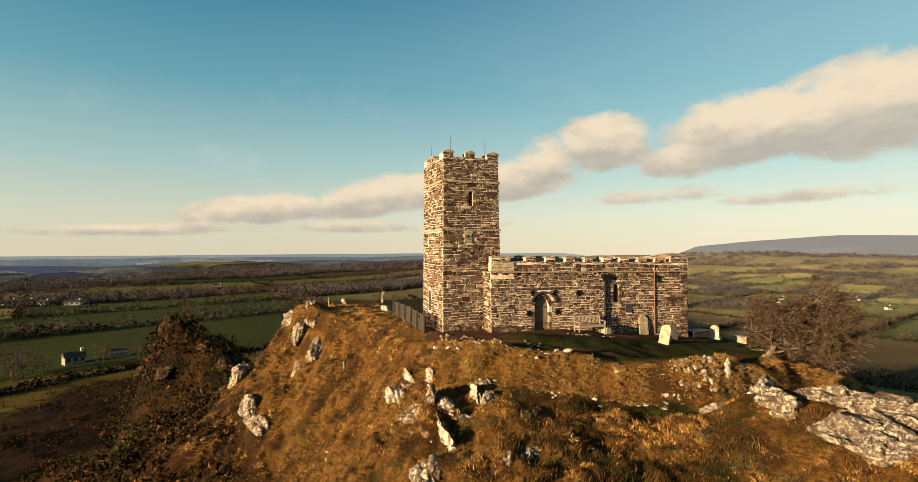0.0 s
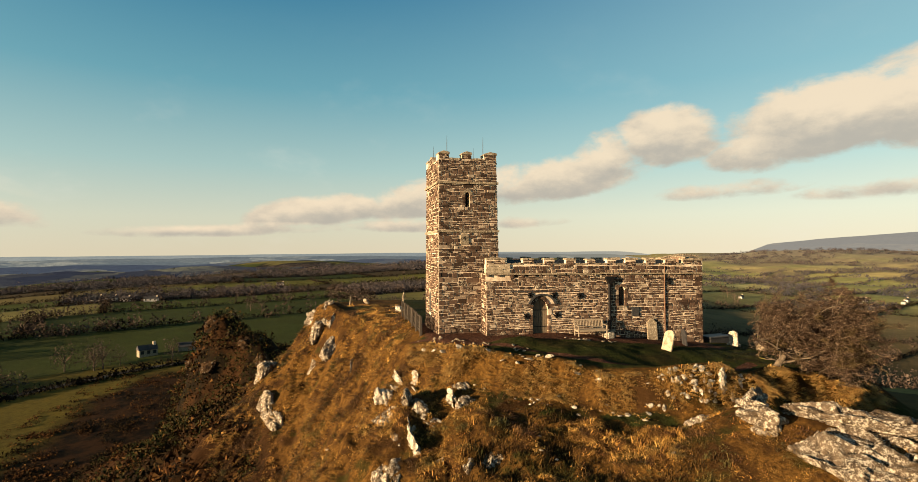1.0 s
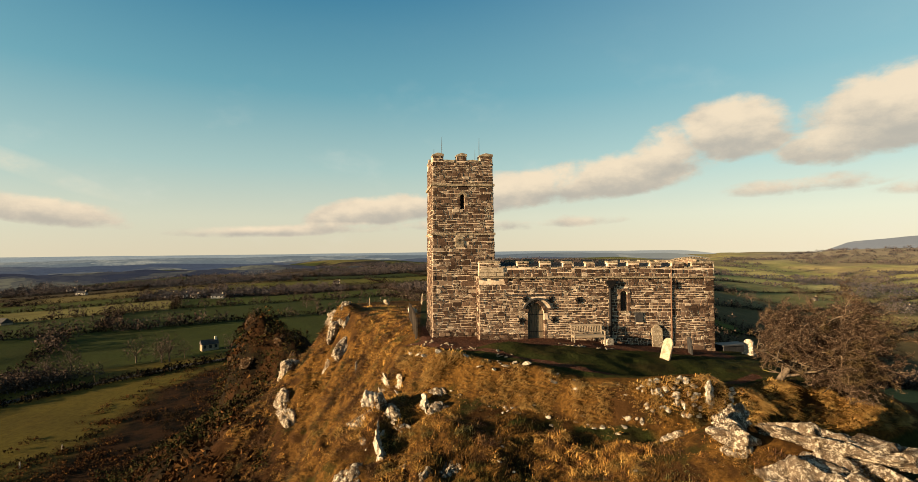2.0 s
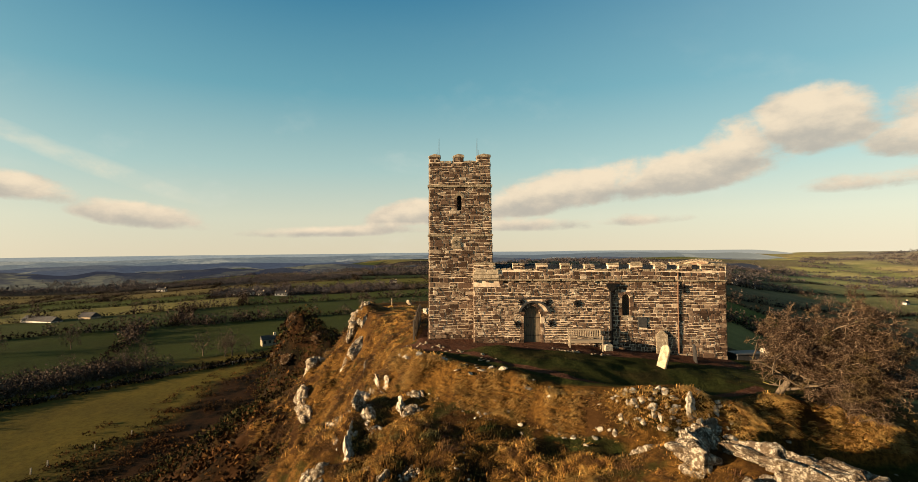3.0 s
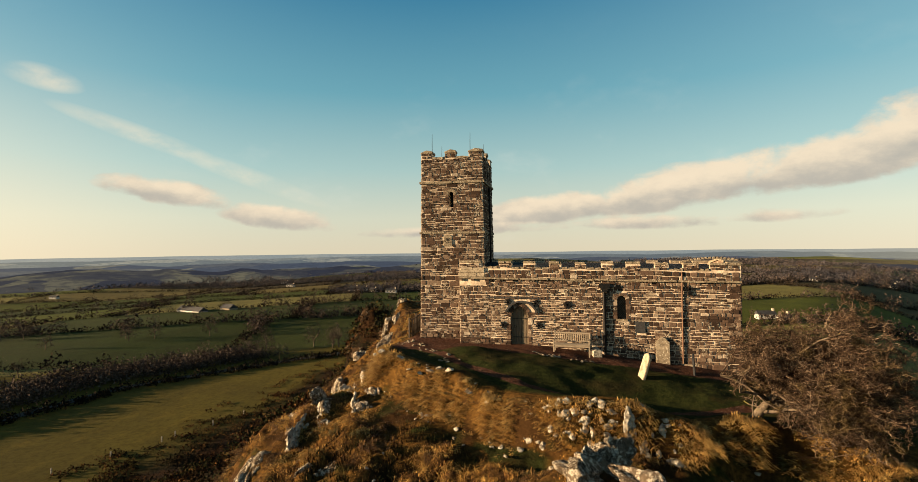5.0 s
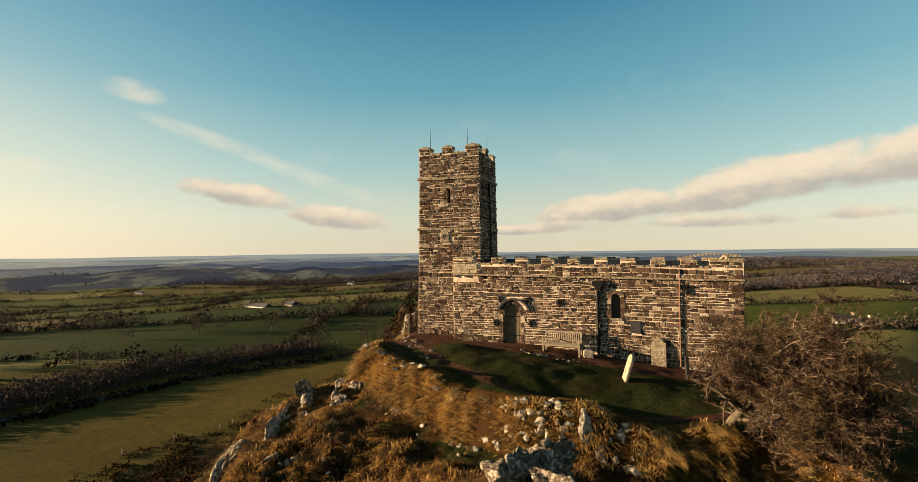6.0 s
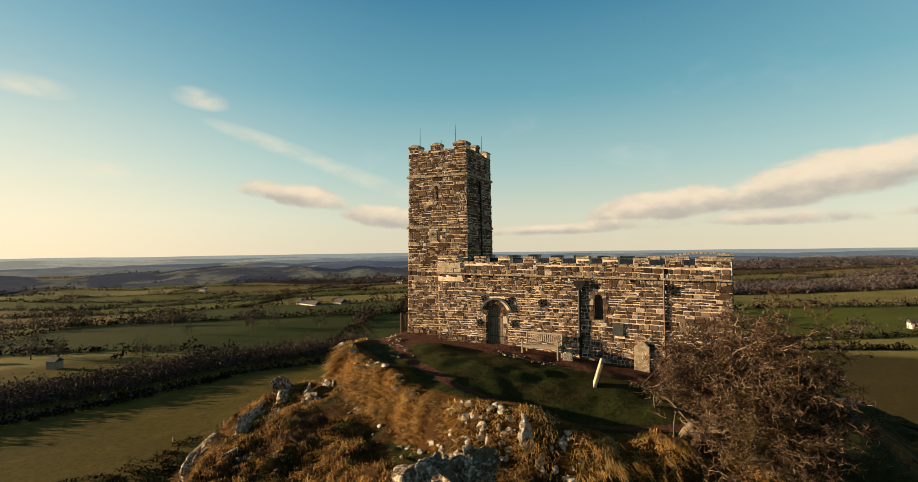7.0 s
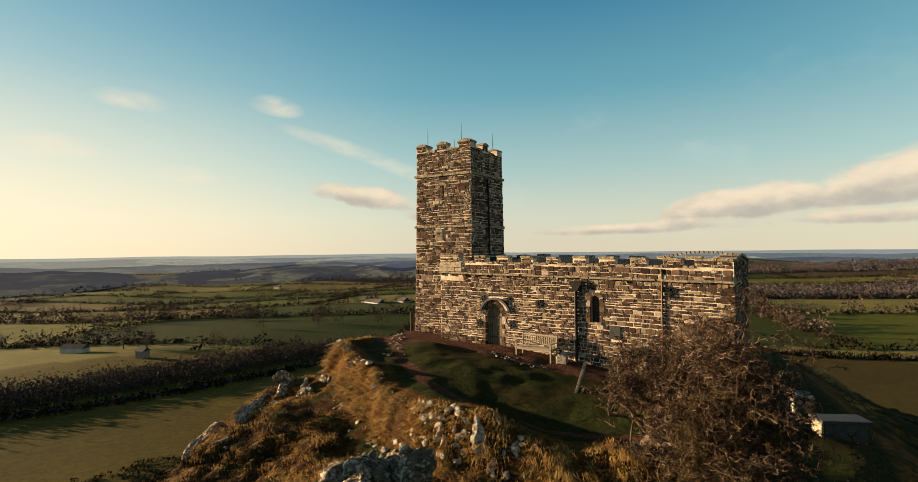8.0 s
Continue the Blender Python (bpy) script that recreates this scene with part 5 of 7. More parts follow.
    for i in range(6):
        w = rnd.uniform(0.10, 0.16)
        part("line_of_writing", prism(bmesh.new(), N_SOUTH, [(17.995 - NX0 - w, 1.24 - i * 0.07), (17.995 - NX0 + w, 1.24 - i * 0.07), (17.995 - NX0 + w, 1.255 - i * 0.07), (17.995 - NX0 - w, 1.255 - i * 0.07)], 0.069, 0.073), LEAD, plaque)


build_tower()
build_nave()
build_openings()


# ---- rocks ----
LATTICE_3D = np.random.default_rng(17).random((32, 32, 32))


def noise3(p):
    """Smooth value noise in space, 0 to 1."""
    i = np.floor(p).astype(int)
    f = p - i
    f = f * f * (3 - 2 * f)
    out = 0.0
    for a in (0, 1):
        for b in (0, 1):
            for c in (0, 1):
                w = (f[:, 0] if a else 1 - f[:, 0]) * (f[:, 1] if b else 1 - f[:, 1]) * (f[:, 2] if c else 1 - f[:, 2])
                out = out + w * LATTICE_3D[(i[:, 0] + a) % 32, (i[:, 1] + b) % 32, (i[:, 2] + c) % 32]
    return out


def fbm3(p, octaves=4):
    return sum(0.5 ** o * noise3(p * 2 ** o + 11.3 * o) for o in range(octaves)) / sum(0.5 ** o for o in range(octaves))


BALLS = {}


def ball(level):
    if level not in BALLS:
        bm = bmesh.new()
        bmesh.ops.create_icosphere(bm, subdivisions=level, radius=1.0)
        BALLS[level] = np.array([tuple(v.co) for v in bm.verts]), np.array([[v.index for v in f.verts] for f in bm.faces])
        bm.free()
    return BALLS[level]


def rock_mesh(name, size, seed, mat, level=4, cuts=11, rough=0.16, strata=0.0, crack=0.10, lay=None, layer=0.30, block=0.62):
    """A jointed rock: a block cut by planes, split into layers and blocks that stand proud or back, and roughened."""
    rng = np.random.default_rng(seed)
    u, tris = ball(level)
    c = u / (0.62 * np.abs(u).max(1) + 0.38)[:, None]
    for _ in range(cuts):
        n = rng.normal(0, 1, 3) * (1, 1, 0.8)
        n /= np.linalg.norm(n)
        k = np.clip(c @ n - rng.uniform(0.42, 0.82), 0, None)
        c = c - np.outer(k * 0.97, n)
    s = np.array(size)
    big = min(1.0, s.max())
    w = c * s
    off = np.array((seed * 3.1, seed * 1.7, seed * 0.9)) % 29
    f = rough * 0.9 * (fbm3(w * 1.3 / big ** 0.4 + off, 3) - 0.5) * 2 - rough * 0.5 * np.abs(2 * fbm3(w * 4.5 + off, 3) - 1)
    if strata:
        L = np.array(lay if lay is not None else (rng.uniform(-0.6, 0.6), rng.uniform(-0.4, 0.4), 1.0), float)
        L /= np.linalg.norm(L)
        M = np.cross(L, (0.3, 0.9, 0.2))
        M /= np.linalg.norm(M)
        N = np.cross(L, M)
        bend = fbm3(w * 0.9 + off + 5, 3) - 0.5
        t = w @ L / layer + 1.6 * bend
        i = np.floor(t)
        p = w @ M / block + 1.1 * bend + 0.37 * i
        q = w @ N / (block * 1.5) - 1.1 * bend + 0.61 * i
        j, k = np.floor(p), np.floor(q)
        h = np.modf(np.abs(np.sin(i * 12.99 + j * 78.23 + k * 37.7 + seed) * 43758.5))[0]
        edge = np.minimum(np.minimum(t - i, i + 1 - t) * layer, np.minimum(np.minimum(p - j, j + 1 - p) * block, np.minimum(q - k, k + 1 - q) * block * 1.5))
        f = f + strata * (h - 0.55) * 1.5 - crack * np.exp(-(edge / 0.045) ** 2)
    way = c / s
    way /= np.linalg.norm(way, axis=1, keepdims=True)
    return tri_mesh(name, w + way * (f * big)[:, None], tris, mat)


def rock(name, label, x, y, z, size, turn=(0, 0, 0), seed=1, mat=None, level=4, group="", strata=0.1, rough=0.16, cuts=11, lay=None, layer=0.30):
    ob = new(name, rock_mesh(name, size, seed, mat or CRAG, level, strata=strata, rough=rough, cuts=cuts, lay=lay, layer=layer))
    ob.matrix_basis = pose(x, y, z, *turn)
    return tagged(ob, label, "rock", group)


def on_slope(x, y, lift, turn, seed_turn=0.0):
    """A pose that lies with the slope of the hill."""
    e = 0.7
    gx = (ground_z(np.array([x + e]), np.array([y]), False)[0] - ground_z(np.array([x - e]), np.array([y]), False)[0]) / (2 * e)
    gy = (ground_z(np.array([x]), np.array([y + e]), False)[0] - ground_z(np.array([x]), np.array([y - e]), False)[0]) / (2 * e)
    up = Vector((-gx, -gy, 1.0)).normalized()
    q = Vector((0, 0, 1)).rotation_difference(up).to_matrix().to_4x4()
    return Matrix.Translation(Vector((x, y, gz(x, y))) + up * lift) @ q @ pose(0, 0, 0, *turn)


def build_rocks():
    big = "grey lichen-crusted boulder in dry grass"
    rock("boulder", "large blocky grey boulder crusted with white lichen", 15.85, 14.25, -1.2, (0.85, 1.0, 1.05), (6, -10, 30), 3, level=6, strata=0.16, lay=(0.5, 0.2, 1))
    rock("boulder", "broad sloping slab of lichened rock", 16.65, 11.9, -2.0, (1.35, 2.5, 1.0), (3, -22, 37), 5, level=6, strata=0.20, lay=(0.1, 0.1, 1), layer=0.22, rough=0.2)
    rock("boulder", "long pale ridge of bare lichened rock", 17.45, 12.75, -0.95, (0.5, 2.3, 0.68), (2, -14, 38), 8, level=6, strata=0.2, lay=(0.2, 0.1, 1), layer=0.2, rough=0.2)
    rock("boulder", "low end of the pale rock ridge", 18.5, 10.1, -1.55, (0.7, 2.1, 0.7), (-8, -14, 16), 9, level=6, strata=0.14, lay=(0.2, 0.1, 1), layer=0.22)
    rock("boulder", big, 15.05, 16.25, -1.75, (0.75, 0.55, 0.42), (6, -14, -20), 11, level=5)
    rock("boulder", "pale lichened rock at the head of the ridge", 16.5, 15.15, -1.05, (0.85, 0.75, 0.75), (4, -8, 20), 12, level=6, lay=(0.4, 0.2, 1))
    rock("boulder", big, 14.2, 15.2, -1.95, (0.5, 0.4, 0.3), (0, 10, 40), 13, level=5)
    outcrop = "weathered rock outcrop on the grassy slope"
    # x, y, height of the middle over the ground, half sizes, turn, seed, surface
    for x, y, z, s, t, seed, m in (
            (5.0, 19.8, 0.05, (0.5, 0.5, 0.6), (10, 12, 20), 21, CRAG), (7.15, 19.45, 0.12, (0.5, 0.3, 0.45), (0, 8, 30), 22, CRAG), (6.5, 19.8, 0.2, (0.16, 0.3, 0.5), (0, 6, 20), 23, PALE),
            (4.7, 24.4, 0.25, (0.2, 0.4, 0.65), (10, -14, 25), 24, PALE), (4.1, 24.3, 0.1, (0.6, 0.5, 0.5), (0, 10, 0), 25, PALE), (5.4, 23.1, 0.2, (0.2, 0.25, 0.5), (0, 5, 0), 26, PALE),
            (4.0, 20.8, 0.05, (0.3, 0.5, 0.45), (0, 12, 15), 30, CRAG), (5.7, 18.9, 0.05, (0.4, 0.5, 0.4), (0, 20, 30), 32, CRAG), (7.6, 16.4, 0.0, (0.7, 0.5, 0.35), (0, 0, 0), 33, CRAG),
            (1.0, 37.6, -0.75, (0.9, 1.3, 1.15), (0, 14, -20), 34, CRAG), (0.1, 40.4, -0.3, (0.9, 0.8, 0.75), (0, 10, 0), 35, CRAG),
            (-0.8, 38.8, -0.3, (0.8, 0.9, 1.2), (0, 20, 0), 39, CRAG), (-3.9, 37.6, 0.4, (0.8, 0.9, 1.5), (0, 20, 10), 40, CRAG), (-5.4, 44.6, 0.4, (0.9, 0.9, 1.4), (0, 18, 0), 41, CRAG),
            (-1.2, 44.5, -0.25, (0.9, 1.0, 0.85), (0, 10, 0), 42, CRAG), (-0.75, 40.7, 0.1, (0.6, 0.9, 1.5), (0, 14, -25), 45, CRAG), (0.1, 41.6, -0.2, (0.6, 0.7, 0.8), (0, 6, 10), 47, CRAG), (0.5, 39.6, -0.1, (0.2, 0.7, 0.7), (0, 12, -20), 48, PALE)):
        rock("rock_outcrop", outcrop if m is CRAG else "pale rib of lichened rock in the slope", x, y, gz(x, y) + z - (0.5 if m is CRAG else 0.4) * s[2], (1.1 * s[0], 1.25 * s[1], s[2]), t, seed, m, 5, "outcrops on the slope", 0.13, 0.14, 8, lay=(1.0, 0.25, 0.2))
    # bare faces and ribs of rock lying flush in the slope: x, y, lift, half sizes, turn about the slope, seed, surface
    for x, y, z, s, t, seed, m in (
            (4.7, 20.6, 0.06, (0.24, 1.3, 0.42), (0, 8, 4), 101, CRAG), (4.8, 18.9, 0.06, (0.30, 1.6, 0.5), (0, -6, -3), 102, PALE), (3.9, 19.7, 0.0, (0.6, 1.6, 0.45), (6, 4, 12), 103, CRAG),
            (3.6, 16.9, 0.04, (1.0, 1.1, 0.5), (4, -8, -14), 105, CRAG), (5.2, 20.4, 0.02, (0.45, 0.40, 0.30), (8, 0, 40), 106, CRAG), (7.1, 20.25, 0.05, (0.5, 0.40, 0.26), (0, 10, 20), 107, CRAG), (6.6, 19.9, 0.06, (0.12, 0.36, 0.34), (0, 12, 14), 108, PALE),
            (5.9, 17.7, 0.0, (0.35, 0.7, 0.28), (0, 8, -34), 109, CRAG), (7.0, 16.4, 0.0, (0.22, 0.6, 0.26), (6, 0, -40), 110, CRAG), (5.3, 22.7, 0.08, (0.12, 0.4, 0.40), (0, 12, 8), 111, PALE), (4.5, 24.3, 0.10, (0.14, 0.5, 0.42), (0, -14, 10), 112, PALE), (3.9, 24.2, 0.0, (0.5, 0.45, 0.34), (0, 4, 0), 113, PALE),
            (2.1, 32.5, 0.06, (0.18, 0.8, 0.40), (0, 12, -30), 114, PALE), (-3.3, 36.0, 0.0, (0.9, 1.3, 0.55), (0, 0, 10), 115, CRAG), (6.4, 15.8, 0.0, (0.3, 0.7, 0.3), (0, 0, -30), 117, CRAG)):
        ob = rock("rock_outcrop", "bare lichened rock face flush in the slope" if m is CRAG else "narrow pale rib of rock in the slope", 0, 0, 0, s, (0, 0, 0), seed, m, 5, "outcrops on the slope", 0.13, 0.14, 9, lay=(1.0, 0.2, 0.2))
        ob.matrix_basis = on_slope(x, y, z - 0.2, t)
    for x, y, lift, s, t, seed in ((-16.6, 69.5, -0.6, (1.6, 1.5, 1.3), (0, 10, 20), 51), (-13.6, 66.5, -0.5, (1.4, 1.3, 1.1), (0, 10, 0), 52), (-18.6, 68.0, -0.5, (1.3, 1.2, 1.3), (0, 12, 0), 53), (-11.0, 64.0, -0.4, (1.5, 1.3, 1.2), (0, 10, 0), 54), (-15.2, 64.5, -0.5, (1.2, 1.2, 1.2), (0, 14, 40), 55), (-9.0, 62.0, -0.4, (1.3, 1.2, 1.0), (0, 10, 0), 56)):
        rock("crag", "dark broken crag on the hill's shoulder", x, y, gz(x, y) + lift, s, t, seed, HEATH, 5, "crags of the shoulder", 0.3, 0.3, lay=(1.0, 0.3, 0.5), layer=0.6)
    rock("standing_stone", "upright pale lichened stone in the bank", 16.97, 17.36, -0.85, (0.24, 0.20, 0.78), (4, -5, 20), 61, PALE, 4, "", 0.04, 0.10, 6)
    # stones along the brow and in the face of the old bank
    protos = [rock_mesh("bank_stone", (0.5, 0.36, 0.17), 70 + i, PALE, 3, strata=0.0, rough=0.06, cuts=22, crack=0.0) for i in range(9)]
    rnd = random.Random(5)

    worn = [rock_mesh("bank_stone", (0.5, 0.36, 0.2), 85 + i, ASHLAR, 3, strata=0.0, rough=0.07, cuts=14, crack=0.0) for i in range(4)]

    def bank_stone(x, y, k, sink, label, among=protos):
        ob = new("bank_stone", rnd.choice(among))
        ob.matrix_basis = pose(x, y, gz(x, y) + sink * k, rnd.uniform(-25, 25), rnd.uniform(-25, 25), rnd.uniform(0, 360)) @ Matrix.Diagonal((k, k * rnd.uniform(0.7, 1.2), k * rnd.uniform(0.6, 1.1), 1))
        tagged(ob, label, "stone", "stones of the bank")

    for x, y, k in ((7.15, 21.25, 0.6), (9.35, 19.9, 0.55), (9.85, 19.75, 0.6), (10.65, 19.55, 0.75), (10.2, 19.75, 0.6), (8.3, 20.65, 0.6), (6.6, 22.2, 0.8), (6.3, 23.0, 0.7), (8.8, 20.2, 0.5), (5.9, 23.9, 0.6), (18.35, 17.25, 0.75), (10.0, 19.0, 0.6), (9.7, 19.1, 0.5), (11.6, 18.9, 0.5), (12.3, 18.5, 0.4), (11.2, 18.4, 0.35)):
        bank_stone(x, y, k, 0.1, "flat pale stone on the grassy brow")
    for i in range(80):
        x = rnd.triangular(13.7, 18.9, 16.4)
        y = np.interp(x, (13.7, 14.0, 15.3, 16.2, 17.0, 18.4, 18.9), (17.85, 17.72, 17.45, 17.5, 17.6, 17.7, 17.85)) - rnd.uniform(-0.08, 0.5)
        if abs(x - 16.95) < 0.32:
            continue
        k = rnd.uniform(0.2, 0.46) * (1.4 if rnd.random() < 0.15 else 1)
        ob = new("bank_stone", rnd.choice(protos))
        ob.matrix_basis = pose(x, y, gz(x, y) + 0.03, rnd.uniform(45, 95), rnd.uniform(-18, 18), rnd.uniform(-25, 25)) @ pose(0, 0, 0, 0, 0, rnd.choice((0, 90, 180, 20))) @ Matrix.Diagonal((k, k * rnd.uniform(0.7, 1.2), k, 1))
        tagged(ob, "pale lichened stone in the old bank", "stone", "stones of the bank")
    for i in range(36):
        x = rnd.uniform(7.2, 14.0)
        y = np.interp(x, (7.1, 9.5, 10.9, 12.5, 14.1), (21.2, 19.9, 19.45, 18.5, 17.65)) - rnd.uniform(-0.3, 1.4)
        bank_stone(x, y, rnd.uniform(0.12, 0.4), 0.08, "small pale stone in the grassy bank")
    for i in range(38):
        x = rnd.uniform(19.6, 25.0)
        y = np.interp(x, (18.7, 20.8, 24.5), (17.9, 18.3, 17.9)) - rnd.uniform(0.1, 1.0)
        bank_stone(x, y, rnd.uniform(0.15, 0.42), 0.06, "small stone in the overgrown bank")
    for i in range(46):
        x, y = rnd.uniform(-1, 14), rnd.uniform(14.0, 33)
        d, _ = brow_field(np.array([x]), np.array([y]))
        if 0.8 < d[0] < 7:
            bank_stone(x, y, rnd.uniform(0.15, 0.5), 0.06, "weathered stone among the tussocks")
    # path-side rubble by the church
    for i in range(52):
        if i < 30:
            t = rnd.random()
            x, y = 5.8 + 4.4 * t + rnd.gauss(0, 0.25), 26.3 - 4.7 * t + rnd.gauss(0, 0.25)
        else:
            x, y = rnd.uniform(13.2, 15.9), rnd.gauss(23.9, 0.22)
        bank_stone(x, y, rnd.uniform(0.12, 0.36), 0.02, "loose stone on the worn earth path", worn)


build_rocks()


# ---- churchyard ----
def bench():
    z = gz(14.9, 25.0)
    t = thing("garden_bench", "weathered teak garden bench with a slatted back", "bench", at=pose(14.95, 24.93, z, 0, 0, -1.5))
    L = 0.82

    def bar(name, x0, x1, y0, y1, z0, z1, tilt=0.0):
        bm = box(bmesh.new(), x0, x1, y0, y1, z0, z1, 0.008)
        if tilt:
            bmesh.ops.rotate(bm, verts=bm.verts, cent=(0, 0.27, 0.42), matrix=Matrix.Rotation(tilt, 3, "X"))
        return part(name, bm, BENCH, t)

    for x in (-L, L - 0.06):
        bar("leg", x, x + 0.06, -0.30, -0.24, -0.12, 0.62)
        bar("leg", x, x + 0.06, 0.24, 0.30, -0.12, 0.42)
        bar("back_post", x, x + 0.06, 0.24, 0.30, 0.42, 0.92, -0.14)
        bar("armrest", x - 0.01, x + 0.07, -0.34, 0.28, 0.62, 0.65)
        bar("side_rail", x + 0.01, x + 0.05, -0.24, 0.24, 0.32, 0.40)
    bar("front_rail", -L + 0.06, L - 0.06, -0.29, -0.26, 0.32, 0.41)
    bar("rear_rail", -L + 0.06, L - 0.06, 0.25, 0.28, 0.32, 0.41)
    for i in range(5):
        bar("seat_slat", -L + 0.03, L - 0.03, -0.31 + i * 0.115, -0.31 + i * 0.115 + 0.09, 0.412, 0.435)
    bar("top_rail", -L + 0.06, L - 0.06, 0.245, 0.295, 0.84, 0.92, -0.14)
    bar("lower_rail", -L + 0.06, L - 0.06, 0.25, 0.29, 0.48, 0.53, -0.14)
    for i in range(19):
        x = -L + 0.10 + i * 0.0855
        bar("back_slat", x, x + 0.045, 0.262, 0.28, 0.53, 0.84, -0.14)


def headstone(name, label, x, y, w, h, thick, turn, lean, mat, shouldered=False, sink=0.15):
    me_ring = [(-w / 2, -sink), (w / 2, -sink)]
    if shouldered:
        me_ring += [(w / 2, h * 0.80), (w * 0.40, h * 0.86), (w * 0.34, h * 0.84), (w * 0.22, h * 0.95), (0, h), (-w * 0.22, h * 0.95), (-w * 0.34, h * 0.84), (-w * 0.40, h * 0.86), (-w / 2, h * 0.80)]
    else:
        me_ring += [(w / 2, h * 0.82), (w * 0.38, h * 0.93), (w * 0.15, h), (-w * 0.15, h * 0.99), (-w * 0.38, h * 0.92), (-w / 2, h * 0.80)]
    bm = bmesh.new()
    f = Face(lambda u, v, p: Vector((u, -p, v)), w, 0, h)
    prism(bm, f, me_ring, -thick / 2, thick / 2)
    bmesh.ops.bevel(bm, geom=bm.edges[:], offset=0.015, segments=2, affect="EDGES")
    for v in bm.verts:
        v.co += noise.noise_vector(v.co * 5 + Vector((x, y, 0))) * 0.008
    ob = part(name, bm, mat)
    ob.matrix_basis = pose(x, y, gz(x, y)) @ pose(0, 0, 0, 0, 0, turn) @ pose(0, 0, 0, lean, 0, 0)
    return tagged(ob, label, "gravestone", "gravestones")


def churchyard():
    bench()
    headstone("gravestone", "leaning pale headstone standing in the turf", 17.75, 22.35, 0.62, 1.0, 0.10, -75, -17, DRESSED)
    headstone("gravestone", "dark slate headstone near the church wall", 20.0, 24.2, 0.55, 0.85, 0.08, -101, 4, SLATE)
    headstone("gravestone", "grey headstone leaning against the church wall", 18.93, 25.55, 0.60, 1.18, 0.10, 0, -6, ASHLAR, True, 0.1)
    headstone("gravestone", "pale square headstone on a plinth", 23.84, 25.3, 0.52, 0.85, 0.12, -70, 2, PALE)
    # plinth of that stone, and the small gabled block by the bench
    bm = box(bmesh.new(), -0.34, 0.34, -0.16, 0.16, -0.2, 0.12, 0.02)
    ob = part("plinth", bm, PALE)
    ob.matrix_basis = pose(23.84, 25.3, gz(23.84, 25.3), 0, 0, -70)
    tagged(ob, "low pale stone plinth under a headstone", "plinth")
    bm = bmesh.new()
    f = Face(lambda u, v, p: Vector((u, -p, v)), 1, 0, 1)
    prism(bm, f, [(-0.2, -0.1), (0.2, -0.1), (0.2, 0.27), (0.0, 0.42), (-0.2, 0.27)], -0.22, 0.22)
    bmesh.ops.bevel(bm, geom=bm.edges[:], offset=0.015, segments=1, affect="EDGES")
    ob = part("stone_block", bm, PALE)
    ob.matrix_basis = pose(16.05, 25.05, gz(16.05, 25.05), 0, 0, 12)
    tagged(ob, "small gabled block of pale stone beside the bench", "stone block")
    # chest tomb beyond the tree
    tomb = thing("chest_tomb", "grey slab-topped chest tomb with pale end stone", "tomb", at=pose(25.0, 24.2, gz(25.0, 24.2), 0, 0, 28) @ Matrix.Scale(0.75, 4))
    part("chest", box(bmesh.new(), -0.75, 0.75, -0.36, 0.36, -0.3, 0.62, 0.02, 0.01), SLATE, tomb)
    part("top_slab", box(bmesh.new(), -0.9, 0.9, -0.48, 0.48, 0.621, 0.72, 0.02, 0.01), SLATE, tomb)
    part("end_stone", box(bmesh.new(), -0.86, -0.76, -0.34, 0.34, -0.3, 0.61, 0.02, 0.01), ASHLAR, tomb, "pale end stone")
    low = thing("ledger_tomb", "low bluish ledger tomb beside the church", "tomb", at=pose(23.5, 26.4, gz(23.5, 26.4), 0, 0, 10))
    part("base", box(bmesh.new(), -0.8, 0.8, -0.38, 0.38, -0.4, 0.3, 0.03, 0.015), SLATE, low)
    part("top_slab", box(bmesh.new(), -0.86, 0.86, -0.43, 0.43, 0.301, 0.38, 0.02, 0.01), LEAD, low)
    # weathered paling fence west and north of the tower
    fence = thing("paling_fence", "grey weathered paling fence beside the tower", "fence")
    a, b = Vector((6.05, 27.4, 0)), Vector((5.5, 34.4, 0))
    n = 5
    for i in range(n + 1):
        p = a.lerp(b, i / n)
        g = gz(p.x, p.y)
        part("post", box(bmesh.new(), p.x - 0.05, p.x + 0.05, p.y - 0.05, p.y + 0.05, g - 0.3, g + 1.12, 0.01), GREYWOOD, fence)
    for h in (0.25, 0.62, 0.98):
        bm = bmesh.new()
        for i in range(n):
            p, q = a.lerp(b, i / n), a.lerp(b, (i + 1) / n)
            tube(bm, [(p.x + 0.06, p.y, gz(p.x, p.y) + h), (q.x + 0.06, q.y, gz(q.x, q.y) + h)], [0.028] * 2, 4)
        part("rail", bm, GREYWOOD, fence)
    pale = [mesh_from("pale", *(lambda v, f: (v, f))([(x, y, z) for z in (-0.02, 0.98) for x, y in ((-0.01, -0.03), (0.01, -0.03), (0.01, 0.03), (-0.01, 0.03))] + [(0, 0, 1.04)],
                      [(0, 1, 5, 4), (1, 2, 6, 5), (2, 3, 7, 6), (3, 0, 4, 7), (4, 5, 8), (5, 6, 8), (6, 7, 8), (7, 4, 8)]), GREYWOOD)]
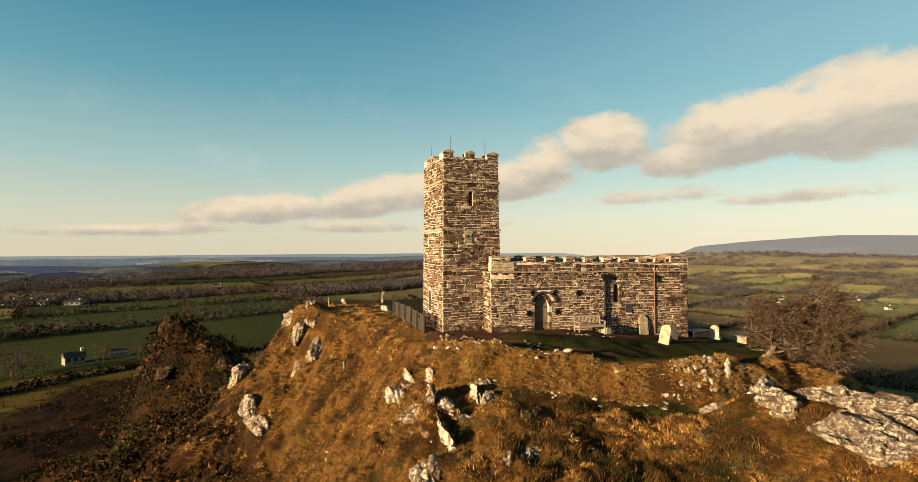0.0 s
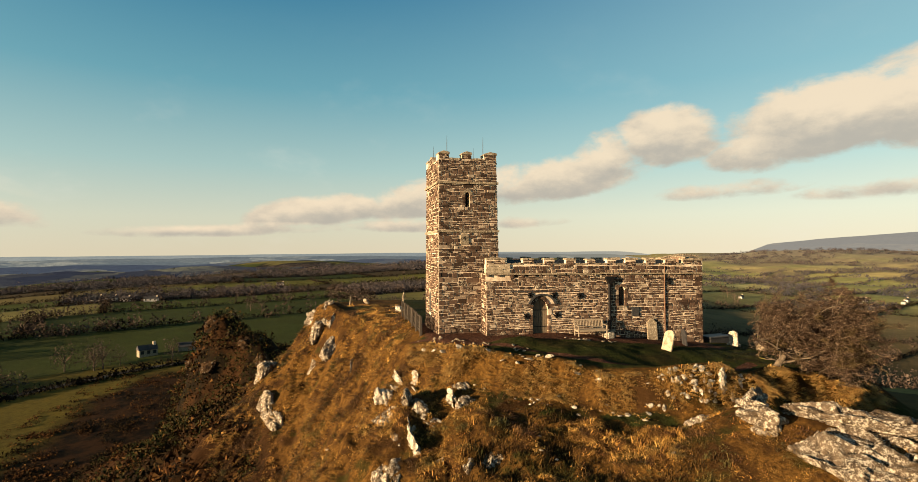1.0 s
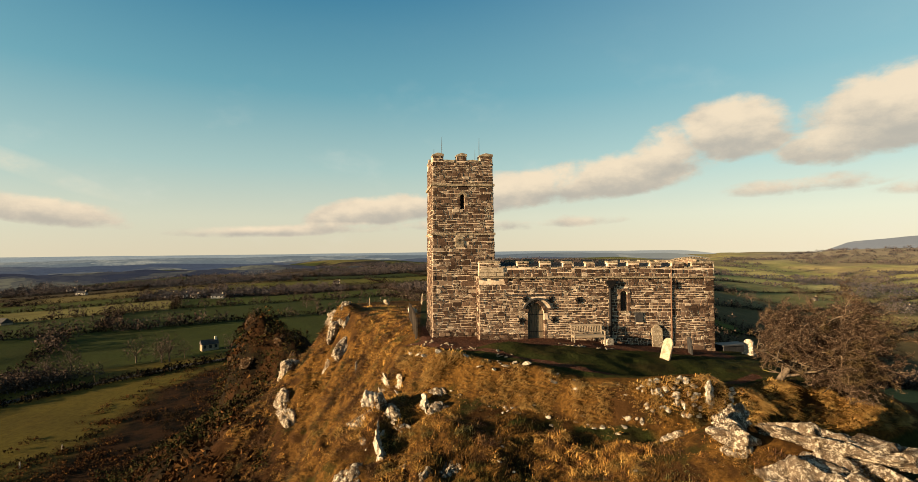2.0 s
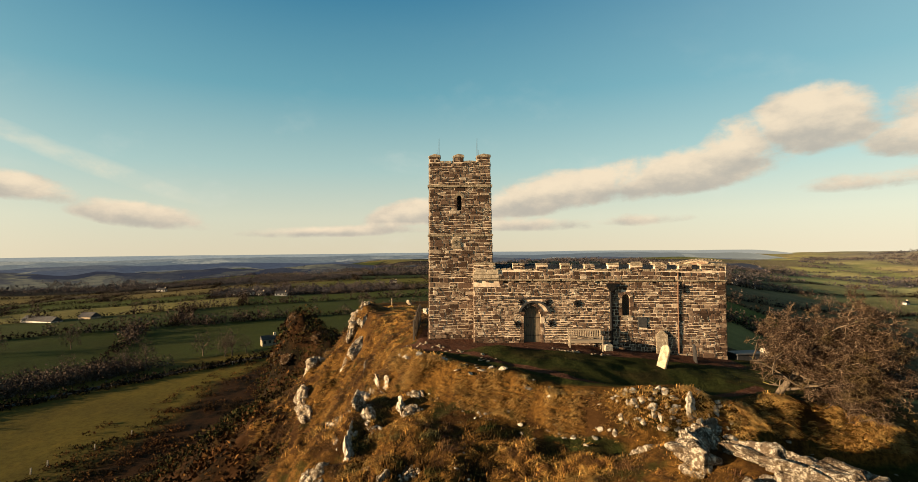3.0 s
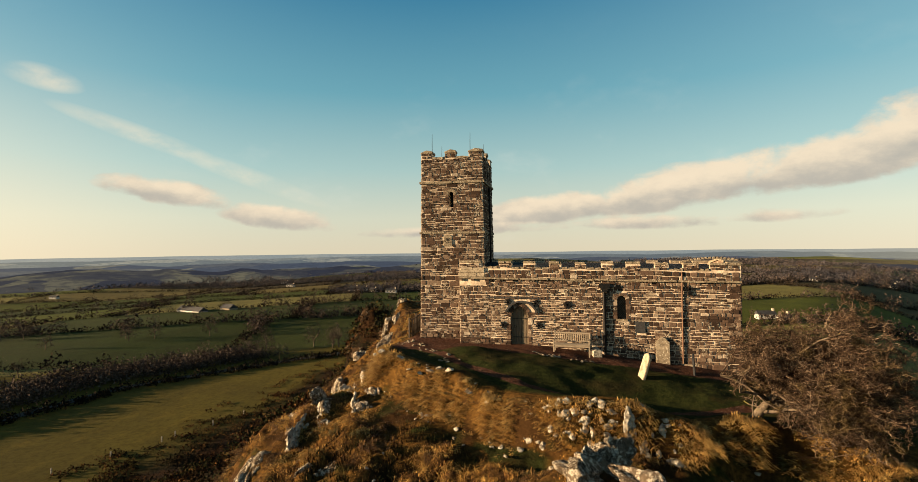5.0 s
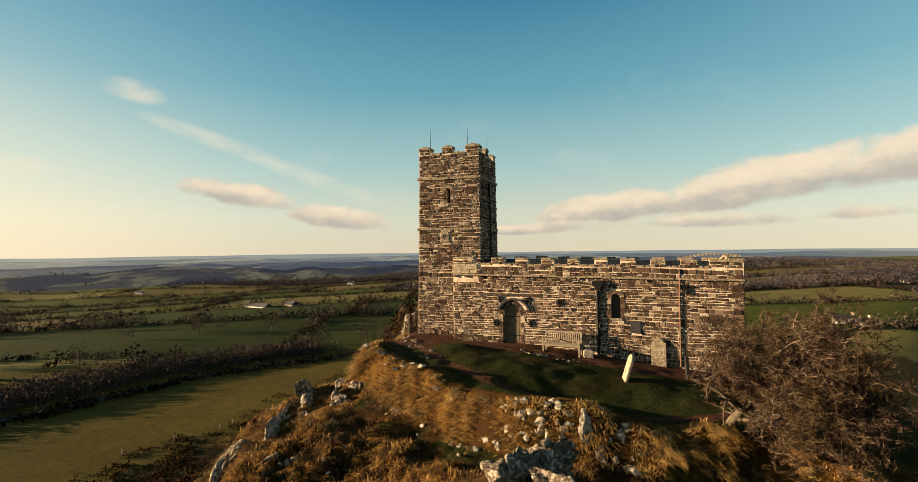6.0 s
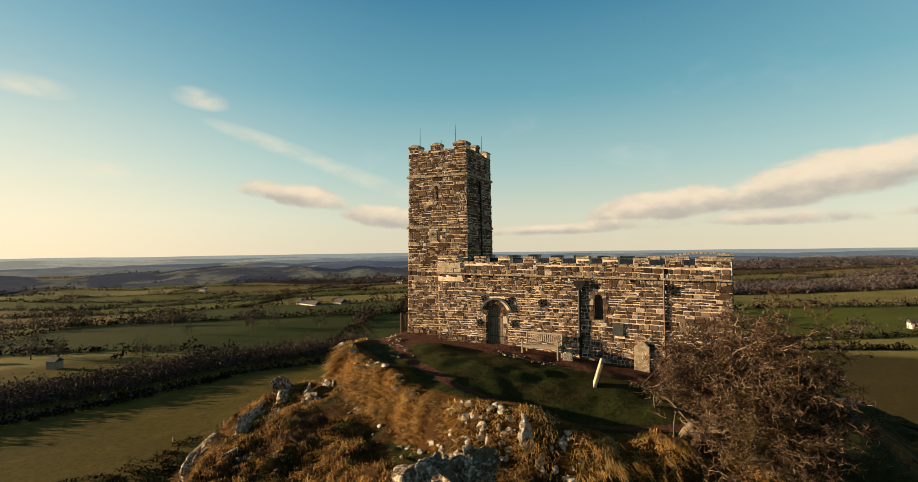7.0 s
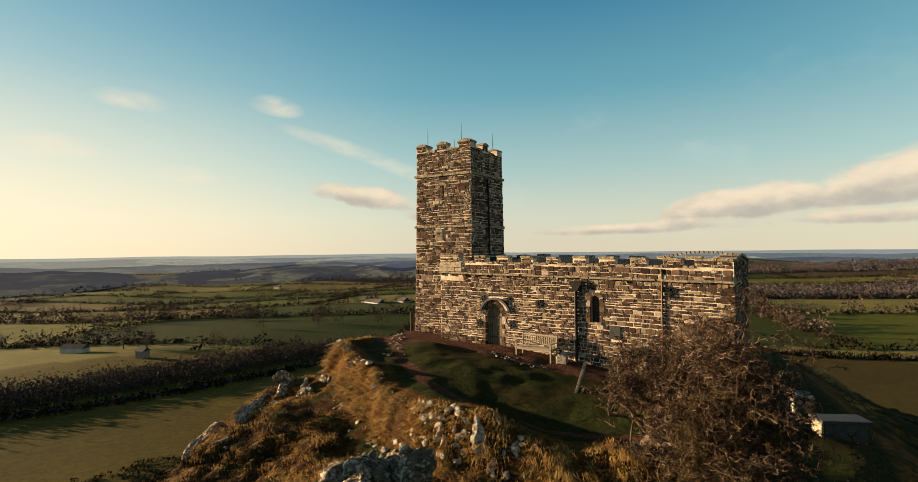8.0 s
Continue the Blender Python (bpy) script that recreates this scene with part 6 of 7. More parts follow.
    for i in range(80):
        p = a.lerp(b, (i + 0.5) / 80)
        ob = part("pale", pale[0], None, fence)
        ob.matrix_basis = pose(p.x + 0.10, p.y, gz(p.x, p.y), 0, random.uniform(-2, 2), 0)
    # three worn stones on the northern turf
    for x, y, h, w, l in ((1.6, 45.2, 0.95, 0.22, "thin upright stone post on the northern turf"), (3.0, 46.6, 0.45, 0.6, "low worn stone on the northern turf"), (6.3, 45.6, 1.1, 0.34, "worn stone cross shaft on the northern turf")):
        ob = rock("worn_stone", l, x, y, gz(x, y) + h * 0.4, (w / 2, w / 2, h * 0.62), (3, 4, 20), int(x * 10), ASHLAR, 3, "", 0.02, 0.04)
    # dry-stone stile wall north-west of the tower
    ob = rock("stone_pile", "low heap of field stones by the fence", 5.7, 38.6, gz(5.7, 38.6) + 0.1, (0.5, 0.9, 0.45), (0, 0, 0), 93, PALE, 4, "", 0.1, 0.1)


churchyard()


# ---- trees ----
def grow(rnd, start, way, length, radius, level, limbs, twigs, bias, levels=5, spread=0.75):
    """Branches as lists of points; thin ones go to twigs."""
    pts, radii = [start.copy()], [radius]
    steps = 4
    d = way.normalized()
    for i in range(steps):
        bent = 0.22 + 0.07 * max(0, level - 2)
        d = (d + Vector((rnd.gauss(0, bent), rnd.gauss(0, bent), rnd.gauss(0, 0.8 * bent))) + bias * (0.10 + 0.05 * level)).normalized()
        pts.append(pts[-1] + d * length / steps)
        radii.append(radius * (1 - 0.38 * (i + 1) / steps))
    (limbs if radius > 0.016 else twigs).append((pts, radii))
    if level >= levels:
        return
    kids = rnd.choice((2, 3, 3)) if level < 2 else rnd.choice((3, 4, 4))
    for k in range(kids):
        i = rnd.randint(1, steps) if k else steps
        side = Vector((rnd.gauss(0, 1), rnd.gauss(0, 1), rnd.gauss(0, 0.7))).normalized()
        way2 = (d * (1 - spread) + side * spread + bias * 0.25).normalized()
        grow(rnd, pts[i], way2, length * rnd.uniform(0.62, 0.86), max(radii[i] * rnd.uniform(0.5, 0.68), 0.008), level + 1, limbs, twigs, bias, levels, spread)


def strips(branches, sides=3):
    """Thin tapered tubes as arrays of vertices and triangles."""
    verts, tris, k = [], [], 0
    for pts, radii in branches:
        for i, p in enumerate(pts):
            d = (pts[min(i + 1, len(pts) - 1)] - pts[max(i - 1, 0)]).normalized()
            a = d.orthogonal().normalized()
            b = d.cross(a)
            for s in range(sides):
                ang = s * math.tau / sides
                verts.append(p + radii[i] * (a * math.cos(ang) + b * math.sin(ang)))
        for i in range(len(pts) - 1):
            for s in range(sides):
                q0, q1 = k + i * sides + s, k + i * sides + (s + 1) % sides
                tris += [(q0, q1, q1 + sides), (q0, q1 + sides, q0 + sides)]
        k += len(pts) * sides
    return np.array([tuple(v) for v in verts]), np.array(tris)


def hawthorn():
    """The wind-bent thorn on the bank."""
    rnd = random.Random(19)
    base = Vector((20.8, 18.95, gz(20.8, 18.95) - 0.1))
    tree = thing("hawthorn_tree", "wind-bent bare hawthorn tree growing on the bank", "tree", at=Matrix.Translation(base))
    bm, limbs, twigs = bmesh.new(), [], []
    trunk = [Vector(p) for p in ((0, 0, 0), (0.16, -0.05, 0.35), (0.42, -0.12, 0.7), (0.62, -0.2, 1.05))]
    tube(bm, trunk, [0.17, 0.135, 0.12, 0.10], 10)
    for way, start, ln, r in (((0.35, 0.15, 1), 3, 1.6, 0.08), ((0.8, -0.2, 1), 3, 1.7, 0.07), ((1, -0.1, 0.85), 3, 1.6, 0.085), ((-0.9, 0.5, 0.8), 2, 1.6, 0.065), ((-0.6, 0.8, 0.9), 3, 1.6, 0.06), ((1.0, -0.5, -0.12), 2, 2.0, 0.07), ((1.0, 0.3, 0.0), 2, 2.0, 0.06), ((0.8, 0.75, 0.6), 2, 1.4, 0.065), ((0.35, -1.0, 0.35), 2, 1.55, 0.07), ((0.8, -0.85, 0.0), 1, 1.6, 0.065), ((1, 0.1, 0.25), 2, 1.7, 0.07), ((-0.55, -0.75, 0.45), 2, 1.25, 0.055), ((0.0, -0.6, 0.9), 3, 1.4, 0.07), ((-0.3, 0.6, 0.9), 3, 1.2, 0.06), ((0.5, -0.5, 1.0), 3, 1.5, 0.07)):
        grow(rnd, trunk[start], Vector(way), ln, r, 1, limbs, twigs, Vector((0.42, -0.06, 0.0)), 5, 0.72)
    for pts, radii in limbs:
        tube(bm, pts, radii, 5, False)
    part("trunk", bm, BARK, tree, "mossy leaning trunk and limbs", True)
    # a ragged dome: drop what strays, add fine spurs to what stays
    def inside(p):
        return ((p.x - 2.15) / 3.2) ** 2 + ((p.y + 0.5) / 3.1) ** 2 + ((p.z - 1.5) / 2.6) ** 2 < 1.0 + 0.4 * noise.noise(p * 1.1) and p.z > max(-1.5, 0.85 - 0.55 * p.x)
    twigs = [(p, r) for p, r in twigs if inside(p[-1])]
    spurs = []
    for pts, radii in twigs:
        for _ in range(21):
            q = rnd.choice(pts[1:])
            way = Vector((rnd.gauss(0.25, 1), rnd.gauss(0, 1), rnd.gauss(0, 0.8))).normalized()
            ln = rnd.uniform(0.05, 0.19)
            bend = Vector((rnd.gauss(0, 0.035), rnd.gauss(0, 0.035), rnd.gauss(0, 0.035)))
            spurs.append(([q, q + way * ln * 0.5 + bend, q + way * ln], [0.0075, 0.006, 0.004]))
    v, t = strips(twigs + spurs)
    part("crown", tri_mesh("crown", v, t, TWIG), TWIG, tree, "dense tangle of fine bare twigs")
    print("hawthorn", len(twigs), len(spurs))


hawthorn()


# ---- the farmland ----
def in_view(x, y):
    az = np.degrees(np.arctan2(x - 10, y))
    return (az > -92) & (az < 70)


def brush(xs, ys, heights, widths, seed, spikes=9, core=True, thick=1.0):
    """Ragged clumps of bare brush standing on the land: upright slivers round a rough core."""
    rng = np.random.default_rng(seed)
    n = len(xs)
    zs = ground_z(xs, ys) - 0.25
    base = np.stack([xs, ys, zs], 1)
    a = rng.uniform(0, math.tau, (n, spikes))
    q = np.sqrt(rng.random((n, spikes)))
    h = heights[:, None] * rng.uniform(0.45, 1.05, (n, spikes))
    foot = base[:, None, :] + np.stack([np.cos(a) * q * widths[:, None], np.sin(a) * q * widths[:, None], np.zeros_like(a)], -1)
    lean = np.stack([rng.normal(0, 0.22, (n, spikes)), rng.normal(0, 0.22, (n, spikes)), np.ones((n, spikes))], -1)
    tip = foot + lean * h[..., None]
    side = rng.uniform(0, math.tau, (n, spikes))
    w = thick * widths[:, None] * rng.uniform(0.16, 0.42, (n, spikes))
    off = np.stack([np.cos(side) * w, np.sin(side) * w, np.zeros_like(w)], -1)
    mid = foot + lean * h[..., None] * 0.55
    v = np.stack([foot, mid - off, mid + off, tip], 2).reshape(-1, 3)
    k = np.arange(n * spikes)[:, None] * 4
    tris = np.concatenate([k + np.array([[0, 1, 2]]), k + np.array([[1, 3, 2]])])
    if core:
        ang = np.arange(5) * math.tau / 5
        ring = np.stack([np.cos(ang), np.sin(ang)], 1)
        r0 = widths[:, None, None] * rng.uniform(0.6, 1.1, (n, 5, 1)) * ring[None]
        r1 = widths[:, None, None] * rng.uniform(0.5, 1.0, (n, 5, 1)) * ring[None]
        lo = np.concatenate([base[:, None, :2] + r0, np.repeat(zs[:, None, None], 5, 1)], 2)
        hi = np.concatenate([base[:, None, :2] + r1, zs[:, None, None] + heights[:, None, None] * rng.uniform(0.3, 0.62, (n, 5, 1))], 2)
        top = np.concatenate([base[:, :2] + rng.normal(0, 0.15, (n, 2)) * widths[:, None], (zs + heights * rng.uniform(0.5, 0.8, n))[:, None]], 1)[:, None, :]
        cv = np.concatenate([lo, hi, top], 1).reshape(-1, 3)
        t = []
        for i in range(5):
            j = (i + 1) % 5
            t += [(i, j, 5 + j), (i, 5 + j, 5 + i), (5 + i, 5 + j, 10)]
        ct = (np.arange(n)[:, None, None] * 11 + np.array(t)[None]).reshape(-1, 3) + len(v)
        v, tris = np.concatenate([v, cv]), np.concatenate([tris, ct])
    return v, tris


LANE = [(-124, 14), (-115, 50), (-110, 85), (-110, 110), (-99, 130), (-83, 150), (-67, 165), (-45, 176), (-15, 186), (25, 192), (70, 205)]


def along(pts, step):
    out = []
    for (x0, y0), (x1, y1) in zip(pts, pts[1:]):
        n = max(1, int(math.hypot(x1 - x0, y1 - y0) / step))
        out += [(x0 + (x1 - x0) * i / n, y0 + (y1 - y0) * i / n) for i in range(n)]
    return np.array(out)


def clumps(xs, ys, heights, widths, seed, per, leaf):
    """Soft bare brush: many small flakes of twigs spread through a rounded clump."""
    rng = np.random.default_rng(seed)
    n = len(xs)
    base = np.stack([xs, ys, ground_z(xs, ys) - 0.15], 1)[:, None, :]
    a, c, k = rng.uniform(0, math.tau, (n, per)), rng.random((n, per)), rng.uniform(0.45, 1.05, (n, per)) ** 0.6
    k = k * (1 + 0.2 * np.sin(3 * a + xs[:, None]))
    flat = np.sqrt(1 - 0.85 * c * c) * widths[:, None] * k
    mid = base + np.stack([flat * np.cos(a), flat * np.sin(a), heights[:, None] * (0.08 + 0.9 * c * k)], -1)
    size = (leaf * widths[:, None] * rng.uniform(0.5, 1.4, (n, per)))[..., None]
    u, w = rng.normal(0, 1, (n, per, 3)), rng.normal(0, 1, (n, per, 3)) + np.array([0, 0, 0.8])
    u, w = u / np.linalg.norm(u, axis=-1, keepdims=True) * size, w / np.linalg.norm(w, axis=-1, keepdims=True) * size
    v = np.stack([mid - u, mid + u, mid + 1.5 * w], 2).reshape(-1, 3)
    return v, np.arange(len(v)).reshape(-1, 3)


def hedges():
    rng = np.random.default_rng(3)
    ii, jj = np.meshgrid(np.arange(-42, 43), np.arange(-60, 62), indexing="ij")
    ii, jj = ii.ravel(), jj.ravel()
    for name, lo, hi, step, h, w, spikes, tag in (("hedgerow", 190, 760, 2.2, 2.7, 1.7, 30, "dark winter hedgerows between the fields"), ("far_hedgerow", 760, 2000, 11.0, 3.2, 4.6, 16, "distant hedgerows and tree lines")):
        X, Y = [], []
        for edge in (0, 1):
            m = int((FIELD_W if edge == 0 else FIELD_H) / step)
            t = (np.arange(m) + 0.5) / m
            u = (ii[:, None] + (t[None] if edge == 0 else 0.0)) + np.zeros((len(ii), m))
            v = (jj[:, None] + (0.0 if edge == 0 else t[None])) + np.zeros((len(ii), m))
            x, y = from_field(u.ravel(), v.ravel())
            X.append(x)
            Y.append(y)
        x, y = np.concatenate(X), np.concatenate(Y)
        r = np.hypot(x, y)
        keep = (r > lo) & (r < hi) & in_view(x, y) & ((r < 1250) | ((x > 0.62 * y) & (r < 1500)))
        lane = along(LANE, 12.0)
        x, y = x[keep], y[keep]
        if name == "hedgerow":
            d = np.min(np.hypot(x[:, None] - lane[None, :, 0], y[:, None] - lane[None, :, 1]), 1)
            x, y = x[d > 14], y[d > 14]
        x, y = x + rng.normal(0, 0.35 * w, len(x)), y + rng.normal(0, 0.35 * w, len(y))
        hh = h * rng.uniform(0.55, 1.25, len(x)) * np.where(rng.random(len(x)) < 0.07, 2.3, 1.0)
        v, t = clumps(x, y, hh, np.full(len(x), w) * rng.uniform(0.7, 1.4, len(x)) * np.where(hh > 1.5 * h, 1.5, 1.0), 5, spikes, 0.22)
        print(name, len(x), len(t))
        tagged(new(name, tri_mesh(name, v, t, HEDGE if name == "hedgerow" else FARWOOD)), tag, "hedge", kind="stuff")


def woods():
    rng = np.random.default_rng(11)
    n = 30000
    r = 240 * (2700 / 240) ** rng.random(n)
    az = np.radians(rng.uniform(-90, 68, n))
    x, y = r * np.sin(az) + 5, r * np.cos(az)
    u, w = to_field(x, y)
    keep = is_wood(np.floor(u), np.floor(w), x, y) & ((r < 1300) | (x > 0.62 * y))
    x, y = x[keep], y[keep]
    r = np.hypot(x, y)
    size = 1 + 1.6 * sstep(r, 500, 2500)
    v, t = clumps(x, y, 6.5 * size ** 0.3 * rng.uniform(0.6, 1.15, len(x)), 3.4 * size * rng.uniform(0.7, 1.3, len(x)), 12, 42, 0.17)
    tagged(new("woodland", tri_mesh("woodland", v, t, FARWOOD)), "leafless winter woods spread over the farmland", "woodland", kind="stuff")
    # scattered hedgerow trees and thickets
    r = 230 * (1300 / 230) ** rng.random(n)
    x, y = r * np.sin(az) + 5, r * np.cos(az)
    u, w = to_field(x, y)
    near_edge = (np.abs(w - np.round(w)) < 0.06) | (np.abs(u - np.round(u)) < 0.03)
    pick = near_edge & (rng.random(n) < 0.30)
    x, y = x[pick], y[pick]
    v, t = clumps(x, y, rng.uniform(4.0, 8.0, len(x)), rng.uniform(2.4, 4.8, len(x)), 17, 90, 0.12)
    tagged(new("hedgerow_thicket", tri_mesh("hedgerow_thicket", v, t, WINTER)), "bare trees and thickets in the hedgerows", "woodland", kind="stuff")
    # the belt of bare saplings beyond the lane, and scrub in the lane's banks
    pts = along([(-133, 18), (-126, 50), (-121, 82), (-121, 112), (-110, 136), (-95, 157)], 1.3)
    k = np.repeat(pts, 14, 0)
    x, y = k[:, 0] + rng.uniform(-15, 5, len(k)), k[:, 1] + rng.uniform(-3, 3, len(k))
    v, t = clumps(x, y, rng.uniform(2.6, 5.4, len(x)), rng.uniform(1.3, 2.6, len(x)), 13, 42, 0.13)
    tagged(new("sapling_belt", tri_mesh("sapling_belt", v, t, WINTER)), "belt of bare saplings beside the lane", "woodland", kind="stuff")
    pts = along(LANE, 1.6)
    nrm = np.array([3.6, -1.0])
    v, t = clumps(pts[:, 0] + 3.4 + rng.normal(0, 0.5, len(pts)), pts[:, 1] - 1 + rng.normal(0, 0.5, len(pts)), rng.uniform(1.4, 3.0, len(pts)), rng.uniform(1.2, 2.1, len(pts)), 14, 70, 0.2)
    tagged(new("lane_bank", tri_mesh("lane_bank", v, t, HEDGE)), "dark overgrown bank along the lane", "hedge", kind="stuff")


def lane():
    pts = along(LANE, 3.0)
    verts, faces = [], []
    for i, (x, y) in enumerate(pts):
        x2, y2 = pts[min(i + 1, len(pts) - 1)]
        x1, y1 = pts[max(i - 1, 0)]
        d = Vector((y2 - y1, x1 - x2, 0)).normalized()
        for s in (-1.7, 1.7):
            px, py = x + d.x * s, y + d.y * s
            verts.append((px, py, gz(px, py) + 0.12))
        if i:
            k = 2 * i
            faces.append((k - 2, k - 1, k + 1, k))
    tagged(new("road", mesh_from("road", verts, faces, ROAD)), "narrow asphalt lane between banks", "road", kind="structure")


def bare_tree_mesh(seed, height):
    rnd = random.Random(seed)
    lean = rnd.uniform(-0.25, 0.25)
    trunk = [Vector((0, 0, -0.3)), Vector((lean * 0.4, 0, height * 0.16)), Vector((lean, 0.1, height * 0.34)), Vector((lean, 0, height * 0.6))]
    limbs = [(trunk, [0.26, 0.20, 0.15, 0.07])]
    for k in range(9):
        a, c = k * math.tau / 9 + rnd.uniform(-0.3, 0.3), rnd.uniform(0.1, 0.9)
        end = Vector((math.cos(a) * height * 0.36 * math.sqrt(1 - c * c * 0.8), math.sin(a) * height * 0.36 * math.sqrt(1 - c * c * 0.8), height * (0.5 + 0.38 * c)))
        foot = trunk[2].lerp(trunk[rnd.choice((1, 3))], rnd.uniform(0, 0.6))
        limbs.append(([foot, foot.lerp(end, 0.5) + Vector((0, 0, 0.2)), end], [0.11, 0.07, 0.03]))
    lv, lt = strips(limbs, 5)
    zero = np.zeros(1)
    cv, ct = clumps(zero, zero, np.full(1, height), np.full(1, height * 0.46), seed, 520, 0.055)
    cv[:, 2] += 0.12 * height - gz(0, 0)
    return tri_mesh("trunk", lv, lt, BARK), tri_mesh("crown", cv, ct, WINTER)


def field_trees():
    protos = []
    for k, h in ((1, 7.0), (2, 8.0), (3, 6.5)):
        tm, cm = bare_tree_mesh(100 + k, h)
        protos.append((tm, cm))
    rnd = random.Random(8)
    spots = []
    for i in range(13):
        t = i / 12
        spots.append((-305 + 31 * t + rnd.uniform(-1, 1), 114 + 34 * t + rnd.uniform(-1.5, 1.5), rnd.uniform(0.95, 1.2), "bare tree in a row along a field hedge"))
    for x, y, s in ((-187, 89, 1.1), (-182, 95, 1.0), (-176, 92, 0.9), (-154, 107, 0.9), (-149, 111, 0.75), (-224, 163, 1), (-230, 158, 1), (-186, 145, 0.9), (-103, 164, 1.1), (-108, 160, 0.9), (-79, 170, 1.0), (-74, 175, 0.8),
                    (-170, 166, 1.0), (-176, 170, 0.9), (-164, 173, 0.95), (-116, 147, 0.8), (-77, 171, 1.2), (-82, 176, 1.1), (-88, 172, 1.0), (-60, 178, 1.0), (-52, 183, 0.9), (-146, 184, 1), (-55, 293, 1), (-62, 297, 0.9),
                    (120, 250, 1.1), (131, 256, 1), (210, 262, 1.1), (205, 250, 1), (190, 230, 1.1), (170, 215, 1.0), (160, 228, 1)):
        spots.append((x, y, s, "bare winter tree among the fields"))
    spots = [(x if x < 100 else 10 + (x - 10) * 1.9, y if x < 100 else 5 + (y - 5) * 1.9, s if x < 100 else s * 1.5, label) for x, y, s, label in spots]
    first = []
    for k, (tm, cm) in enumerate(protos):
        t = thing("field_tree", "bare winter tree among the fields", "tree", "trees among the fields")
        part("trunk", tm, BARK, t)
        part("crown", cm, WINTER, t)
        first.append(t)
    for i, (x, y, s, label) in enumerate(spots):
        m = pose(x, y, gz(x, y), 0, 0, rnd.uniform(0, 360)) @ Matrix.Scale(s, 4)
        if i < 3:
            first[i].matrix_basis = m
            tagged(first[i], label)
        else:
            src = first[i % 3]
            c = copy_thing(src, Matrix.Identity(4))
            c.matrix_basis = m
            tagged(c, label)


def house(x, y, length, width, height, turn, wall, label, category="house", windows=True, chimney=True):
    h = thing("farmhouse" if category == "house" else category.replace(" ", "_"), label, category, "farm buildings", at=pose(x, y, gz(x, y) - 0.2, 0, 0, turn))
    part("wall", box(bmesh.new(), -length / 2, length / 2, -width / 2, width / 2, -0.5, height), wall, h)
    bm = bmesh.new()
    f = Face(lambda u, v, p: Vector((p, u, v)), 1, 0, 1)
    rise = width * 0.42
    prism(bm, f, [(-width / 2 - 0.3, height + 0.003), (width / 2 + 0.3, height + 0.003), (0, height + rise)], -length / 2 - 0.2, length / 2 + 0.2)
    roof = part("roof", bm, ROOF, h)
    if chimney:
        part("chimney", box(bmesh.new(), length / 2 - 1.0, length / 2 - 0.2, -0.4, 0.4, height, height + rise + 0.9), MORTAR, roof)
    if windows:
        for s in (-1, 1):
            for i in range(3):
                cx = -length / 3 + i * length / 3
                part("window", box(bmesh.new(), cx - 0.45, cx + 0.45, s * width / 2 - 0.03, s * width / 2 + 0.03, height * 0.45, height * 0.45 + 1.1), GLASS, h)
    return h


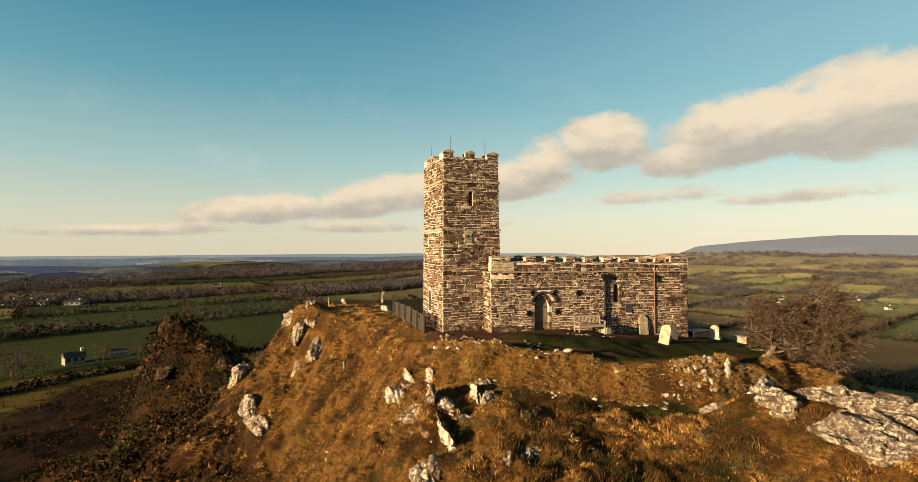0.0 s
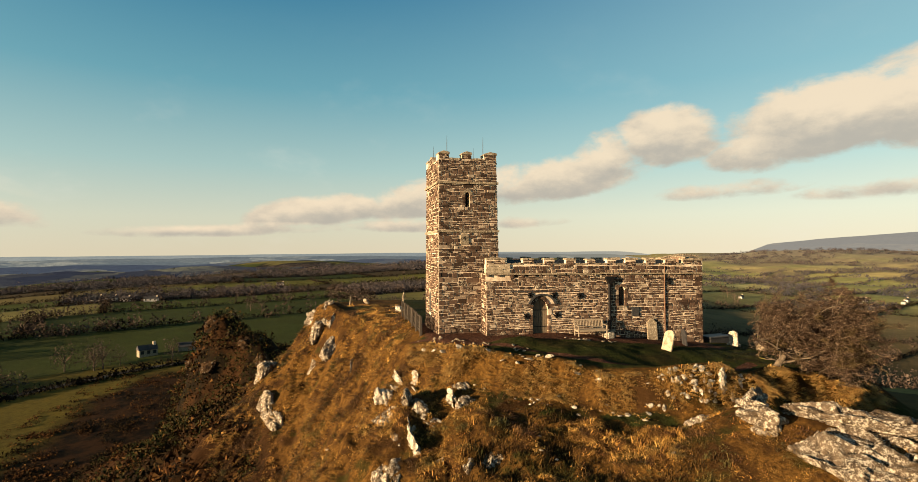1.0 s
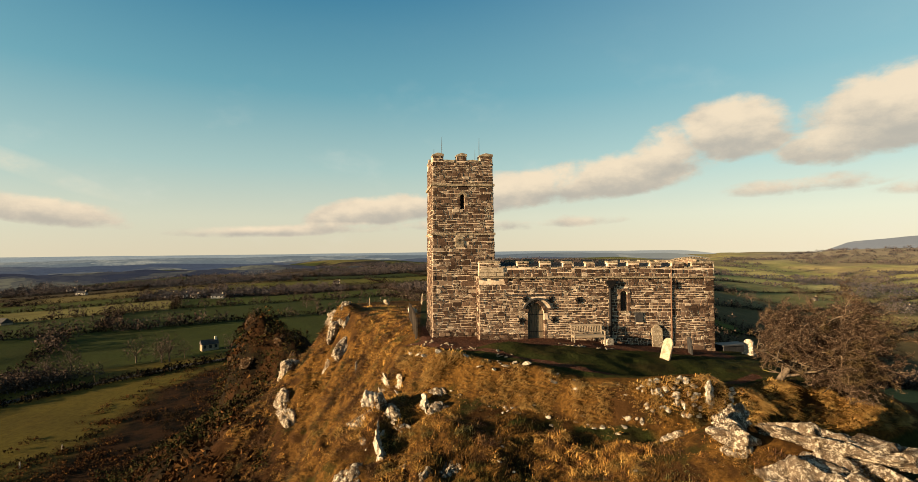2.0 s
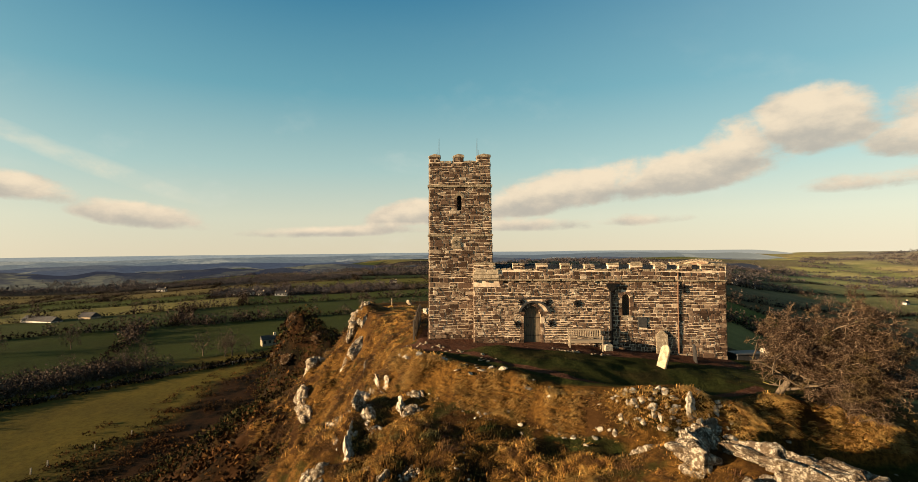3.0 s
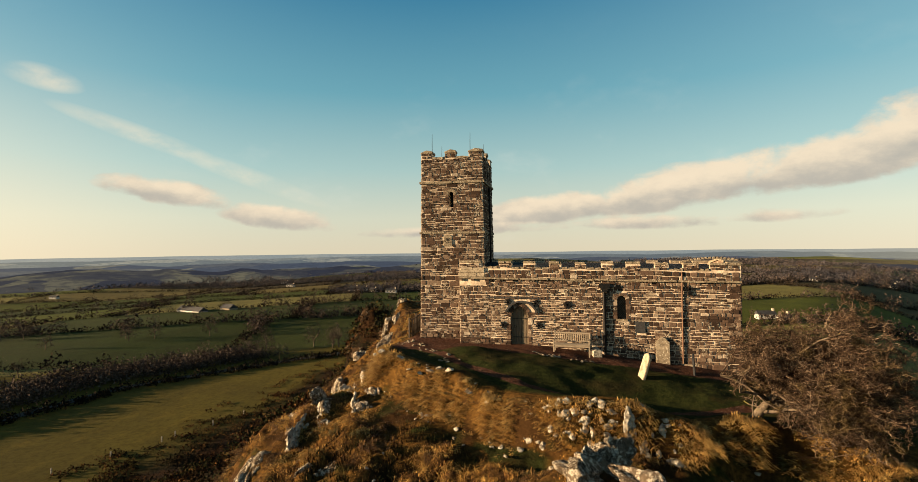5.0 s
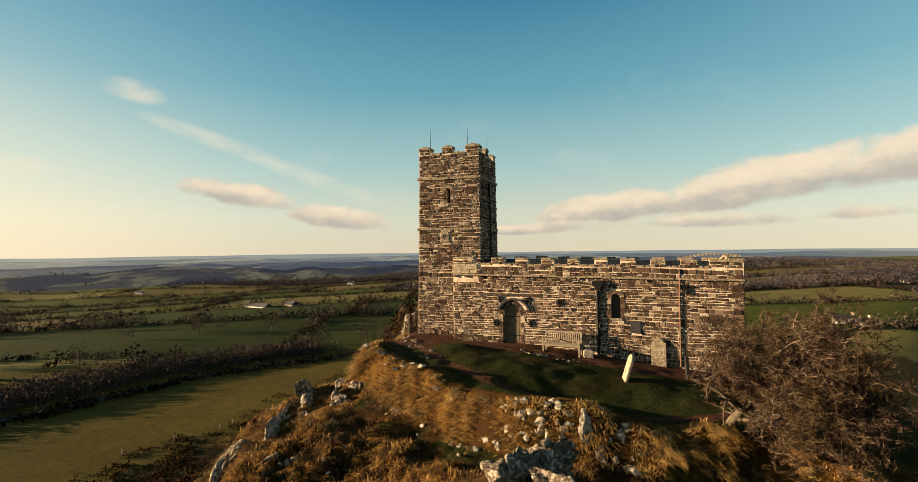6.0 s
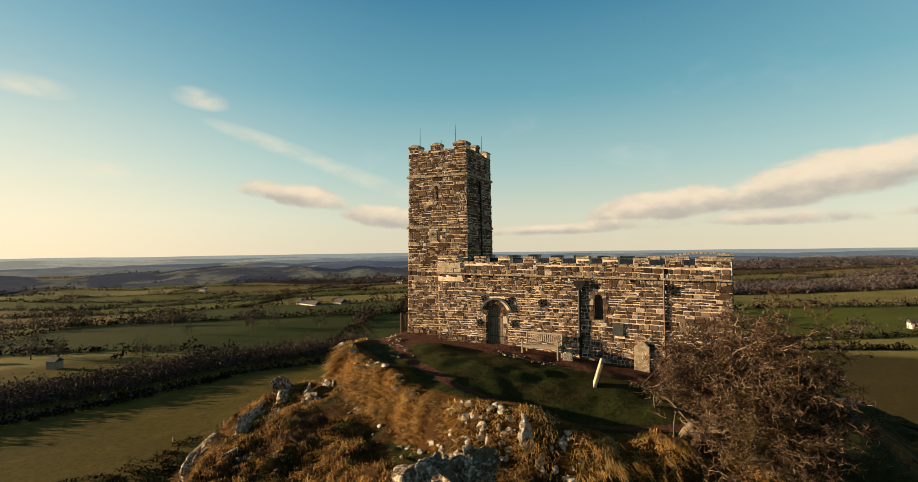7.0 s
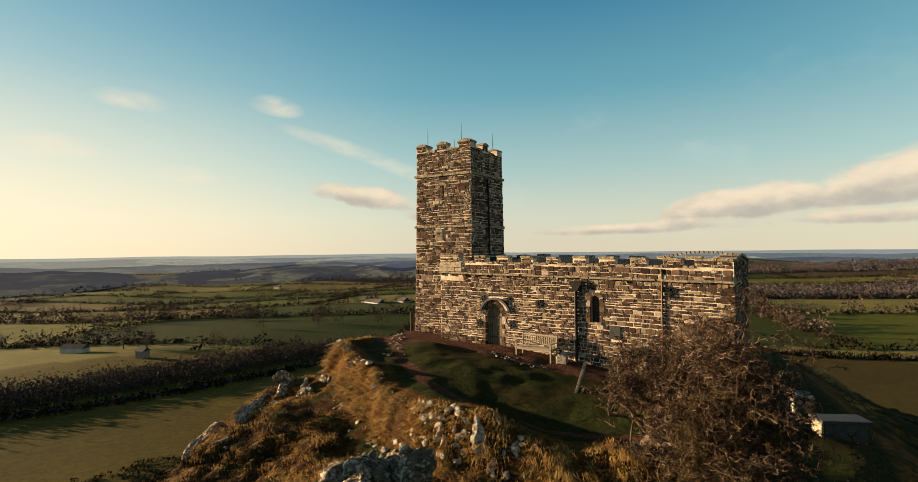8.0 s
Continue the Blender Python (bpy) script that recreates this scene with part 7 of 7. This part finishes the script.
def buildings():
    house(-71, 187, 5.4, 3.6, 2.4, 35, ASHLAR, "stone farmhouse with a slate roof and chimney")
    house(-60, 192, 5.4, 3.2, 1.7, 15, ASHLAR, "stone outbuilding beside the farmhouse", "barn", False, False)
    house(-232, 266, 25, 6, 1.1, -17, WHITE, "long low white-fronted barn with a dark roof", "barn", False, False)
    house(-212, 275, 10, 6, 1.4, -17, ASHLAR, "dull farm shed behind the long barn", "barn", False, False)
    for x, y, l, w, h, a in ((-185, 413, 12, 7, 4.5, 10), (-170, 402, 10, 6, 4, -20), (-152, 398, 14, 6, 4, 5), (-203, 428, 16, 8, 4, 0), (298, 233, 10, 6, 4.5, 20), (315, 236, 9, 6, 4.5, -30), (331, 233, 11, 6, 4.5, 50), (299, 195, 10, 6, 4.5, 0),
                             (240, 230, 10, 6, 4.5, 15), (237, 218, 9, 6, 4.5, -25), (250, 224, 11, 6, 4.5, 40), (277, 239, 9, 6, 4.5, 0), (262, 229, 10, 6, 4.5, 70), (287, 226, 9, 6, 4.5, 30), (136, 262, 9, 6, 4.2, 10), (144, 259, 9, 6, 4.2, 60), (159, 306, 12, 6, 4, 0),
                             (218, 261, 11, 6, 4.2, 30), (87, 250, 12, 6, 4, 10), (92, 243, 9, 5, 3.5, 40), (101, 247, 8, 5, 3.5, -10), (-330, 520, 14, 7, 4, 0), (-420, 640, 14, 7, 4, 40), (-90, 560, 12, 6, 4, 0), (-560, 420, 14, 7, 4, 10), (-520, 700, 14, 7, 4, 20)):
        if x > 100:
            x, y = 10 + (x - 10) * 1.9, 5 + (y - 5) * 1.9
        house(x, y, l * 0.62, w * 0.62, h * 0.55, a, WHITE, "small white-rendered house among the fields")
    house(-162, 85, 3.2, 2.8, 2.6, 20, ASHLAR, "small stone hut on the rough pasture", "hut", False, False)
    house(-197, 77, 9, 3.2, 2.0, 28, WHITE, "low pale field shed", "shed", False, False)
    # fence posts along the lower field
    post = mesh_from("post", [(x * 0.09, y * 0.09, z) for z in (-0.3, 1.1) for x, y in ((-1, -1), (1, -1), (1, 1), (-1, 1))], [(0, 1, 5, 4), (1, 2, 6, 5), (2, 3, 7, 6), (3, 0, 4, 7), (4, 5, 6, 7)], PALE)
    for x, y in ((-65, 80), (-64.8, 83), (-68, 72), (-71, 64), (-62, 90), (-60, 97), (-93, 135), (-70, 157)):
        ob = new("fence_post", post)
        ob.matrix_basis = pose(x, y, gz(x, y), 2, 3, 10)
        tagged(ob, "pale timber fence post in the pasture", "post", "fence posts in the pasture")


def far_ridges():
    """Three rings of low hills, fading into haze that is painted into their glow."""
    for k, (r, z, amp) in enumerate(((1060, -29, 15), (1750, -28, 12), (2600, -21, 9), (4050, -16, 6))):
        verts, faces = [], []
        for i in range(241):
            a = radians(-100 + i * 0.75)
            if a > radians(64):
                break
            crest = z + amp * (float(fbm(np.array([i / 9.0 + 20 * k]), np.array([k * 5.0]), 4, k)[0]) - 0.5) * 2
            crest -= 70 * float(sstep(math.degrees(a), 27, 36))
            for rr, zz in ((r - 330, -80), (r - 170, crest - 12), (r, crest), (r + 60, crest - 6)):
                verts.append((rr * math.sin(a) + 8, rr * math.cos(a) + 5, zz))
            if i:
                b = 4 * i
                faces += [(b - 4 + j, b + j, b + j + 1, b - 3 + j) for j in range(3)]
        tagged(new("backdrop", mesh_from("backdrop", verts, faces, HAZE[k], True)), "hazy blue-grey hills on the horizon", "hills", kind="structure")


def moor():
    """The long smooth moor on the north-eastern horizon, its haze painted as a grey glow."""
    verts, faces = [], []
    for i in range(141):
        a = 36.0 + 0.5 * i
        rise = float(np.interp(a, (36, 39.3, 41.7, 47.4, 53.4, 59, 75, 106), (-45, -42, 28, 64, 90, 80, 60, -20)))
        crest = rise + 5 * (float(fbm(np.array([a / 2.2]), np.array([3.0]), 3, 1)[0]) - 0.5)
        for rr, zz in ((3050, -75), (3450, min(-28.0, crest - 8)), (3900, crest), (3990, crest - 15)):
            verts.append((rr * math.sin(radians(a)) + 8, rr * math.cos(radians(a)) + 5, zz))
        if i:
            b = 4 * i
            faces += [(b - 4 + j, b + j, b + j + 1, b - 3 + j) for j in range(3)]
    tagged(new("backdrop", mesh_from("backdrop", verts, faces, HAZE[4], True)), "long smooth haze-grey moor on the horizon", "hills", kind="structure")


hedges()
woods()
far_ridges()
moor()
lane()
field_trees()
buildings()


# ---- rough growth on the hill ----
def blades(xs, ys, zs, heights, leans, width, seed, per, segs=2, spread=0.10, droop=0.5):
    """Tufts of bent blades: arrays of vertices and triangles."""
    rng = np.random.default_rng(seed)
    n = len(xs) * per
    X, Y, Z = np.repeat(xs, per) + rng.normal(0, spread, n), np.repeat(ys, per) + rng.normal(0, spread, n), np.repeat(zs, per)
    H = np.repeat(heights, per) * rng.uniform(0.5, 1.15, n)
    lean = np.repeat(leans, per, 0) + rng.normal(0, 0.38, (n, 2))
    a = rng.uniform(0, math.tau, n)
    w = width * rng.uniform(0.6, 1.4, n)
    side = np.stack([np.cos(a) * w, np.sin(a) * w, np.zeros(n)], 1)
    root = np.stack([X, Y, Z - 0.04], 1)
    bend = np.minimum(1.0, np.hypot(lean[:, 0], lean[:, 1]))
    mid = root + np.stack([lean[:, 0] * H * 0.42, lean[:, 1] * H * 0.42, H * (0.62 - 0.22 * bend)], 1)
    tip = root + np.stack([lean[:, 0] * H * 1.05, lean[:, 1] * H * 1.05, H * (1.0 - droop * bend)], 1)
    v = np.stack([root - side, root + side, mid - side * 0.8, mid + side * 0.8, tip], 1).reshape(-1, 3)
    k = np.arange(n)[:, None] * 5
    t = np.concatenate([k + np.array([[0, 1, 3]]), k + np.array([[0, 3, 2]]), k + np.array([[2, 3, 4]])])
    return v, t


def dark_patch(x, y):
    """Where low bilberry and heather take the place of the pale grass."""
    m = sstep(fbm(x / 1.7 + 3, y / 1.7 + 8, 3, 1), 0.43, 0.50)
    return m * sstep(x, 4.6, 6.0) * sstep(x, 16.2, 14.8) * sstep(y, 20.2, 19.0)


def grasses():
    rng = np.random.default_rng(23)
    # tussocks over the near slopes, thickest where the camera passes
    m, per = 19000, 7
    cx, cy = rng.uniform(-8, 26, m), rng.uniform(8.5, 45, m)
    n = m * per
    ox, oy = rng.normal(0, 0.13, n), rng.normal(0, 0.13, n)
    rise = np.repeat(rng.uniform(0.6, 1.4, m), per)
    x, y = np.repeat(cx, per) + ox, np.repeat(cy, per) + oy
    d, _ = brow_field(x, y)
    mound, patch = hummock(x, y), fbm(x / 1.6, y / 1.6, 3, 2)
    keep = (d > 0.15) & (d < np.where(y > 22, 9.0, 12)) & (mound > 0.40 + 0.16 * rng.random(n)) & (patch > 0.34) & (rng.random(n) < np.clip(1.9 - y / 38, 0.6, 1)) & (rib_height(x, y) < -1.0)
    keep |= (d < 0.2) & (x < 5.8) & (y > 28) & (patch > 0.4)
    keep &= rng.random(n) > 0.9 * dark_patch(x, y)
    keep &= ~((d > 0.45) & (d < 2.0) & (x > 7.5) & (x < 14.8) & (y < 21) & (rng.random(n) < 0.75)) & ~((x > 18.4) & (y < 19) & (d > 0.4))
    x, y, d, mound, ox, oy, rise = x[keep], y[keep], d[keep], mound[keep], ox[keep], oy[keep], rise[keep]
    z = ground_z(x, y)
    e = 0.4
    gx, gy = (ground_z(x + e, y, False) - ground_z(x - e, y, False)) / (2 * e), (ground_z(x, y + e, False) - ground_z(x, y - e, False)) / (2 * e)
    swirl = np.stack([fbm(x / 0.7, y / 0.7, 2, 1), fbm(x / 0.7 + 9, y / 0.7, 2, 3)], 1) - 0.5
    lean = np.clip(np.stack([-gx, -gy], 1) * 0.8, -1.0, 1.0) + np.array([[0.2, -0.1]]) + 2.2 * swirl + 4.5 * np.stack([ox, oy], 1)
    h = (0.09 + 0.17 * sstep(mound, 0.45, 0.85)) * rng.uniform(0.75, 1.2, len(x)) * rise
    v, t = blades(x, y, z, h, lean, np.repeat(0.008 + 0.0004 * np.clip(y - 18, 0, 25), 9), 24, 9, spread=0.08, droop=0.9)
    print("tussock", len(x), len(t))
    tagged(new("tussock_grass", tri_mesh("tussock_grass", v, t, TUSSOCK)), "long golden-brown winter tussock grass on the slopes", "grass", kind="stuff")
    # long grass hanging down the face of the bank
    n = 110000
    x, y = rng.uniform(4, 26.5, n), rng.uniform(15.5, 27, n)
    d, _ = brow_field(x, y)
    tuft = fbm(x / 0.5 + 5, y / 0.5, 2, 2)
    keep = (d > -0.22) & (d < np.where((x > 7) & (x < 14.5), 0.62, np.where(x > 19, 0.36, 0.5))) & (y < 25) & (tuft > 0.38) & ~((x > 13.9) & (x < 18.8) & (rng.random(n) < 0.55))
    x, y, d, tuft = x[keep], y[keep], d[keep], tuft[keep]
    z = ground_z(x, y)
    gx, gy = (ground_z(x + e, y, False) - ground_z(x - e, y, False)) / (2 * e), (ground_z(x, y + e, False) - ground_z(x, y - e, False)) / (2 * e)
    lean = np.clip(np.stack([-gx, -gy], 1) * 0.8, -1.0, 1.0) + rng.normal(0, 0.2, (len(x), 2))
    v, t = blades(x, y, z, (0.10 + 0.22 * sstep(tuft, 0.40, 0.75)) * rng.uniform(0.7, 1.1, len(x)), lean, 0.011, 27, 7, spread=0.06, droop=1.0)
    print("bank", len(x), len(t))
    tagged(new("bank_grass", tri_mesh("bank_grass", v, t, BANK)), "long golden grass hanging down the old bank", "grass", kind="stuff")
    # short turf on the summit
    n = 32000
    x, y = rng.uniform(5.5, 26, n), rng.uniform(17.5, 27, n)
    d, _ = brow_field(x, y)
    soil = path_mask(x, y)
    keep = (d < -0.1) & (soil < 0.35) & ~((x > 6.9) & (x < 22.3) & (y > 25.6))
    x, y = x[keep], y[keep]
    v, t = blades(x, y, ground_z(x, y), rng.uniform(0.03, 0.08, len(x)), rng.normal(0, 0.3, (len(x), 2)), 0.008, 25, 3, spread=0.06)
    print("turf", len(x), len(t))
    tagged(new("turf_grass", tri_mesh("turf_grass", v, t, TURF)), "short green turf of the churchyard", "grass", kind="stuff")


def gorse():
    """Dark bushes on the western flank: clouds of small leaves."""
    rnd = np.random.default_rng(31)
    rows = []
    n = 2400
    x, y = rnd.uniform(-75, 14, n), rnd.uniform(-2, 95, n)
    d, _ = brow_field(x, y)
    patch = fbm(x / 9, y / 9, 3, 1)
    keep = (d > 6) & (d < 60) & (patch > 0.46) & (x < 12) & ~((x > -4) & (y < 36))
    x, y, d = x[keep], y[keep], d[keep]
    near = [(-8.5, 41.0), (-9.8, 39.5), (-11, 44), (-13, 47), (-9, 47), (-11.5, 50), (-14, 50), (-6.8, 36.0), (-7.6, 38.2), (-16, 53), (-8.2, 51)] + [(-21 + 0.24 * k + 2.2 * math.sin(k * 2.4), 67.0 + 6.0 * math.sin(k * 1.7)) for k in range(56)]
    # low mats of bilberry and heather between the tussocks
    hx, hy = rnd.uniform(4.6, 15.5, 7000), rnd.uniform(11, 20, 7000)
    hd, _ = brow_field(hx, hy)
    ok = (hd > 1.3) & (rnd.random(7000) < dark_patch(hx, hy))
    hx, hy = hx[ok], hy[ok]
    v, t = brush(hx, hy, rnd.uniform(0.30, 0.42, len(hx)), rnd.uniform(0.10, 0.22, len(hx)), 35, 12, False, 0.35)
    tagged(new("heather_mat", tri_mesh("heather_mat", v, t, MAT)), "low dark mats of heather between the tussocks", "shrub", kind="stuff")
    # low heather and dead bracken all over the flank
    hx, hy = rnd.uniform(-70, 8, 15000), 160 * rnd.random(15000) ** 1.3
    hd, _ = brow_field(hx, hy)
    ok = (hd > 6.5) & (rnd.random(15000) < np.clip(1.3 - hd / 90, 0.25, 1)) & (fbm(hx / 5, hy / 5, 3, 2) > 0.42) & ~((hx > -4) & (hy < 36))
    hx, hy = hx[ok], hy[ok]
    v, t = clumps(hx, hy, rnd.uniform(0.4, 1.0, len(hx)), rnd.uniform(0.6, 1.4, len(hx)), 33, 26, 0.16)
    tagged(new("heather_scrub", tri_mesh("heather_scrub", v, t, BRACKEN)), "low rust-brown dead bracken and heather on the flank", "shrub", kind="stuff")
    x, y = np.concatenate([x, [p[0] for p in near]]), np.concatenate([y, [p[1] for p in near]])
    m = len(x)
    size = rnd.uniform(0.7, 1.9, m)
    per = 110
    a, c = rnd.uniform(0, math.tau, (m, per)), rnd.uniform(0.0, 1.0, (m, per))
    rr = np.sqrt(1 - c * c) * rnd.uniform(0.75, 1.08, (m, per))
    lump = 1 + 0.25 * np.sin(a * 3 + x[:, None]) * np.cos(c * 5 + y[:, None])
    P = np.stack([x[:, None] + size[:, None] * rr * lump * np.cos(a), y[:, None] + size[:, None] * rr * lump * np.sin(a), (ground_z(x, y) - 0.2)[:, None] + size[:, None] * 0.85 * c * lump], -1).reshape(-1, 3)
    q = len(P)
    s = np.repeat(size, per) * rnd.uniform(0.05, 0.11, q)
    u, w = rnd.normal(0, 1, (q, 3)), rnd.normal(0, 1, (q, 3)) + np.array([0, 0, 0.6])
    u, w = u / np.linalg.norm(u, axis=1, keepdims=True), w / np.linalg.norm(w, axis=1, keepdims=True)
    v = np.stack([P - u * s[:, None], P + u * s[:, None], P + w * s[:, None] * 1.5], 1).reshape(-1, 3)
    t = np.arange(q * 3).reshape(-1, 3)
    print("gorse", m, len(t))
    tagged(new("gorse_scrub", tri_mesh("gorse_scrub", v, t, GORSE)), "dark gorse and heather scrub on the flank", "shrub", kind="stuff")


grasses()
gorse()


# ---- loose pieces of the wall by the door ----
def loose_stones():
    rnd = random.Random(99)
    protos = []
    for i in range(24):
        pts = stone_outline(rnd, 1.0, 1.0, 0.0)
        verts = []
        for s, depth in ((1.0, -0.03), (1.0, 0.55), (0.88, 1.0)):
            verts += [(x * s, -depth, y * s) for x, y in pts]
        faces = [(r + i2, r + (i2 + 1) % 8, r + 8 + (i2 + 1) % 8, r + 8 + i2) for r in (0, 8) for i2 in range(8)] + [tuple(range(16, 24))]
        protos.append(mesh_from("stone", verts, faces, STONE))
    nave = [o for o in church.children if o.name.startswith("nave_wall")][0]
    for a, b, c, d in LOOSE_STONES:
        g = min(rnd.uniform(0.010, 0.022), 0.2 * (d - c))
        ob = new("stone", rnd.choice(protos))
        ob.parent = nave
        p = N_SOUTH.place((a + b) / 2, (c + d) / 2, 0)
        ob.matrix_basis = Matrix.Translation(p) @ Matrix.Diagonal((b - a - 2 * g, rnd.uniform(0.012, 0.05), d - c - 2 * g, 1))


loose_stones()
